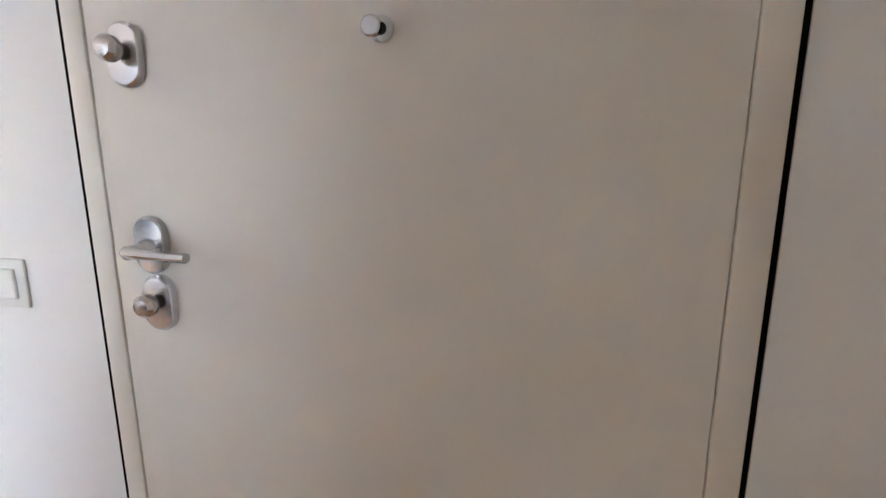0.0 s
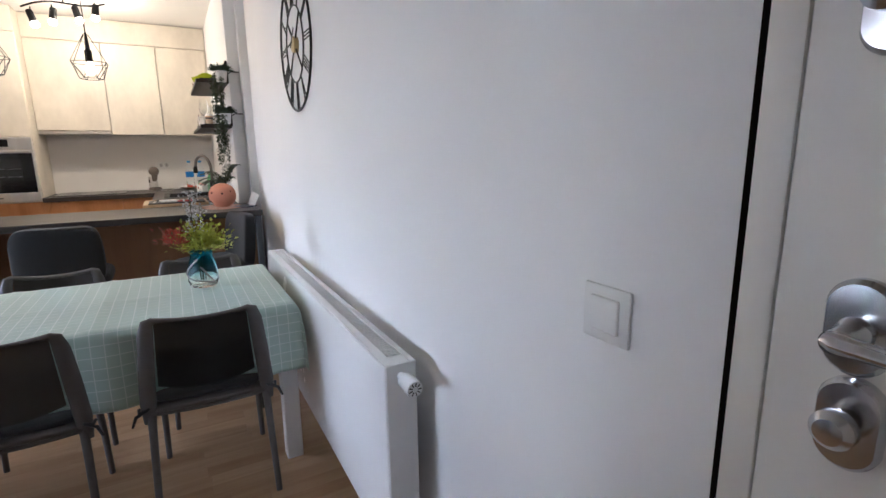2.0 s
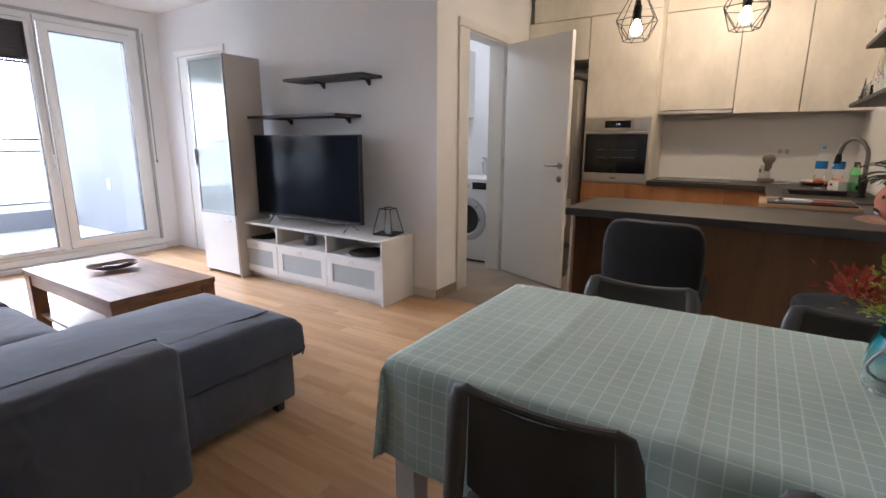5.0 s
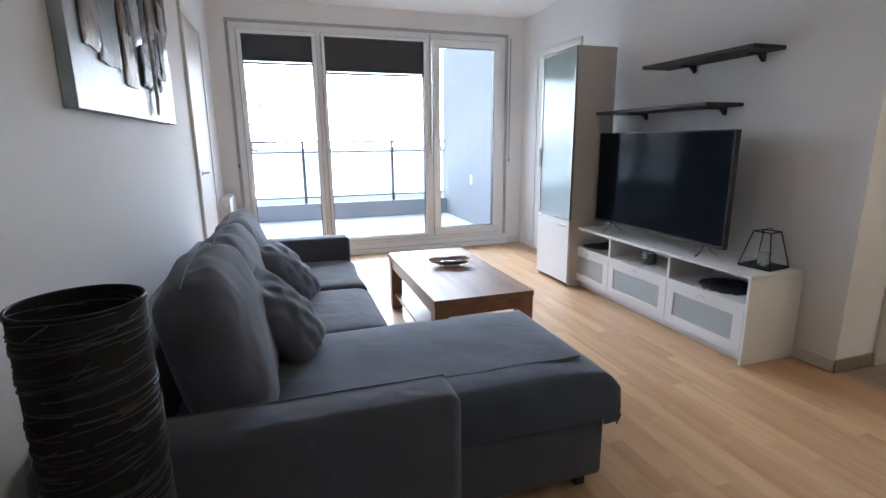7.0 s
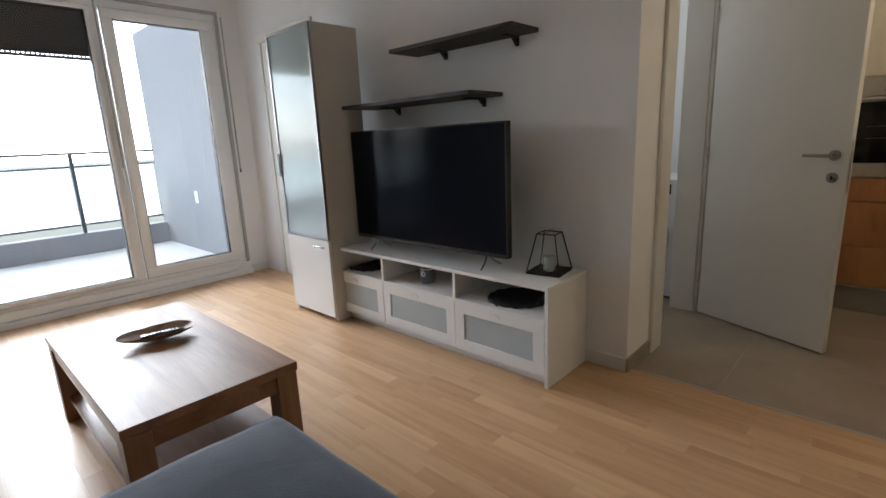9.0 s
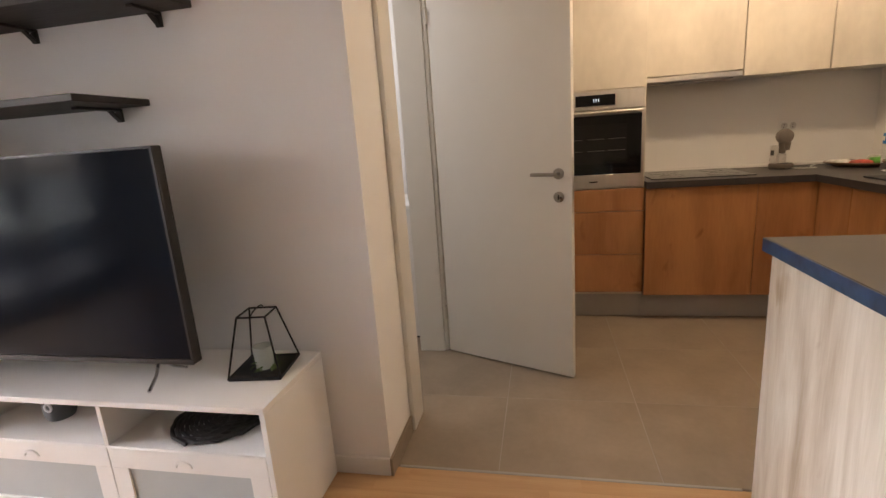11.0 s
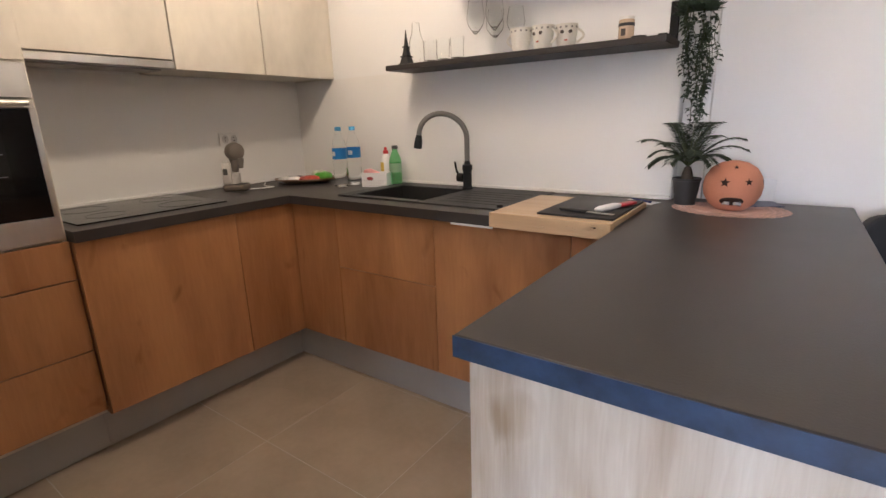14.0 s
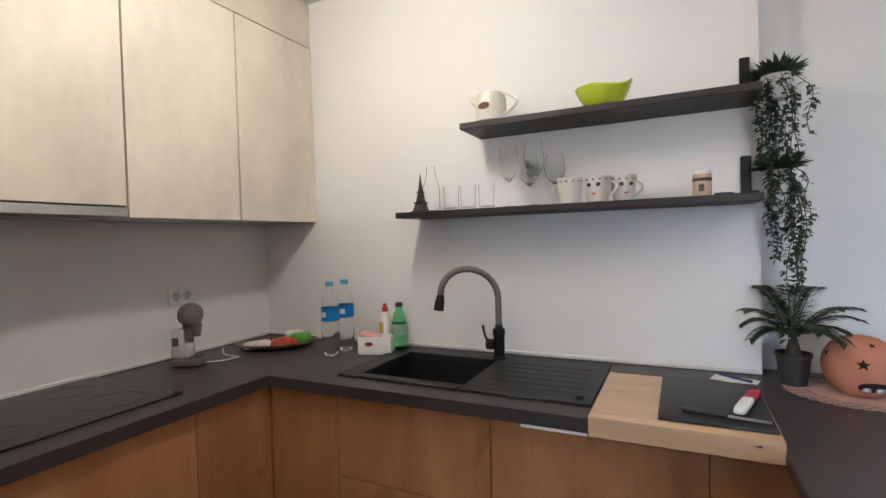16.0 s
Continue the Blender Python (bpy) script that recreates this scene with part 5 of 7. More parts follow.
def throw():
    """A fleece throw over the chaise, hanging down its free end."""
    bm = bmesh.new()
    prof = [(-1.74, 0.452), (-2.0, 0.457), (-2.3, 0.458), (-2.58, 0.457), (-2.77, 0.452), (-2.842, 0.44), (-2.867, 0.412), (-2.872, 0.37), (-2.870, 0.33), (-2.867, 0.315)]
    side = [(-1.776, 0.30), (-1.776, 0.36), (-1.780, 0.42), (-1.795, 0.447), (-1.83, 0.455)] + [(-1.90 - 0.055 * k, 0.457) for k in range(9)] + [(-2.455, 0.452), (-2.492, 0.44), (-2.503, 0.41), (-2.505, 0.37)]
    grid = []
    n = 40
    for i in range(n + 1):
        f = i / n * (len(prof) - 1)
        k = min(int(f), len(prof) - 2)
        x = prof[k][0] + (prof[k + 1][0] - prof[k][0]) * (f - k)
        dz = prof[k][1] + (prof[k + 1][1] - prof[k][1]) * (f - k) - 0.457
        row = []
        for y, z in side:
            zz = 0.457 + min(z - 0.457, dz) + 0.3 * max(z - 0.457, min(dz, 0)) + 0.005 * noise.noise(Vector((x * 7, y * 7, 0)))
            row.append(bm.verts.new((x + 0.004 * noise.noise(Vector((y * 6, z * 6, 3))), y + 0.003 * noise.noise(Vector((x * 9, z * 9, 1))), max(zz, 0.16))))
        grid.append(row)
    for a, b in zip(grid, grid[1:]):
        for j in range(len(side) - 1):
            bm.faces.new((a[j], a[j + 1], b[j + 1], b[j]))
    bmesh.ops.recalc_face_normals(bm, faces=bm.faces)
    bmesh.ops.solidify(bm, geom=bm.faces[:], thickness=-0.006)
    t = thing("throw_blanket", "blue-grey fleece throw spread over the chaise", "blanket", pose(-0.031, -0.035, 0))
    part("fleece", bm, THROW, t, angle=70)
    part("stitched_band", tube([(-1.76 - 0.095 * k, -1.93 + 0.004 * math.sin(k * 2), 0.4605) for k in range(12)], 0.004, 6), THROW, t)
    part("tassel", joined(*[tube([(-2.871 + 0.002 * k, -1.784 + 0.004 * k, 0.33), (-2.874, -1.780 + 0.004 * k, 0.30), (-2.872 - 0.001 * k, -1.778, 0.28)], 0.003, 5) for k in range(4)]), THROW, t, "dark yarn tassel")


throw()


def pillow_mesh(w, h, thick, seed):
    """Two bulging faces sewn along a square edge, with creases running to the corners."""
    bm = bmesh.new()
    n = 26
    sides = []
    for s in (-1, 1):
        grid = {}
        for i in range(n + 1):
            for j in range(n + 1):
                u, v = -1 + 2 * i / n, -1 + 2 * j / n
                edge = i in (0, n) or j in (0, n)
                if edge and s > 0:
                    grid[i, j] = sides[0][i, j]
                    continue
                t = thick * ((1 - u * u) * (1 - v * v)) ** 0.42
                crease = 0.10 * thick * noise.noise(Vector((u * 3 + seed, v * 3, s))) + 0.03 * thick * math.sin(9 * math.atan2(v, u) + seed) * min(1, (u * u + v * v))
                pull = 1 - 0.05 * (1 - abs(u * v))
                q = Vector((s * (t / 2 + (crease if not edge else 0) * min(1, t / thick * 1.5)), u * w / 2 * pull, v * h / 2 * pull - 0.015 * (1 - u * u)))
                grid[i, j] = bm.verts.new(q)
        sides.append(grid)
        for i in range(n):
            for j in range(n):
                bm.faces.new((grid[i, j], grid[i + 1, j], grid[i + 1, j + 1], grid[i, j + 1]))
    bmesh.ops.recalc_face_normals(bm, faces=bm.faces)
    return bm


def pillow(m, seed):
    t = thing("throw_pillow", "grey square throw pillow leaning on the sofa back", "pillow", m, "pillows on the sofa")
    part("cover", pillow_mesh(0.44, 0.41, 0.165, seed), SOFA, t, angle=70)


pillow(pose(-1.800, -2.47, 0.572, 0, 42, -12), 51)
pillow(pose(-1.815, -3.16, 0.565, 3, 42, -16), 52)

# ---- lamps that hang from the ceiling ----
BULB = mat("warm_bulb", (0.9, 0.8, 0.6), 0.3, var=0.0, bump=0.0, glow=((1.0, 0.72, 0.42), BULBGLOW))


def pendant(y):
    c = thing("pendant_lamp", "black wire cage pendant lamp with a glowing bulb", "lamp", pose(-4.28, y, 1.75), "pendant lamps over the peninsula")
    part("canopy", moved(lathe([(0, 0), (0.045, 0), (0.045, 0.022), (0.012, 0.03), (0, 0.03)], 24), pose(0, 0, CZ - 1.75, 180)), BLACK, c)
    part("cord", tube([(0, 0, 0.27), (0.001, 0, 0.5), (0, 0, CZ - 1.775)], 0.003, 6), BLACK, c)
    part("socket", lathe([(0, 0.10), (0.019, 0.10), (0.020, 0.165), (0.012, 0.175), (0.012, 0.20), (0.006, 0.27), (0, 0.27)], 16), BLACK, c)
    up = (0, 0, 0.268)
    wide = [(0.105 * math.cos(k * math.pi / 3), 0.105 * math.sin(k * math.pi / 3), 0.095) for k in range(6)]
    low = [(0.062 * math.cos(k * math.pi / 3 + math.pi / 6), 0.062 * math.sin(k * math.pi / 3 + math.pi / 6), 0.0) for k in range(6)]
    cage = []
    for k in range(6):
        cage += [tube([(0.012 * math.cos(k * math.pi / 3), 0.012 * math.sin(k * math.pi / 3), 0.262), wide[k]], 0.0021, 5), tube([wide[k], wide[(k + 1) % 6]], 0.0021, 5), tube([wide[k], low[k]], 0.0021, 5), tube([wide[(k + 1) % 6], low[k]], 0.0021, 5), tube([low[k], low[(k + 1) % 6]], 0.0021, 5)]
    part("cage", joined(*cage), BLACK, c, "black geometric wire cage")
    b = part("bulb", lathe([(0, 0.022), (0.018, 0.026), (0.029, 0.046), (0.026, 0.066), (0.014, 0.092), (0.013, 0.10), (0, 0.10)], 20), BULB, c, "glowing warm bulb")
    b.visible_shadow = False
    return c


pendant(-0.747)
pendant(-0.265)
sl = thing("ceiling_spotlight", "black curved ceiling light with four spots, lit", "lamp", pose(-0.031, -0.035, 0))
part("canopy", moved(lathe([(0, 0), (0.055, 0), (0.055, 0.022), (0.045, 0.028), (0, 0.028)], 28), pose(-5.62, -0.48, CZ - 0.0005, 180)), BLACK, sl)
curve_pts = [(-5.62 + 0.04 * math.sin(4.5 * q), -0.76 + 0.56 * q, 2.44 + 0.10 * q + 0.02 * math.sin(6 * q)) for q in [k / 14 for k in range(15)]]
part("arm", tube(curve_pts, 0.0075, 8), BLACK, sl, "curved black arm")
part("stem", tube([(-5.62, -0.48, CZ - 0.02), (-5.60, -0.48, 2.505)], 0.008, 8), BLACK, sl)
for k, (y, z) in enumerate(((-0.70, 2.37), (-0.56, 2.40), (-0.40, 2.43), (-0.27, 2.46))):
    tilt = (14, -10, 12, -8)[k]
    h = part("spot_head", moved(lathe([(0, 0.055), (0.014, 0.055), (0.024, 0.045), (0.027, -0.03), (0.025, -0.032), (0.022, -0.02), (0, -0.02)], 20), pose(-5.61, y, z, tilt, 8, 0)), BLACK, sl)
    part("spot_stem", tube([(-5.61, y, z + 0.05), (-5.605, y, z + 0.075)], 0.005, 6), BLACK, sl)
    b = part("bulb", moved(lathe([(0, -0.085), (0.024, -0.075), (0.030, -0.058), (0.022, -0.034), (0, -0.034)], 16), pose(-5.61, y, z, tilt, 8, 0)), BULB, h, "glowing warm bulb")
    b.visible_shadow = False

# ---- kitchen shelves ----
for nm, x0, x1, z, lab in (("wall_shelf", -5.838, -4.565, 1.4855, "dark wooden kitchen shelf holding glasses and mugs"), ("wall_shelf", -5.540, -4.565, 1.812, "dark wooden kitchen shelf holding a pitcher and a bowl")):
    s = thing(nm, lab, "shelf", None, "dark kitchen shelves")
    part("board", bmbox(x0, x1, 0.332, 0.555, z - 0.012, z + 0.012, 0.002), SHELF, s)
    part("bracket", joined(bmbox(-4.602, -4.572, 0.538, 0.555, z + 0.0125, z + 0.15, 0.002), bmbox(-4.602, -4.572, 0.36, 0.538, z + 0.0125, z + 0.020, 0.001)), BLACK, s, "black angle bracket")
Z1, Z2 = 1.4980, 1.8245
DRINK = clear("thin_clear_glass", (0.99, 1.0, 1.0), 0.0, 1.18)
CERAMIC = mat("cream_ceramic", (0.74, 0.71, 0.65), 0.3, var=0.03, scale=20, fine=150, bump=0.02)
DECOR = mat("dark_decor_print", (0.06, 0.045, 0.04), 0.5)


def tumbler(x, y, h=0.095, r=0.032):
    solid("drinking_glass", lathe([(0, 0), (r * 0.88, 0), (r, h), (r - 0.0018, h), (r * 0.86, 0.010), (0, 0.008)], 28), DRINK, "clear straight drinking glass on the shelf", "glass", pose(x, y, Z1), "drinking glasses on the shelf")


for x in (-5.613, -5.540, -5.462):
    tumbler(x, 0.40)
for x, y, h in ((-5.376, 0.42, 0.235), (-5.315, 0.485, 0.20), (-5.275, 0.41, 0.245), (-5.215, 0.49, 0.20)):
    solid("wine_glass", lathe([(0, 0), (0.034, 0), (0.033, 0.003), (0.005, 0.008), (0.0038, 0.03), (0.0038, h * 0.42), (0.014, h * 0.46), (0.034, h * 0.58), (0.040, h * 0.70), (0.030, h), (0.0288, h), (0.0386, h * 0.70), (0.033, h * 0.59), (0.012, h * 0.475), (0, h * 0.47)], 28), DRINK, "clear stemmed wine glass on the shelf", "wine glass", pose(x, y, Z1), "wine glasses on the shelf")
gv = solid("glass_carafe", lathe([(0, 0), (0.036, 0), (0.036, 0.10), (0.020, 0.15), (0.018, 0.19), (0.016, 0.19), (0.018, 0.15), (0.034, 0.10), (0.034, 0.006), (0, 0.005)], 28), DRINK, "clear tall glass carafe on the shelf", "carafe", pose(-5.721, 0.435, Z1))
tower = thing("tower_figurine", "small black souvenir tower standing on the shelf", "figurine", pose(-5.745, 0.385, Z1))
part("shaft", moved(lathe([(0, 0.004), (0.036, 0.004), (0.030, 0.018), (0.020, 0.045), (0.011, 0.085), (0.005, 0.125), (0.0015, 0.155), (0, 0.156)], 4), pose(0, 0, 0, 0, 0, 45)), mat("speckled_black", (0.02, 0.02, 0.022), 0.45, var=0.35, scale=60, fine=260), tower, "speckled black tapering shaft")
part("deck", bmbox(-0.022, 0.022, -0.022, 0.022, 0.034, 0.040), BLACK, tower)
part("deck", bmbox(-0.013, 0.013, -0.013, 0.013, 0.078, 0.083), BLACK, tower)
part("base", bmbox(-0.030, 0.030, -0.030, 0.030, 0, 0.004), BLACK, tower)


def mug(x, y, rz, label, faced):
    c = thing("mug", label, "mug", pose(x, y, Z1, 0, 0, rz), "mugs on the shelf")
    part("cup", lathe([(0, 0), (0.030, 0), (0.036, 0.012), (0.045, 0.090), (0.0425, 0.090), (0.034, 0.014), (0, 0.008)], 32), CERAMIC, c)
    part("handle", tube([(0.040 + 0.026 * math.sin(k * math.pi / 10), 0, 0.076 - 0.054 * k / 10) for k in range(11)], 0.0045, 8), CERAMIC, c)
    if faced:
        for s in (-1, 1):
            part("eye", moved(lathe([(0, 0), (0.009, 0), (0.007, 0.002), (0, 0.0022)], 14), pose(s * 0.015, -0.0385, 0.060, 90) @ Matrix.Diagonal((1, 0.8, 1, 1))), DECOR, c, "printed dark oval")
        part("mouth", bmbox(-0.006, 0.006, -0.0392, -0.0365, 0.026, 0.032, 0.001), mat("printed_red_%s" % label[:3], (0.5, 0.12, 0.08), 0.5), c, "printed red mark")
    else:
        part("print", joined(*[bmbox(-0.018 + 0.002 * k, 0.018 - 0.003 * k, -0.0405 + 0.0015 * (3 - k) * 0.4, -0.0385, 0.038 + 0.009 * k, 0.041 + 0.009 * k) for k in range(4)]), DECOR, c, "plain grey lines of print")
    part("rim_print", joined(*[moved(bmbox(-0.004, 0.004, -0.0445, -0.0425, 0.074, 0.081), pose(0, 0, 0, 0, 0, 30 * k)) for k in range(12)]), mat("grey_print_%d" % int(abs(x) * 100), (0.25, 0.24, 0.23), 0.5), c, "printed grey rim pattern")


mug(-5.14, 0.39, 175, "cream ceramic mug with grey lines of print", False)
mug(-5.045, 0.395, -12, "white ceramic mug with a printed pattern", True)
mug(-4.965, 0.44, 20, "pale ceramic mug with a printed pattern", True)
jar = thing("spice_jar", "glass jar of beige powder with a black band", "jar", pose(-4.722, 0.405, Z1) @ Matrix.Diagonal((0.8, 0.8, 0.72, 1)))
part("glass", lathe([(0, 0), (0.032, 0), (0.034, 0.004), (0.034, 0.095), (0.032, 0.10), (0, 0.10)], 24), mat("beige_filled_glass", (0.62, 0.47, 0.34), 0.15, var=0.05), jar)
part("band", lathe([(0.0345, 0.068), (0.0352, 0.068), (0.0352, 0.083), (0.0345, 0.083)], 24), BLACKPLASTIC, jar)
part("lid", lathe([(0, 0.1002), (0.033, 0.1002), (0.033, 0.114), (0, 0.116)], 24), SPLASH, jar, "pale lid")
part("label", bmbox(-0.014, 0.006, -0.0362, -0.0340, 0.022, 0.055), DECOR, jar, "small dark paper label")
for k, x in enumerate((-4.665, -4.640)):
    solid("coaster", lathe([(0, 0), (0.026, 0), (0.026, 0.006), (0, 0.006)], 20), BLACKPLASTIC, "small flat black coaster on the shelf", "coaster", pose(x, 0.36 + 0.06 * k, Z1), "coasters on the shelf")
pit = thing("pitcher", "cream enamel pitcher with a dark oval badge", "pitcher", pose(-5.440, 0.415, Z2, 0, 0, -15) @ Matrix.Diagonal((1.25, 1.2, 1.04, 1)))
part("body", lathe([(0, 0), (0.050, 0), (0.052, 0.006), (0.047, 0.085), (0.044, 0.110), (0.042, 0.110), (0.045, 0.085), (0.050, 0.010), (0, 0.008)], 32), CERAMIC, pit)
part("lip", tube([(-0.034, 0, 0.060), (-0.052, 0, 0.088), (-0.072, 0, 0.110), (-0.080, 0, 0.114)], [0.018, 0.021, 0.013, 0.006], 10, flat=0.8), CERAMIC, pit)
part("handle", tube([(0.043 + 0.050 * math.sin(k * math.pi / 10), 0, 0.108 - 0.085 * k / 10) for k in range(11)], 0.0055, 8), CERAMIC, pit)
part("badge", moved(lathe([(0, 0), (0.021, 0), (0.021, 0.002), (0, 0.002)], 20), pose(0.006, -0.0475, 0.058, 90) @ Matrix.Diagonal((1, 0.6, 1, 1))), mat("brown_badge", (0.13, 0.06, 0.04), 0.5), pit, "dark brown oval badge")
part("foot_rim", lathe([(0.050, 0.002), (0.0535, 0.002), (0.0535, 0.008), (0.050, 0.008)], 28), mat("grey_rim", (0.3, 0.29, 0.27), 0.4), pit)


def wavy_bowl():
    bm = bmesh.new()
    n = 48
    rings = []
    for f in [k / 8 for k in range(9)] + [1.0 - k / 8 for k in range(9)]:
        back = len(rings) > 8
        ring = []
        for k in range(n):
            a = 2 * math.pi * k / n
            peak = 0.018 * max(0, math.cos(a - 0.1)) ** 8 + 0.014 * max(0, math.cos(a - 0.9)) ** 8 + 0.012 * max(0, math.cos(a - 3.2)) ** 6 + 0.004 * math.cos(3 * a)
            r = (0.035 + 0.070 * f ** 0.6) * (1 + 0.04 * f * math.cos(2 * a)) - (0.003 if back else 0)
            ring.append(bm.verts.new((r * math.cos(a), r * math.sin(a), (0.004 if back else 0) + (0.055 + peak) * f ** 1.5)))
        rings.append(ring)
    for a, b in zip(rings, rings[1:]):
        for k in range(n):
            bm.faces.new((a[k], a[(k + 1) % n], b[(k + 1) % n], b[k]))
    bm.faces.new(rings[0][::-1]), bm.faces.new(rings[-1])
    bmesh.ops.recalc_face_normals(bm, faces=bm.faces)
    return bm


solid("glass_bowl", wavy_bowl(), mat("lime_glass", (0.50, 0.62, 0.02), 0.12, var=0.06, scale=8, fine=60, bump=0.0), "lime green glass bowl with a wavy rim", "bowl", pose(-5.022, 0.415, Z2, 0, 0, 0) @ Matrix.Diagonal((0.88, 0.88, 1.15, 1)))

# ---- plants at the end of the worktop ----
VINE = mat("vine_leaf", (0.045, 0.075, 0.045), 0.6, var=0.3, scale=25, fine=90, bump=0.1)
STEM = mat("plant_stem", (0.06, 0.08, 0.03), 0.7, var=0.2)


def hanging_plant(x, y, ztop, length, seed, spread):
    rg = random.Random(seed)
    c = thing("hanging_plant", "trailing green artificial plant in a small pale pot", "plant", pose(x, y, ztop), "hanging plants beside the shelves")
    part("pot", lathe([(0, -0.075), (0.034, -0.075), (0.045, 0.0), (0.042, 0.0), (0.034, -0.06), (0, -0.06)], 24), mat("pale_pot_%d" % seed, (0.62, 0.62, 0.62), 0.5, var=0.03), c, "small pale grey pot")
    part("pot_hook", tube([(0, 0.04, -0.02), (0, 0.07, 0.0), (0, 0.125, 0.0)], 0.004, 6), BLACK, c)
    stems, leaves = [], bmesh.new()
    for s in range(13):
        a = rg.uniform(0, 2 * math.pi)
        ln = length * (rg.uniform(0.35, 1.0) if s else 1.0)
        r0 = 0.045
        sx, sy = rg.uniform(-0.4, 0.9) * spread, -abs(rg.uniform(0.1, 0.8)) * spread
        pts = []
        for k in range(14):
            f = k / 13
            pts.append(Vector((r0 * math.cos(a) * min(1, f * 5) + sx * min(1, 3 * f) + 0.008 * math.sin(9 * f + s), r0 * math.sin(a) * min(1, f * 5) * 0.6 + sy * min(1, 3 * f) - 0.01, 0.03 * math.sin(min(1, f * 6) * math.pi) - ln * max(0, f - 0.08))))
        stems.append(tube(pts, 0.0014, 4))
        for k in range(int(ln / 0.0060)):
            f = rg.uniform(0.05, 1.0)
            q = pts[min(int(f * 13), 12)].lerp(pts[min(int(f * 13) + 1, 13)], f * 13 % 1)
            b = rg.uniform(0, 2 * math.pi)
            add_leaf(leaves, q, Vector((math.cos(b), math.sin(b), rg.uniform(-0.9, 0.2))).normalized(), rg.uniform(0.017, 0.028), rg.uniform(0.012, 0.018), rg)
    for _ in range(170):
        b, e = rg.uniform(0, 2 * math.pi), rg.uniform(0.1, 1.2)
        add_leaf(leaves, Vector((0.03 * math.cos(b), 0.03 * math.sin(b), 0.0)), Vector((math.cos(b) * math.cos(e), math.sin(b) * math.cos(e), math.sin(e))), rg.uniform(0.04, 0.072), 0.018, rg)
    for st_ in stems:
        part("stem", st_, STEM, c)
    part("foliage", leaves, VINE, c, "dense small green leaves", angle=20)


hanging_plant(-4.505, 0.50, 1.875, 0.42, 61, 0.05)
hanging_plant(-4.505, 0.50, 1.575, 0.40, 62, 0.06)
palm = thing("potted_palm", "small artificial palm in a black pot", "plant", pose(-4.478, 0.450, 0.9042))
part("pot", lathe([(0, 0), (0.036, 0), (0.047, 0.088), (0.050, 0.090), (0.050, 0.098), (0.045, 0.098), (0.043, 0.085), (0, 0.085)], 28), BLACKPLASTIC, palm, "black plastic nursery pot")
part("trunk", lathe([(0, 0.08), (0.024, 0.08), (0.018, 0.115), (0.011, 0.138), (0, 0.142)], 16), BARK, palm)
rg = random.Random(5)
fr_bm = bmesh.new()
stem_bm = []
for k in range(18):
    a = 2 * math.pi * k / 18 + rg.uniform(-0.15, 0.15)
    ln, lift = rg.uniform(0.145, 0.20), rg.uniform(0.5, 1.05)
    if math.sin(a) > 0.35:
        ln, lift = ln * 0.62, 1.15
    pts = [Vector((math.cos(a) * ln * f * (1 - 0.1 * f), math.sin(a) * ln * f, 0.14 + lift * 0.13 * f * 2.05 - 0.15 * f * f)) for f in [q / 9 for q in range(10)]]
    stem_bm.append(tube(pts, [0.0028 * (1 - 0.07 * q) for q in range(10)], 5))
    for q in range(2, 10):
        d = (pts[q] - pts[q - 1]).normalized()
        for sub in range(3):
            o = pts[q - 1].lerp(pts[q], sub / 3)
            for s in (-1, 1):
                side = d.cross(Vector((0, 0, 1))).normalized() * s
                add_leaf(fr_bm, o, (side + d * 0.75 + Vector((0, 0, -0.12))).normalized(), 0.058 * (1 - 0.05 * q), 0.0095, rg, 0.1)
part("fronds", fr_bm, mat("palm_leaf", (0.022, 0.040, 0.020), 0.55, var=0.25, scale=20, fine=80), palm, "narrow dark green palm leaves", angle=20)
for st_ in stem_bm:
    part("frond_stem", st_, STEM, palm)
TERRA = mat("terracotta", (0.56, 0.235, 0.14), 0.8, var=0.08, scale=7, fine=120, bump=0.2)
ball = thing("terracotta_lantern", "round terracotta lantern with star-shaped holes", "lantern", pose(-4.325, 0.412, 0.9042) @ Matrix.Scale(0.83, 4))
part("shell", lathe([(0.0, 0.0), (0.055, 0.0), (0.085, 0.024), (0.106, 0.060), (0.112, 0.098), (0.106, 0.135), (0.085, 0.172), (0.050, 0.195), (0.018, 0.203), (0.0, 0.203)], 40), TERRA, ball)


def star(az, el, r):
    bm = bmesh.new()
    c = bm.verts.new((0, 0, 0.0010))
    pts = [bm.verts.new(((r if k % 2 == 0 else r * 0.42) * math.cos(k * math.pi / 5 + 0.3), (r if k % 2 == 0 else r * 0.42) * math.sin(k * math.pi / 5 + 0.3), 0)) for k in range(10)]
    for k in range(10):
        bm.faces.new((c, pts[k], pts[(k + 1) % 10]))
    d = Vector((math.cos(el) * math.cos(az), math.cos(el) * math.sin(az), math.sin(el)))
    m = Matrix.Translation(Vector((0, 0, 0.098)) + d * 0.1115) @ d.to_track_quat("Z", "Y").to_matrix().to_4x4()
    return moved(bm, m)


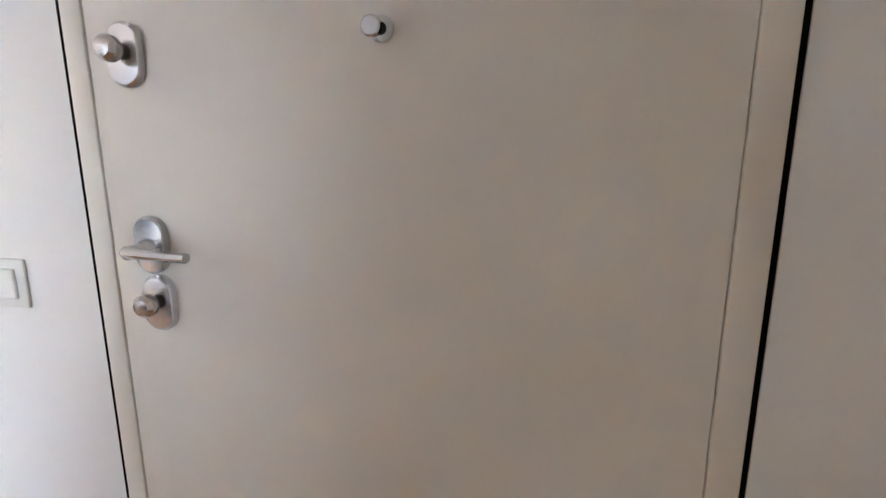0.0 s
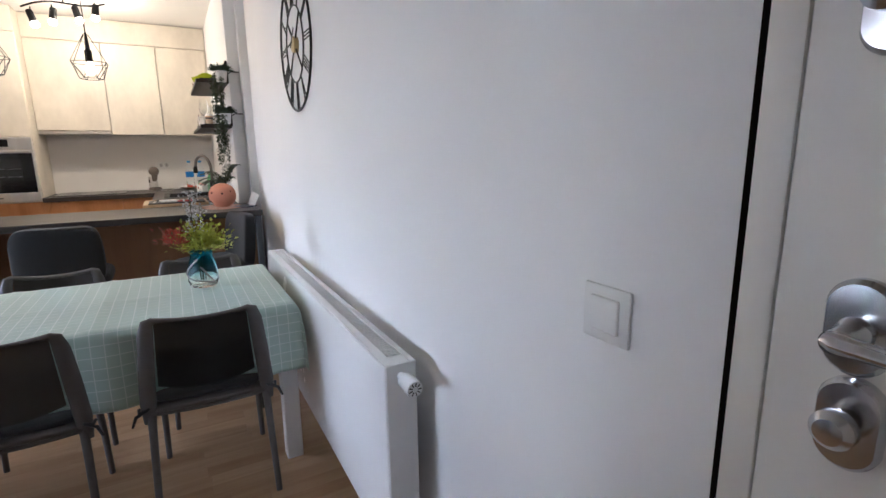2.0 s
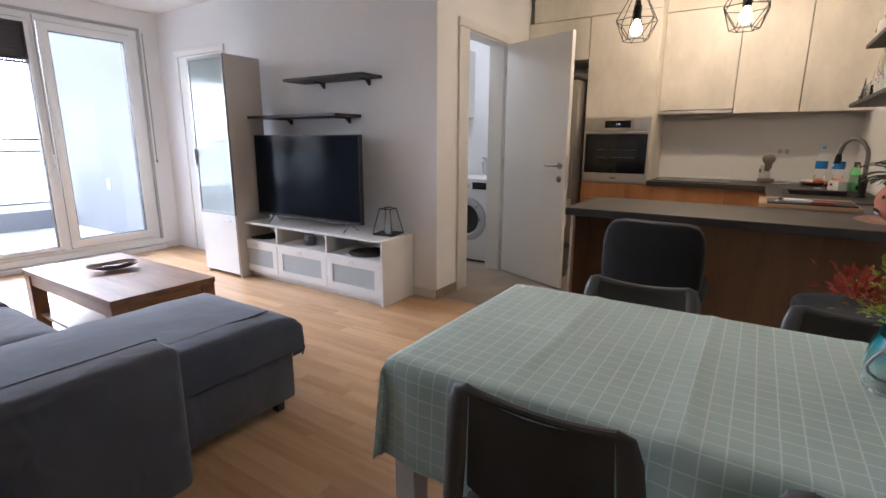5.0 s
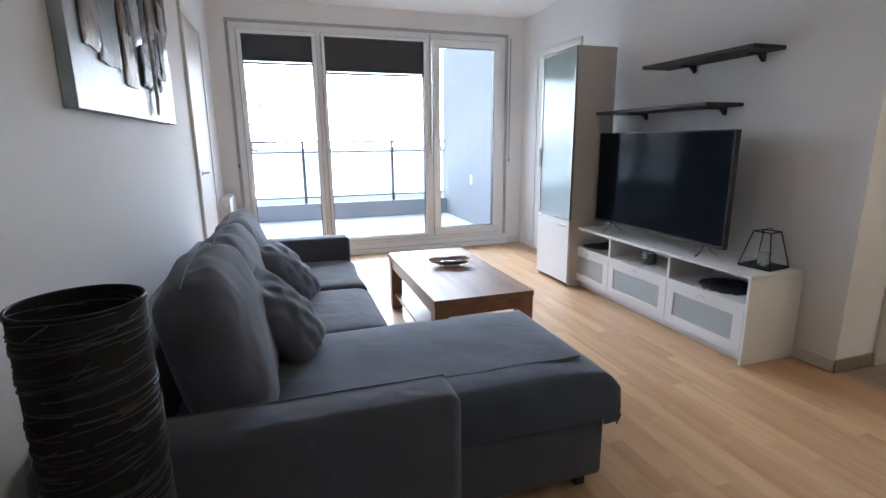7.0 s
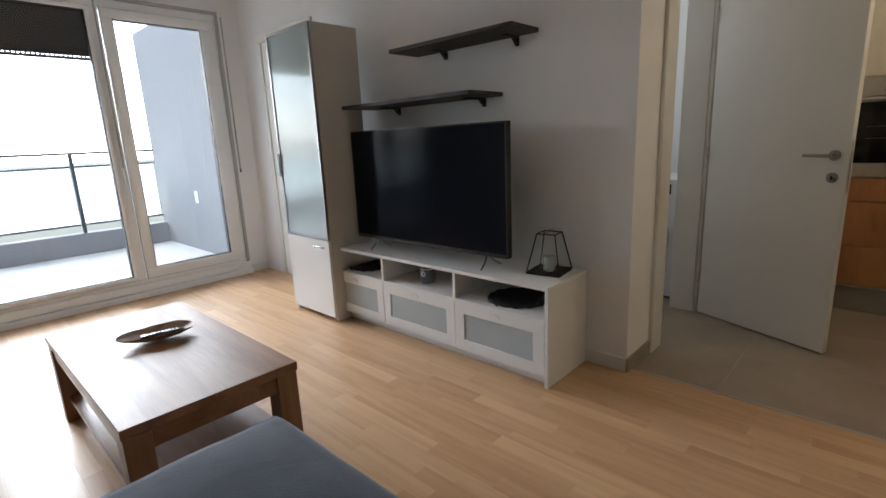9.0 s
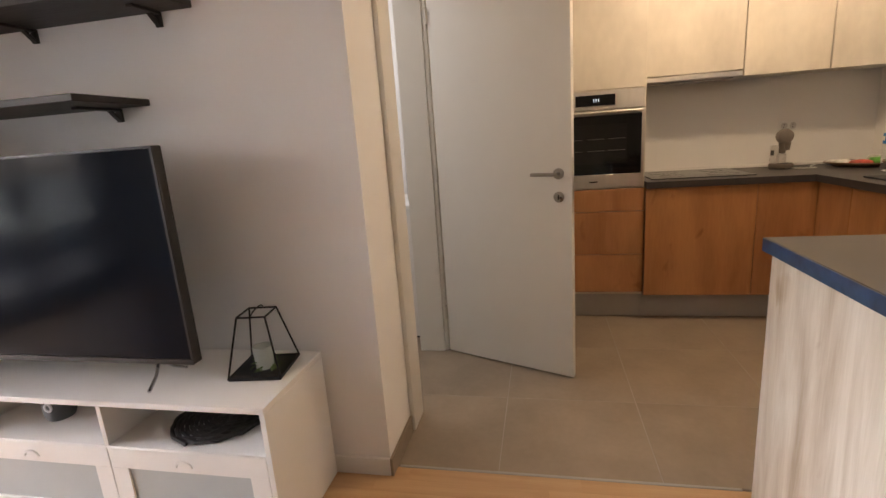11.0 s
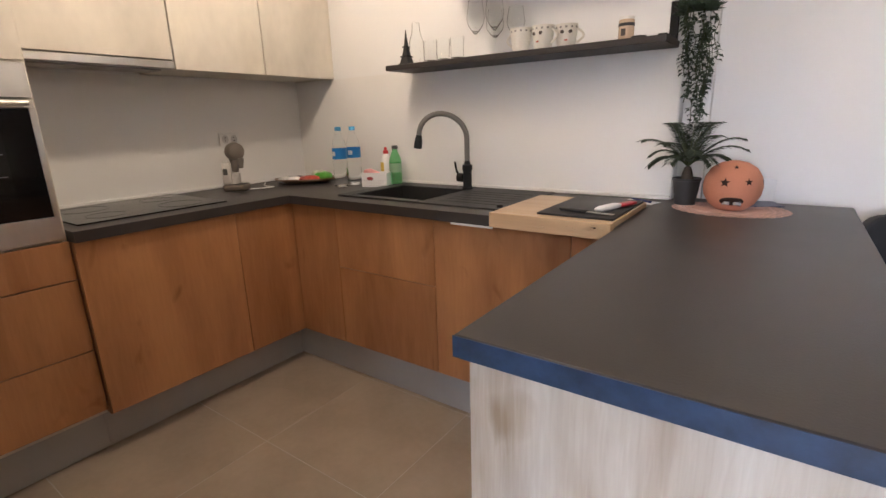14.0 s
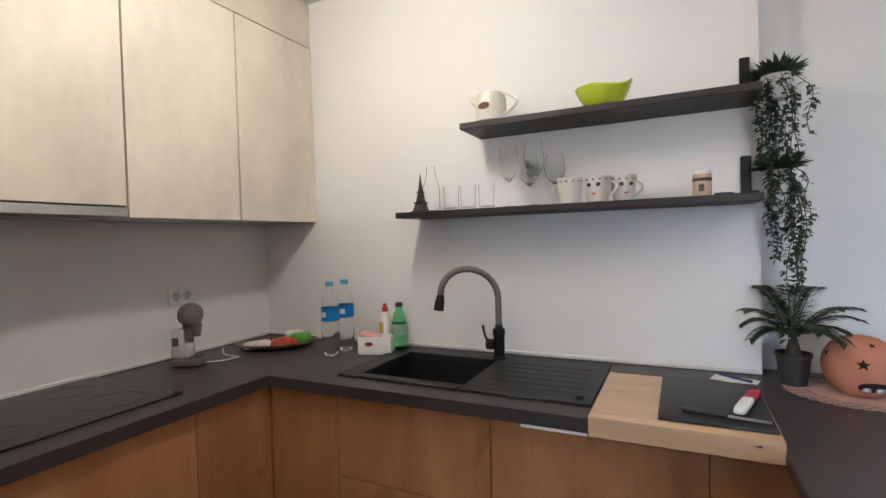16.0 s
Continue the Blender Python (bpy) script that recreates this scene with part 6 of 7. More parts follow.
HOLE = mat("dark_hollow", (0.030, 0.012, 0.008), 0.9)
for az, el, r in ((-1.75, 0.22, 0.021), (-0.95, 0.25, 0.017), (-2.9, 0.4, 0.013), (-0.1, 0.2, 0.013), (-1.4, 0.85, 0.012), (0.6, 0.35, 0.012)):
    part("star_hole", star(az, el, r), HOLE, ball, "dark star-shaped hole")
mouth = part("mouth", moved(lathe([(0, 0.002), (0.03, 0.0), (0.032, -0.004)], 28), Matrix.Translation((0.010, -0.0985, 0.045)) @ Vector((0.10, -0.88, -0.45)).to_track_quat("Z", "Y").to_matrix().to_4x4() @ Matrix.Diagonal((1.35, 0.62, 1, 1))), HOLE, ball, "wide dark opening")
for s in (-1, 1):
    part("tealight", moved(lathe([(0, 0), (0.017, 0), (0.017, 0.012), (0.015, 0.013), (0.014, 0.009), (0, 0.009)], 20), pose(0.010 + s * 0.019, -0.091, 0.028, -20)), CHROME, ball, "small silver tealight cup")
rings_ = [moved(lathe([(0, 0.0002), (0.118, 0.0), (0.120, 0.0015), (0.118, 0.003), (0, 0.0032)], 48), Matrix.Identity(4))]
for rr_, count_, size_ in ((0.128, 26, 0.0125), (0.149, 30, 0.0125), (0.171, 34, 0.0135)):
    for q in range(count_):
        a_ = 2 * math.pi * (q + 0.5 * (count_ == 30)) / count_
        rings_.append(tube([(rr_ * math.cos(a_) + size_ * math.cos(b_), rr_ * math.sin(a_) + size_ * math.sin(b_), 0.0016) for b_ in [2 * math.pi * w_ / 10 for w_ in range(10)]], 0.0024, 5, True, 0.6))
doily = moved(joined(*rings_), Matrix.Diagonal((1, 0.80, 1, 1)))
solid("doily", doily, mat("pink_brown_felt", (0.55, 0.36, 0.30), 0.95, var=0.15, scale=12, fine=300, bump=0.4), "brownish pink round lace mat under the lantern", "mat", pose(-4.327, 0.408, 0.9004))
lf2 = thing("leaflets", "loose paper leaflets leaning on the wall", "leaflets", pose(-4.262, 0.590, 0.9))
PAPER = mat("white_paper", (0.75, 0.76, 0.78), 0.7, var=0.03, scale=9, fine=200)
part("leaflet", moved(bmbox(-0.06, 0.06, -0.001, 0.001, 0, 0.10), pose(0, 0, 0.004, -24, 10, 15)), PAPER, lf2)
part("leaflet", moved(bmbox(-0.07, 0.07, -0.05, 0.05, 0, 0.006), pose(0.01, -0.04, 0.001, 4, 0, 30)), mat("blue_cover", (0.02, 0.03, 0.08), 0.3), lf2, "dark blue booklet")
note = thing("note_paper", "white note paper with a blue pen on it", "paper", pose(-4.636, 0.445, 0.9005, 0, 0, -18))
part("sheet", bmbox(-0.065, 0.065, -0.035, 0.035, 0, 0.0012), PAPER, note)
part("pen", tube([(-0.05, 0.02, 0.006), (0.05, -0.01, 0.006)], [0.0035, 0.0045], 8), mat("blue_pen", (0.02, 0.03, 0.16), 0.3), note)
board = thing("cutting_board", "thick beech pastry board with a front lip on the worktop", "board", pose(-0.031, -0.005, 0))
part("slab", bmbox(-4.978, -4.556, -0.068, 0.335, 0.9005, 0.921, 0.002), BLOCKWOOD, board)
part("lip", bmbox(-4.978, -4.556, -0.102, -0.0685, 0.868, 0.921, 0.002), BLOCKWOOD, board)
for k in range(4):
    part("film_scrap", moved(bmbox(-0.02, 0.02, -0.0006, 0.0006, -0.004, 0.004, 0.0004), pose(-4.60 - 0.021 * k * k, -0.1028, 0.905 - 0.006 * k, 0, 8 * (-1) ** k, 0)), DRINK, board, "bit of clear wrapping film")
solid("chopping_board", bmbox(-4.846, -4.592, -0.070, 0.310, 0.9215, 0.9295, 0.003, 2), mat("slate_board", (0.022, 0.021, 0.023), 0.5, var=0.12, scale=6, fine=150), "thin dark grey chopping board lying on the pastry board", "board")
tubeob = thing("tube_of_cream", "white tube with a red printed end", "tube", pose(-4.640, 0.095, 0.9395, 0, 0, 74) @ Matrix.Diagonal((1.05, 0.72, 0.75, 1)))
part("body", moved(cushion(0.13, 0.042, 0.024, 0.5, 3, 0.001, 28, 10), pose(-0.03, 0, 0)), WHITE, tubeob)
part("red_end", moved(cushion(0.10, 0.046, 0.014, 0.35, 4, 0.001, 28, 10), pose(0.075, 0, -0.004)), mat("red_print", (0.45, 0.03, 0.04), 0.4, var=0.2, scale=30), tubeob, "red and white printed end")
kn = thing("knife", "small black-handled kitchen knife", "knife", pose(-4.721, -0.015, 0.9355, 0, 0, -8))
part("handle", bmbox(-0.07, 0.03, -0.008, 0.008, -0.005, 0.006, 0.003), BLACKPLASTIC, kn)
part("blade", bmbox(0.0305, 0.12, -0.009, 0.007, -0.001, 0.0005), STEEL, kn)

# ---- by the sink and hob ----
PET = clear("clear_bottle", (0.97, 0.99, 1.0), 0.02, 1.11)
for k, (x, y) in enumerate(((-6.136, 0.265), (-6.136, 0.367))):
    c = thing("water_bottle", "clear plastic water bottle with a blue label", "bottle", pose(x, y, 0.9005, 0, 0, 25 * k), "water bottles on the worktop")
    part("bottle", lathe([(0, 0.004), (0.022, 0.0), (0.037, 0.008), (0.038, 0.09), (0.034, 0.10), (0.038, 0.11), (0.038, 0.205), (0.030, 0.245), (0.016, 0.275), (0.0135, 0.295), (0, 0.295)], 28), PET, c)
    lb = part("label", lathe([(0.0384, 0.150), (0.0390, 0.150), (0.0390, 0.205), (0.0384, 0.205)], 32), mat("blue_label_%d" % k, (0.02, 0.20, 0.55), 0.35, var=0.04), c, "bright blue paper label")
    part("plain_mark", joined(*[moved(bmbox(-0.003, 0.003, -0.0402, -0.0392, 0.168, 0.190), pose(0, 0, 0, 0, 0, 12 * q - 5)) for q in (-1, 0, 1)]), WHITE, lb)
    part("cap", lathe([(0, 0.2955), (0.0165, 0.2955), (0.0165, 0.315), (0, 0.317)], 20), mat("light_blue_cap_%d" % k, (0.10, 0.40, 0.70), 0.4), c, "light blue screw cap")
gb = thing("green_bottle", "green plastic bottle with a dark cap", "bottle", pose(-5.900, 0.440, 0.9005) @ Matrix.Diagonal((1.05, 1.05, 0.96, 1)))
part("bottle", lathe([(0, 0.003), (0.026, 0.0), (0.031, 0.008), (0.031, 0.135), (0.027, 0.155), (0.014, 0.19), (0.013, 0.20), (0, 0.20)], 24), clear("green_plastic", (0.30, 0.78, 0.36), 0.05, 1.12), gb)
part("label", lathe([(0.0312, 0.075), (0.0318, 0.075), (0.0318, 0.125), (0.0312, 0.125)], 24), mat("pale_green_label", (0.30, 0.50, 0.32), 0.4, var=0.1, scale=40), gb, "pale green label")
part("cap", lathe([(0, 0.2005), (0.0155, 0.2005), (0.0155, 0.220), (0, 0.222)], 18), mat("dark_grey_cap", (0.07, 0.07, 0.07), 0.5), gb)
sb = thing("detergent_bottle", "white detergent bottle with a red cap", "bottle", pose(-5.988, 0.465, 0.9005))
part("bottle", lathe([(0, 0), (0.026, 0), (0.027, 0.01), (0.027, 0.13), (0.018, 0.155), (0.014, 0.165), (0, 0.165)], 24), WHITE, sb)
part("label", bmbox(-0.016, 0.006, -0.0285, -0.0262, 0.07, 0.12), mat("yellow_label", (0.7, 0.5, 0.08), 0.4), sb, "small yellow label")
part("cap", lathe([(0, 0.1655), (0.0145, 0.1655), (0.0145, 0.182), (0.008, 0.185), (0.008, 0.200), (0, 0.202)], 18), mat("red_cap", (0.5, 0.02, 0.02), 0.4), sb)
bk = thing("storage_basket", "white patterned metal basket holding sponges", "basket", pose(-5.975, 0.372, 0.9005, 0, 0, 18) @ Matrix.Diagonal((1.16, 1.1, 1, 1)))
part("basket", joined(bmbox(-0.06, 0.06, -0.037, -0.034, 0, 0.075, 0.001), bmbox(-0.06, 0.06, 0.034, 0.037, 0, 0.075, 0.001), bmbox(-0.063, -0.060, -0.037, 0.037, 0, 0.075, 0.001), bmbox(0.060, 0.063, -0.037, 0.037, 0, 0.075, 0.001), bmbox(-0.06, 0.06, -0.034, 0.034, 0, 0.003)), WHITE, bk)
part("badge", moved(lathe([(0, 0), (0.016, 0), (0.016, 0.0015), (0, 0.0015)], 18), pose(-0.02, -0.037, 0.045, 90) @ Matrix.Diagonal((1, 0.6, 1, 1))), mat("dark_red_badge", (0.25, 0.03, 0.03), 0.5), bk, "dark red oval badge")
part("speckle", joined(*[bmbox(-0.05 + 0.0115 * (q % 9), -0.046 + 0.0115 * (q % 9), -0.0378, -0.0371, 0.008 + 0.012 * (q // 9), 0.011 + 0.012 * (q // 9)) for q in range(27)]), mat("grey_speckle", (0.3, 0.28, 0.27), 0.5), bk, "small grey printed marks")
solid("sponge", moved(cushion(0.09, 0.06, 0.04, 0.4, 8, 0.004), pose(-6.005, 0.368, 0.963, 0, 18, 10)), mat("pink_sponge", (0.72, 0.36, 0.34), 0.9, var=0.1, scale=20, fine=200, bump=0.5), "pink sponge sticking out of the basket", "sponge")
tray = thing("oval_tray", "brown oval wooden tray with snack packets", "tray", pose(-6.486, 0.310, 0.9005, 0, 0, 38))
part("tray", moved(lathe([(0, 0), (0.10, 0), (0.15, 0.008), (0.185, 0.026), (0.182, 0.030), (0.145, 0.014), (0, 0.008)], 40), Matrix.Diagonal((1.0, 0.62, 1, 1))), mat("brown_glazed_wood", (0.16, 0.085, 0.03), 0.3, var=0.2, scale=9, fine=60), tray)
tz = pose(-6.486, 0.310, 0.9005, 0, 0, 38)
for nm, col, lab, px, py, sz, rz, lift in (("snack_packet", (0.72, 0.71, 0.70), "white crumpled snack packet on the tray", -0.085, -0.035, (0.10, 0.06, 0.030), 10, 0.024), ("snack_packet", (0.05, 0.03, 0.07), "dark purple snack packet on the tray", -0.065, 0.03, (0.11, 0.05, 0.028), -15, 0.024), ("snack_packet", (0.55, 0.07, 0.04), "red snack packet on the tray", 0.025, -0.015, (0.10, 0.055, 0.030), 25, 0.024), ("snack_packet", (0.12, 0.42, 0.05), "green crumpled snack packet on the tray", 0.095, 0.02, (0.09, 0.06, 0.045), -20, 0.032), ("snack_packet", (0.70, 0.70, 0.62), "pale snack packet leaning on the tray", 0.075, 0.045, (0.08, 0.05, 0.050), 30, 0.036)):
    solid(nm, cushion(*[1.25 * q_ for q_ in sz], 0.55, int(px * 900), 0.006, 30, 12, 20), mat("packet_foil_%d" % int((px + 1) * 1000), col, 0.3, var=0.25, scale=30, fine=90, bump=0.2), lab, "packet", tz @ pose(px, py, lift, 0, 0, rz), "snack packets on the tray")
cm = thing("coffee_machine", "small grey and white capsule coffee machine with a round head", "coffee machine", pose(-6.591, -0.070, 0.9005, 0, 0, 28))
GREYP = mat("taupe_plastic", (0.17, 0.145, 0.12), 0.4, var=0.05)
part("base", bmbox(-0.058, 0.062, -0.042, 0.042, 0, 0.034, 0.010, 3), GREYP, cm, "taupe base with drip tray")
part("drip_grid", bmbox(0.004, 0.056, -0.034, 0.034, 0.0342, 0.037, 0.001), BLACKPLASTIC, cm)
part("body", joined(bmbox(-0.056, -0.006, -0.036, 0.036, 0.0345, 0.150, 0.009, 3), bmbox(-0.006, 0.014, -0.030, 0.030, 0.0345, 0.092, 0.006, 2)), mat("pale_grey_plastic", (0.62, 0.60, 0.57), 0.28, var=0.05), cm, "pale grey glossy body")
part("tank_mark", bmbox(-0.046, -0.022, -0.0375, -0.0355, 0.085, 0.118, 0.0005), mat("dark_tank", (0.1, 0.1, 0.095), 0.2), cm)
part("neck", tube([(0.000, 0, 0.100), (0.004, 0, 0.135), (0.008, 0, 0.170)], [0.020, 0.022, 0.028], 14), GREYP, cm, "taupe neck")
part("head", moved(lathe([(0, -0.032), (0.030, -0.032), (0.044, -0.022), (0.050, 0.0), (0.044, 0.022), (0.030, 0.032), (0, 0.032)], 32), pose(0.012, 0, 0.205, 90, 0, 62)), GREYP, cm, "round taupe head")
part("spout", moved(lathe([(0, 0), (0.013, 0), (0.020, 0.05), (0, 0.05)], 16), pose(0.036, 0, 0.118)), GREYP, cm)
part("cable", tube([(0.05, 0.02, 0.004), (0.12, 0.04, 0.004), (0.16, 0.10, 0.004), (0.10, 0.13, 0.004), (0.06, 0.18, 0.004), (0.02, 0.28, 0.004)], 0.003, 6), WHITE, cm, "thin white power cable")
so = thing("double_socket", "white double power socket on the backsplash", "socket", pose(WX + 0.008, 0.035, 1.165, 0, 90, 0) @ Matrix.Diagonal((0.9, 0.78, 0.9, 1)))
part("frame", bmbox(-0.040, 0.040, -0.075, 0.075, 0, 0.012, 0.002, 1), WHITE, so)
# The white wells are coloured grey for the shade inside their recess.
SHADE = mat("socket_well_shade", (0.60, 0.60, 0.60), 0.4)
for y in (-0.034, 0.034):
    w = part("well", moved(lathe([(0.0, 0.0122), (0.021, 0.0122), (0.0235, 0.0145), (0.025, 0.0145), (0.025, 0.012)], 24), pose(0, y, 0)), SHADE, so, "round white socket well, coloured grey for its shade")
    part("pin_hole", joined(*[moved(lathe([(0, 0.0128), (0.004, 0.0128), (0, 0.0134)], 8), pose(dx, y, 0)) for dx in (-0.009, 0.009)]), GAP, w)
bin_ = thing("waste_bin", "small dark grey plastic waste bin on the tiles", "bin", pose(-5.831, -1.635, 0.0))
part("bucket", lathe([(0, 0), (0.085, 0), (0.105, 0.30), (0.100, 0.30), (0.082, 0.01), (0, 0.01)], 28), mat("grey_bin_plastic", (0.12, 0.115, 0.11), 0.5, var=0.05), bin_)
part("rim", lathe([(0.104, 0.285), (0.110, 0.287), (0.110, 0.303), (0.100, 0.303)], 28), BLACKPLASTIC, bin_)

# ---- laundry ----
wm = thing("washing_machine", "white front-loading washing machine", "washing machine", pose(-5.841, -2.665, 0.0, 0, 0, 0))
part("body", bmbox(-0.56, 0, -0.298, 0.298, 0.02, 0.85, 0.008, 2), WHITE, wm)
part("top", bmbox(-0.565, 0.008, -0.300, 0.300, 0.8505, 0.868, 0.005), WHITE, wm)
part("control_panel", bmbox(0.0005, 0.012, -0.297, 0.297, 0.745, 0.848, 0.004), WHITE, wm)
part("display", bmbox(0.0125, 0.0145, 0.095, 0.255, 0.765, 0.835, 0.001), BLACKGLASS, wm, "black display")
part("dial", moved(lathe([(0, 0), (0.03, 0), (0.027, 0.02), (0, 0.022)], 20), pose(0.0122, 0.03, 0.797, 0, 90, 0)), CHROME, wm)
dr = part("door", moved(lathe([(0.12, 0.0), (0.228, 0.0), (0.218, 0.035), (0.172, 0.045), (0.150, 0.030)], 40), pose(0.0005, 0.03, 0.45, 0, 90, 0)), mat("silver_ring", (0.5, 0.5, 0.52), 0.3, 0.5), wm, "silver-grey round door")
part("door_glass", moved(lathe([(0, 0.02), (0.06, 0.025), (0.13, 0.03), (0.15, 0.028)], 32), pose(0.0005, 0.03, 0.45, 0, 90, 0)), BLACKGLASS, dr)
part("kick_plate", bmbox(-0.5, -0.03, -0.28, 0.28, 0.0, 0.019), BLACKPLASTIC, wm)
wc = thing("laundry_cabinet", "white wall cabinet in the laundry", "cabinet", pose(-6.77, -3.15, 1.52))
part("body", bmbox(-0.02, 0.28, -0.25, 0.05, 0.0, 0.75, 0.003), WHITE, wc)
part("door", bmbox(0.2805, 0.297, -0.249, 0.049, 0.002, 0.748, 0.002), WHITE, wc)
tp = thing("wall_tap", "small chrome washing machine tap with a grey hose", "tap", pose(-6.79, -2.93, 1.03))
part("tap", joined(tube([(0, 0, 0), (0.06, 0, 0), (0.075, 0, -0.03)], 0.010, 10), moved(lathe([(0, 0), (0.025, 0), (0.025, 0.012), (0, 0.014)], 14), pose(0.05, 0, 0.012))), CHROME, tp)
part("hose", tube([(0.075, 0, -0.03), (0.08, 0.01, -0.12), (0.09, 0.03, -0.17)], 0.010, 8), PLINTH, tp)
solid("wall_hook", joined(bmbox(-6.79, -6.78, -2.86, -2.80, 1.39, 1.42, 0.003), tube([(-6.78, -2.83, 1.40), (-6.75, -2.83, 1.395), (-6.74, -2.83, 1.41)], 0.006, 8)), BLACK, "small black wall hook in the laundry", "hook")
cb = solid("laundry_cable", tube([(-5.5 - 0.28, -2.345, 2.2), (-5.77, -2.347, 1.85), (-5.785, -2.345, 1.5), (-5.76, -2.35, 1.2), (-5.79, -2.36, 0.90)], 0.004, 6), PLINTH, "thin grey cable hanging down the laundry wall", "cable")

# ---- on the dining table ----
vase = thing("flower_vase", "turquoise glass jar vase with artificial flowers", "vase", pose(-2.852, 0.184, TZ + 0.004))
VG = bpy.data.materials.new("blue_to_clear_glass")
VG.use_nodes = True
vn, vlk = VG.node_tree.nodes, VG.node_tree.links
vp = vn["Principled BSDF"]
vc, vs_, vr, vm = vn.new("ShaderNodeTexCoord"), vn.new("ShaderNodeSeparateXYZ"), vn.new("ShaderNodeMapRange"), vn.new("ShaderNodeMix")
vm.data_type = "RGBA"
vm.inputs[6].default_value, vm.inputs[7].default_value = (0.93, 0.97, 0.98, 1), (0.06, 0.55, 0.70, 1)
vr.inputs["From Min"].default_value, vr.inputs["From Max"].default_value = 0.03, 0.12
vlk.new(vc.outputs["Object"], vs_.inputs[0]), vlk.new(vs_.outputs[2], vr.inputs["Value"]), vlk.new(vr.outputs["Result"], vm.inputs[0]), vlk.new(vm.outputs[2], vp.inputs["Base Color"])
vp.inputs["Transmission Weight"].default_value, vp.inputs["Roughness"].default_value, vp.inputs["IOR"].default_value = 0.97, 0.03, 1.2
jv = part("jar", lathe([(0, 0.004), (0.050, 0.0), (0.059, 0.008), (0.064, 0.030), (0.062, 0.075), (0.056, 0.108), (0.047, 0.132), (0.045, 0.150), (0.049, 0.154), (0.049, 0.161), (0.044, 0.161), (0.043, 0.134), (0.058, 0.075), (0.060, 0.012), (0, 0.010)], 36), VG, vase, "glass jar fading from turquoise to clear")
part("bead_string", tube([(0.066 * math.cos(q * 0.5 - 1.1), -0.066 * math.cos(0.5 * q - 1.5), 0.14 - 0.022 * q) for q in range(6)] + [(0.05, 0.045, 0.022), (0.062, 0.025, 0.05), (0.064, -0.01, 0.10)], 0.0035, 6), mat("silver_beads", (0.45, 0.45, 0.47), 0.3, 0.8), jv, "silver bead string")
rg = random.Random(12)
for nm, col, n_, base_, top, sp, ln, wd, lab in (("leaf_sprig", (0.55, 0.57, 0.08), 900, (0.015, 0.02, 0.170), 0.090, 0.090, 0.019, 0.015, "bright yellow-green leaf sprigs"), ("flower_sprig", (0.50, 0.07, 0.035), 190, (0.0, -0.095, 0.195), 0.065, 0.058, 0.022, 0.011, "red flower sprig"), ("flower_spike", (0.75, 0.76, 0.80), 200, (-0.02, -0.01, 0.255), 0.165, 0.046, 0.013, 0.011, "grey-white small flower spike")):
    bm = bmesh.new()
    for _ in range(n_):
        q = Vector((rg.gauss(0, 0.45) * sp, rg.gauss(0, 0.45) * sp, abs(rg.gauss(0, 0.5)) * top if nm != "flower_spike" else rg.uniform(-0.08, 1) * top))
        add_leaf(bm, Vector(base_) + q, (q.normalized() + Vector((rg.uniform(-0.6, 0.6), rg.uniform(-0.6, 0.6), rg.uniform(-0.1, 0.7)))).normalized(), ln * rg.uniform(0.7, 1.3), wd, rg)
    part(nm, bm, mat(nm, col, 0.6, var=0.25, scale=40, fine=120, bump=0.05), vase, lab, angle=20)
for st_ in [tube([(0.01 * math.cos(k), 0.01 * math.sin(k), 0.03), (0.02 * math.cos(k), 0.02 * math.sin(k), 0.15), (0.05 * math.cos(k) - 0.01, 0.04 * math.sin(k), 0.24)], 0.0018, 5) for k in range(7)] + [tube([(0, -0.01, 0.1), (0, -0.02, 0.25), (0, -0.02, 0.41)], 0.0016, 5)]:
    part("flower_stem", st_, STEM, vase)

# ---- living room things ----
def leaf_dish():
    """A shallow leaf-shaped dish with a drawn-out tip and a notched, uneven rim."""
    bm = bmesh.new()
    n, rings = 56, []
    for f, back in [(k / 7, False) for k in range(8)] + [(1 - k / 7, True) for k in range(8)]:
        ring = []
        for k in range(n):
            a = 2 * math.pi * k / n
            out = 1 + 0.24 * max(0, math.cos(a - 0.5)) ** 10 - 0.10 * max(0, math.cos(a - 1.35)) ** 16 + 0.015 * math.cos(9 * a)
            rr = (0.02 + 0.98 * f) * out * (0.985 if back else 1)
            z = 0.003 * back + 0.034 * f ** 2.4 + 0.004 * f * math.cos(3 * a + 0.6) + 0.006 * f * max(0, math.cos(a - 0.5)) ** 6
            ring.append(bm.verts.new((0.138 * rr * math.cos(a), 0.088 * rr * math.sin(a), z)))
        rings.append(ring)
    for a, b in zip(rings, rings[1:]):
        for k in range(n):
            bm.faces.new((a[k], a[(k + 1) % n], b[(k + 1) % n], b[k]))
    bm.faces.new(rings[0][::-1]), bm.faces.new(rings[-1])
    bmesh.ops.recalc_face_normals(bm, faces=bm.faces)
    return bm


solid("leaf_dish", leaf_dish(), mat("woven_brown_leaf", (0.27, 0.155, 0.085), 0.5, var=0.3, scale=18, fine=130, bump=0.5), "brown leaf-shaped dish on the coffee table", "dish", pose(-2.881, -3.545, 0.4215, 0, 0, -16), angle=60)
rc = thing("remote_control", "small black remote control lying in the dish", "remote", pose(-2.892, -3.535, 0.4335, 0, 0, -10))
part("case", bmbox(-0.082, 0.082, -0.021, 0.021, 0, 0.017, 0.004, 2), BLACKGLASS, rc)
for k in range(9):
    part("button", bmbox(-0.06 + 0.014 * k, -0.052 + 0.014 * k, -0.010, 0.010, 0.0172, 0.0185, 0.0005), PLINTH, rc)
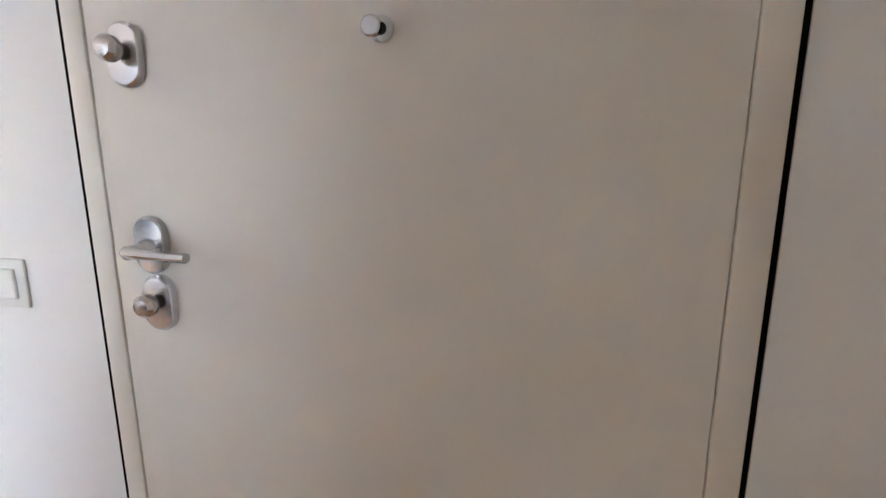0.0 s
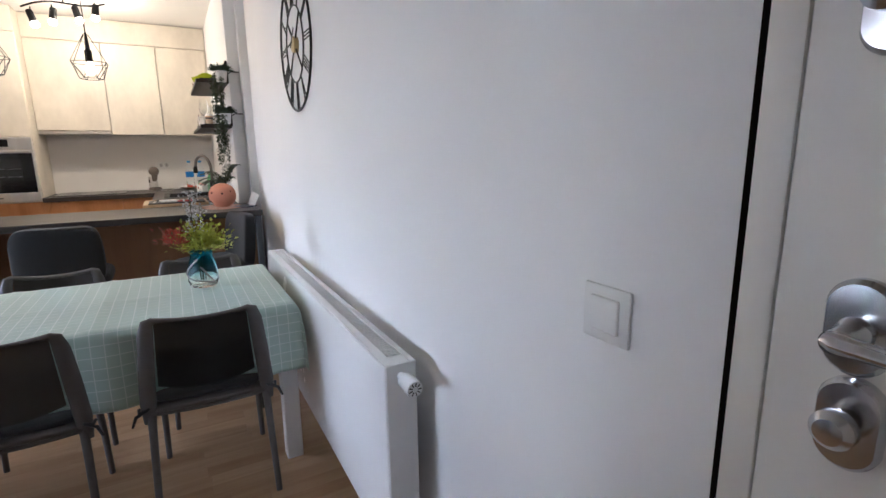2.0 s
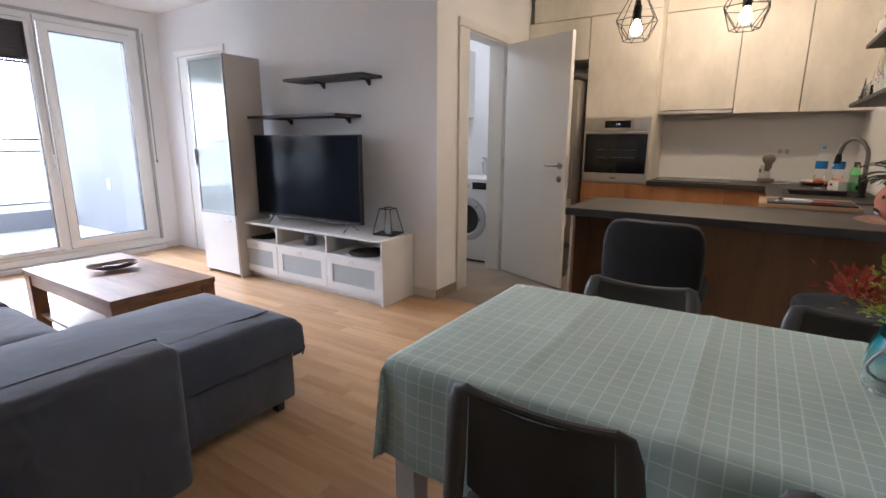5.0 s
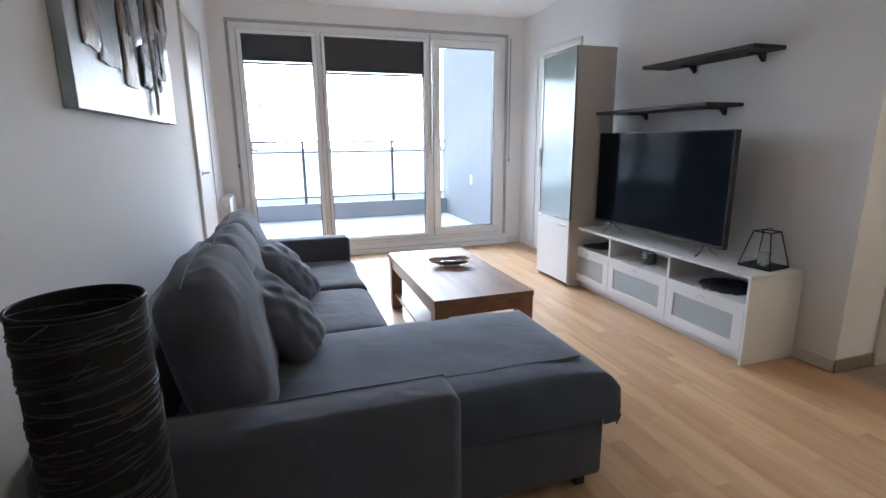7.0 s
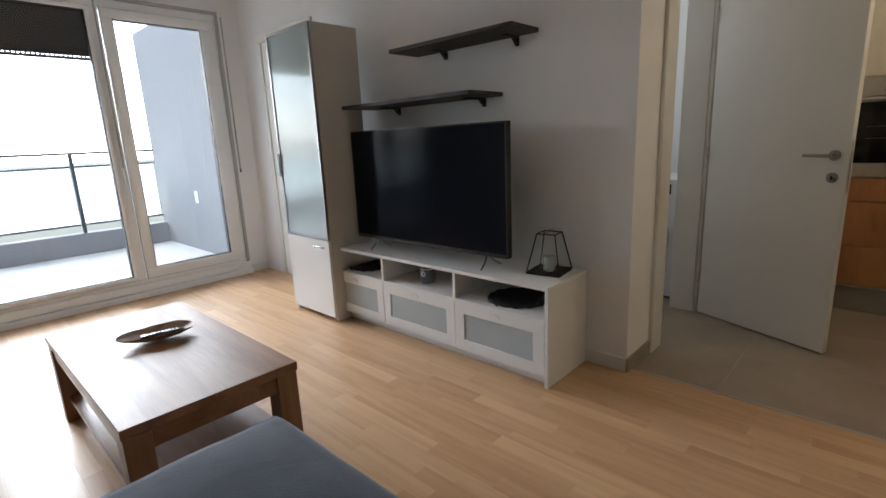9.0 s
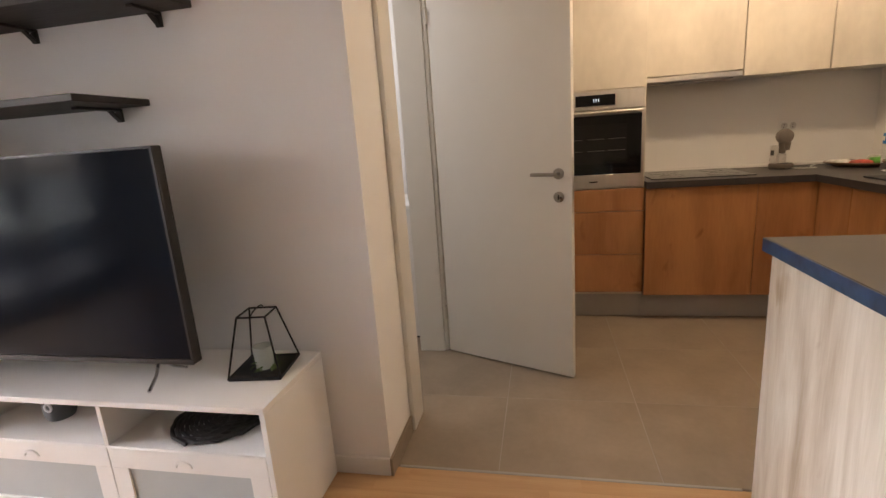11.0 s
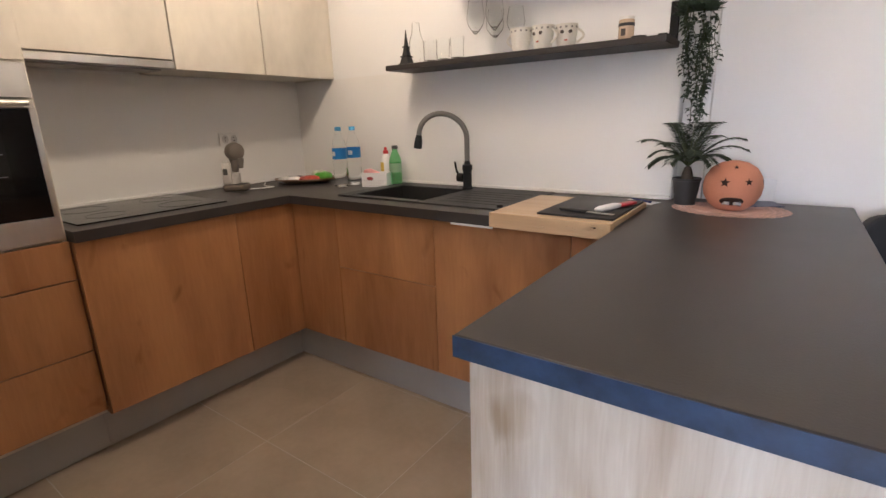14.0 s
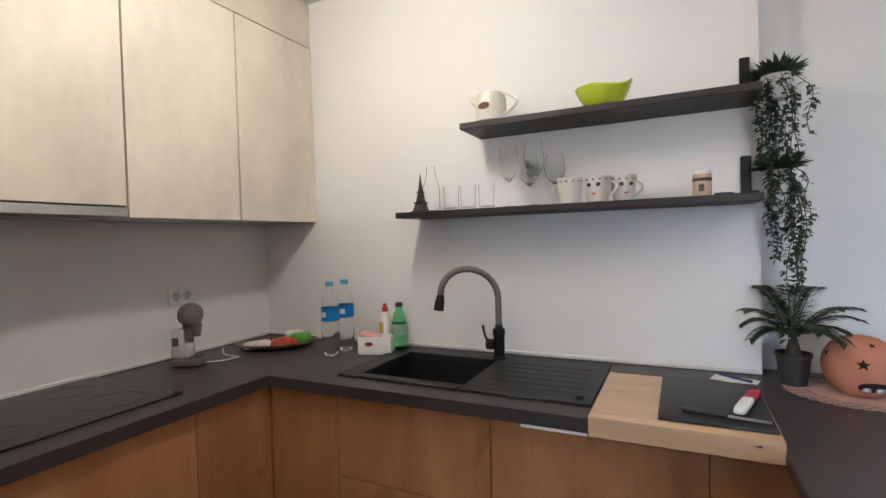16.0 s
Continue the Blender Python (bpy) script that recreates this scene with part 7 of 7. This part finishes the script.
solid("folded_paper", moved(bmbox(-0.045, 0.045, -0.016, 0.016, 0, 0.004, 0.0008), pose(0, 0, 0, 6, 0, 0)), PAPER, "folded white paper lying in the dish", "paper", pose(-2.870, -3.575, 0.4355, 0, 0, -22))
lan = thing("glass_lantern", "black metal lantern with glass sides holding a candle", "lantern", pose(-4.426, -2.538, 0.5155, 0, 0, 8))
bw_, tw_ = 0.088, 0.048
cb_ = [(sx * bw_, sy * bw_, 0.008) for sx, sy in ((-1, -1), (1, -1), (1, 1), (-1, 1))]
ct_ = [(sx * tw_, sy * tw_, 0.205) for sx, sy in ((-1, -1), (1, -1), (1, 1), (-1, 1))]
part("frame", joined(tube(cb_, 0.0045, 6, True), tube(ct_, 0.0035, 6, True), *[tube([cb_[k], ct_[k]], 0.0035, 6) for k in range(4)]), BLACK, lan)
part("base", bmbox(-bw_, bw_, -bw_, bw_, 0, 0.007), BLACK, lan)
part("carry_loop", tube([(tw_ * math.cos(math.pi * k / 10), 0.006 * math.sin(math.pi * k / 10), 0.206 + 0.018 * math.sin(math.pi * k / 10)) for k in range(11)], 0.0022, 6), BLACK, lan)
gl = bmesh.new()
for k in range(4):
    a, b, c, d = cb_[k], cb_[(k + 1) % 4], ct_[(k + 1) % 4], ct_[k]
    gl.faces.new([gl.verts.new(Vector(q) * 0.985) for q in (a, b, c, d)])
bmesh.ops.solidify(gl, geom=gl.faces[:], thickness=0.002)
g_ = part("glass", gl, GLASS, lan)
g_.visible_shadow = False
part("candle_glass", lathe([(0, 0.0075), (0.030, 0.0075), (0.033, 0.085), (0.030, 0.085), (0.028, 0.02), (0, 0.018)], 24), mat("milky_glass_cup", (0.50, 0.55, 0.52), 0.25), lan, "milky glass candle cup")
part("moss", leaf_cloud((0, 0.01, 0.022), (0.05, 0.05, 0.008), 60, 0.022, random.Random(3)), mat("moss", (0.10, 0.16, 0.04), 0.8), lan, "bit of green moss")


def placemat(x, y, r, seed):
    rg2 = random.Random(seed)
    turns, n2 = 11, 40
    spiral = [(r * (0.03 + 0.96 * j / (turns * n2)) * math.cos(2 * math.pi * j / n2), r * (0.03 + 0.96 * j / (turns * n2)) * math.sin(2 * math.pi * j / n2), 0.007 + 0.004 * math.sin(j * 2.1) + 0.001 * rg2.random()) for j in range(turns * n2)]
    bars = [tube(spiral, r / 23, 5)]
    solid("woven_placemat", joined(*bars), mat("black_woven_%d" % seed, (0.022, 0.021, 0.021), 0.7, var=0.25, scale=30, fine=120), "round black woven placemat lying in the cabinet", "placemat", pose(x, y, 0.3515), "placemats in the cabinet")


placemat(-4.365, -3.94, 0.150, 1)
placemat(-4.375, -2.69, 0.168, 2)
cj = thing("candle_jar", "small grey ceramic jar with a round tag", "jar", pose(-4.331, -3.335, 0.3515))
part("jar", lathe([(0, 0), (0.042, 0), (0.050, 0.02), (0.050, 0.065), (0.042, 0.085), (0.044, 0.095), (0.039, 0.095), (0.045, 0.06), (0, 0.012)], 28), mat("grey_ceramic", (0.13, 0.135, 0.14), 0.5, var=0.1), cj)
part("string", tube([(0.043 * math.cos(2 * math.pi * k / 20), 0.043 * math.sin(2 * math.pi * k / 20), 0.086) for k in range(20)], 0.003, 5, True), PAPER, cj)
part("tag", moved(tube([(0.014 * math.cos(2 * math.pi * k / 20), 0.014 * math.sin(2 * math.pi * k / 20), 0) for k in range(20)], 0.004, 6, True), pose(0.050, 0.012, 0.060, 0, 90, 0)), PAPER, cj, "round pale tag")

# painting: plain relief blocks on a silver canvas
def relief(w, h, lift, seed):
    """A ragged patch of thick paint, standing on the plane x = 0 and bulging to -x."""
    bm = bmesh.new()
    nu, nv = 12, 16
    grid = {}
    for i in range(nu + 1):
        for j in range(nv + 1):
            u, v = -1 + 2 * i / nu, -1 + 2 * j / nv
            edge = i in (0, nu) or j in (0, nv)
            y = u * w / 2 + 0.012 * noise.noise(Vector((v * 2.3, u, seed)))
            z = v * h / 2 + 0.014 * noise.noise(Vector((u * 2.6, v, seed + 9.1)))
            ridge = 0.0 if edge else lift * (0.45 + 0.55 * abs(noise.noise(Vector((u * 3.1 + seed, v * 4.3, 2.0)))) * 2)
            grid[i, j] = bm.verts.new((-ridge, y, z))
    for i in range(nu):
        for j in range(nv):
            bm.faces.new((grid[i, j], grid[i, j + 1], grid[i + 1, j + 1], grid[i + 1, j]))
    bmesh.ops.recalc_face_normals(bm, faces=bm.faces)
    bmesh.ops.solidify(bm, geom=bm.faces[:], thickness=0.002)
    return bm


pt = thing("wall_painting", "abstract silver and brown relief painting on canvas", "painting", pose(-1.261, -2.99, 1.34))
SILVER = mat("silver_canvas", (0.40, 0.43, 0.45), 0.42, 0.25, var=0.22, scale=4, fine=30, bump=0.25)
part("canvas", bmbox(-0.039, 0, -0.705, 0.705, 0, 0.68, 0.002), SILVER, pt)
PEWTER = mat("pewter_paint", (0.17, 0.165, 0.16), 0.45, 0.3, var=0.4, scale=6, fine=36, bump=0.5)
RELB, RELD, RELS = mat("bronze_relief", (0.16, 0.105, 0.065), 0.42, 0.4, var=0.45, scale=16, fine=60, bump=0.8), mat("charcoal_relief", (0.055, 0.054, 0.053), 0.45, 0.3, var=0.5, scale=22, fine=55, bump=0.9), mat("bright_silver", (0.58, 0.60, 0.62), 0.30, 0.5, var=0.10, scale=6, fine=40, bump=0.15)
for k, (y0, y1, z0, z1, lift, m_) in enumerate(((-0.66, 0.66, 0.40, 0.66, 0.003, PEWTER), (0.22, 0.47, 0.17, 0.60, 0.007, RELD), (0.42, 0.60, 0.20, 0.66, 0.006, RELB), (0.03, 0.20, 0.12, 0.64, 0.009, RELB), (0.06, 0.14, 0.30, 0.62, 0.012, RELD), (-0.08, 0.04, 0.30, 0.56, 0.014, RELS), (-0.19, -0.05, 0.14, 0.36, 0.008, RELD), (-0.17, -0.09, 0.33, 0.58, 0.010, PEWTER), (-0.27, -0.21, 0.03, 0.40, 0.011, SILVER), (-0.38, -0.22, 0.36, 0.62, 0.008, RELB), (-0.36, -0.28, 0.14, 0.42, 0.009, RELD), (-0.46, -0.37, 0.20, 0.46, 0.007, RELD), (-0.54, -0.45, 0.32, 0.58, 0.010, RELS), (-0.62, -0.53, 0.44, 0.64, 0.006, RELB))):
    part("relief_patch", moved(relief(y1 - y0, z1 - z0, lift, 3.7 * k), pose(-0.0405 - 0.0014 * k, (y0 + y1) / 2, (z0 + z1) / 2)), m_, pt, angle=60)

wl = thing("woven_floor_lamp", "tall black woven cylinder floor lamp", "lamp", pose(-1.501, -1.505, 0))
WV = mat("black_paper_yarn", (0.010, 0.010, 0.011), 0.8, var=0.3, scale=40, fine=200)
GREYARN = mat("grey_paper_yarn", (0.075, 0.075, 0.08), 0.6, var=0.4, scale=12)
part("shade", lathe([(0.096, 0.03), (0.100, 0.03), (0.100, 0.97), (0.096, 0.97)], 40), WV, wl)
rg = random.Random(9)
bars = []
for k in range(420):
    z, a0, ln = rg.uniform(0.05, 0.96), rg.uniform(0, 6.28), rg.uniform(0.3, 2.2)
    sl_ = rg.uniform(-0.001, 0.004)
    bars.append(tube([(0.1012 * math.cos(a0 + ln * q / 8), 0.1012 * math.sin(a0 + ln * q / 8), min(0.965, z + sl_ * q)) for q in range(9)], rg.uniform(0.0007, 0.0022), 4))
part("yarn", joined(*bars), GREYARN, wl, "grey yarn wound round the shade")
part("rim", tube([(0.099 * math.cos(2 * math.pi * k / 40), 0.099 * math.sin(2 * math.pi * k / 40), 0.97) for k in range(40)], 0.003, 6, True), BLACK, wl)
part("inner", lathe([(0.0, 0.40), (0.095, 0.40)], 30), WV, wl)
part("base", lathe([(0, 0), (0.095, 0), (0.095, 0.03), (0, 0.03)], 30), BLACK, wl)
hp_ = thing("house_plant", "small green house plant in a tall grey pot", "plant", pose(-1.631, -1.335, 0))
part("pot", lathe([(0, 0), (0.075, 0), (0.095, 0.40), (0.090, 0.40), (0.085, 0.37), (0, 0.37)], 28), PLINTH, hp_)
bm = bmesh.new()
rg = random.Random(4)
for k in range(46):
    a, e = rg.uniform(0, 6.28), rg.uniform(0.5, 1.4)
    add_leaf(bm, Vector((0.03 * math.cos(a), 0.03 * math.sin(a), 0.37)), Vector((math.cos(a) * math.cos(e), math.sin(a) * math.cos(e), math.sin(e))), rg.uniform(0.10, 0.20), 0.035, rg)
part("leaves", bm, mat("house_plant_leaf", (0.06, 0.09, 0.04), 0.5, var=0.25, scale=15, fine=60), hp_)
rs = thing("small_radiator", "small white panel radiator beside the window", "radiator")
part("front_panel", bmbox(-1.375, -1.363, -5.84, -5.28, 0.18, 0.745, 0.004, 2), RADI, rs)
part("back_panel", bmbox(-1.298, -1.286, -5.84, -5.28, 0.18, 0.74, 0.003), RADI, rs)
part("side_cover", bmbox(-1.370, -1.288, -5.279, -5.273, 0.19, 0.75, 0.002), RADI, rs)
part("top_grille", joined(*[bmbox(-1.362, -1.299, -5.83 + 0.018 * k, -5.822 + 0.018 * k, 0.742, 0.748) for k in range(30)]), RADI, rs)
part("bracket", bmbox(-1.286, -1.261, -5.6, -5.55, 0.3, 0.7), RADI, rs)
part("valve", moved(lathe([(0, 0), (0.012, 0), (0.022, 0.02), (0.022, 0.06), (0, 0.07)], 16), pose(-1.331, -5.308, 0.69, -90)), RADI, rs, "white thermostatic valve")

# ---- finished floors ----
def strip_mesh(w, ln, t, gap=0.0002):
    return mesh_of("plank", bmbox(-w / 2 + gap, w / 2 - gap, -ln / 2 + gap, ln / 2 - gap, -t, 0.0), PARQUET)


rng = random.Random(7)
WOODF = setting("floor_parquet", bmbox(-4.630, 0.75, WY, 0.69, -0.0118, -0.009), SUBFLOOR, "warm oak strip parquet laid towards the window")
SW = 0.0685
lens_ = (0.32, 0.42, 0.52, 0.64)
plank_meshes = [strip_mesh(SW, q, 0.0085) for q in lens_]
near = []
cols = int((4.630 + 0.75) / SW)
for c in range(cols):
    x = -4.630 + SW * (c + 0.5)
    y = WY - rng.uniform(0, 0.4)
    while y < 0.69:
        k = rng.randrange(4)
        ln = lens_[k]
        a, b = max(y, WY), min(y + ln, 0.69)
        if b - a > 0.03:
            near.append((x, a, b, k if b - a > ln - 1e-6 else None))
        y += ln
near.sort(key=lambda q: (abs(q[0] + 3.45) / 1.15) ** 2 + (abs((q[1] + q[2]) / 2 + 2.2) / 1.5) ** 2)
count = 0
rest = []
for x, a, b, k in near:
    if k is not None and count < 295:
        ob = new("plank", plank_meshes[k])
        ob.location = (x, (a + b) / 2, 0.0)
        ob.parent = WOODF
        count += 1
    else:
        rest.append((x, a, b))
vs, fs = [], []
for x, a, b in rest:
    g = 0.0002
    n0 = len(vs)
    vs += [(x - SW / 2 + g, a + g, 0), (x + SW / 2 - g, a + g, 0), (x + SW / 2 - g, b - g, 0), (x - SW / 2 + g, b - g, 0), (x - SW / 2 + g, a + g, -0.0085), (x + SW / 2 - g, a + g, -0.0085), (x + SW / 2 - g, b - g, -0.0085), (x - SW / 2 + g, b - g, -0.0085)]
    fs += [(n0, n0 + 1, n0 + 2, n0 + 3), (n0, n0 + 4, n0 + 5, n0 + 1), (n0 + 1, n0 + 5, n0 + 6, n0 + 2), (n0 + 2, n0 + 6, n0 + 7, n0 + 3), (n0 + 3, n0 + 7, n0 + 4, n0)]
me = bpy.data.meshes.new("planks_rest")
me.from_pydata(vs, [], fs)
PARQUET2 = PARQUET.copy()
PARQUET2.name = "oak_parquet_joined"
for nd in [q for q in PARQUET2.node_tree.nodes if q.type == "OBJECT_INFO"]:
    geo = PARQUET2.node_tree.nodes.new("ShaderNodeNewGeometry")
    for lk in list(nd.outputs["Random"].links):
        PARQUET2.node_tree.links.new(geo.outputs["Random Per Island"], lk.to_socket)
me.materials.append(PARQUET2)
pr = new("planks_rest", me)
pr.parent = WOODF
tagged(pr, "oak parquet strips of the outer floor", "", "", "stuff")
setting("trim_threshold", bmbox(-4.642, -4.628, -2.16, -0.94, -0.009, 0.003, 0.002), PLINTH, "thin grey profile between parquet and tiles")

TILEF = setting("floor_tiles", bmbox(-6.79, -4.642, -4.05, 0.555, -0.0118, -0.0008), GROUT, "large greige floor tiles with pale joints")
TS = 0.585
tile_mesh = mesh_of("tile", bmbox(-TS / 2 + 0.0015, TS / 2 - 0.0015, -TS / 2 + 0.0015, TS / 2 - 0.0015, -0.006, 0.0, 0.001), TILE)
for i in range(-4, 3):
    for j in range(-6, 5):
        x0, y0 = -5.176 + TS * i, -1.190 + TS * j
        a, b, c, d = max(x0, -6.79), min(x0 + TS, -4.642), max(y0, -4.05), min(y0 + TS, 0.555)
        if b - a < 0.02 or d - c < 0.02:
            continue
        if b - a > TS - 1e-6 and d - c > TS - 1e-6:
            ob = new("tile", tile_mesh)
            ob.location = (x0 + TS / 2, y0 + TS / 2, 0.0)
        else:
            ob = new("tile", mesh_of("tile", bmbox(a + 0.0015, b - 0.0015, c + 0.0015, d - 0.0015, -0.006, 0.0, 0.001), TILE))
        ob.parent = TILEF
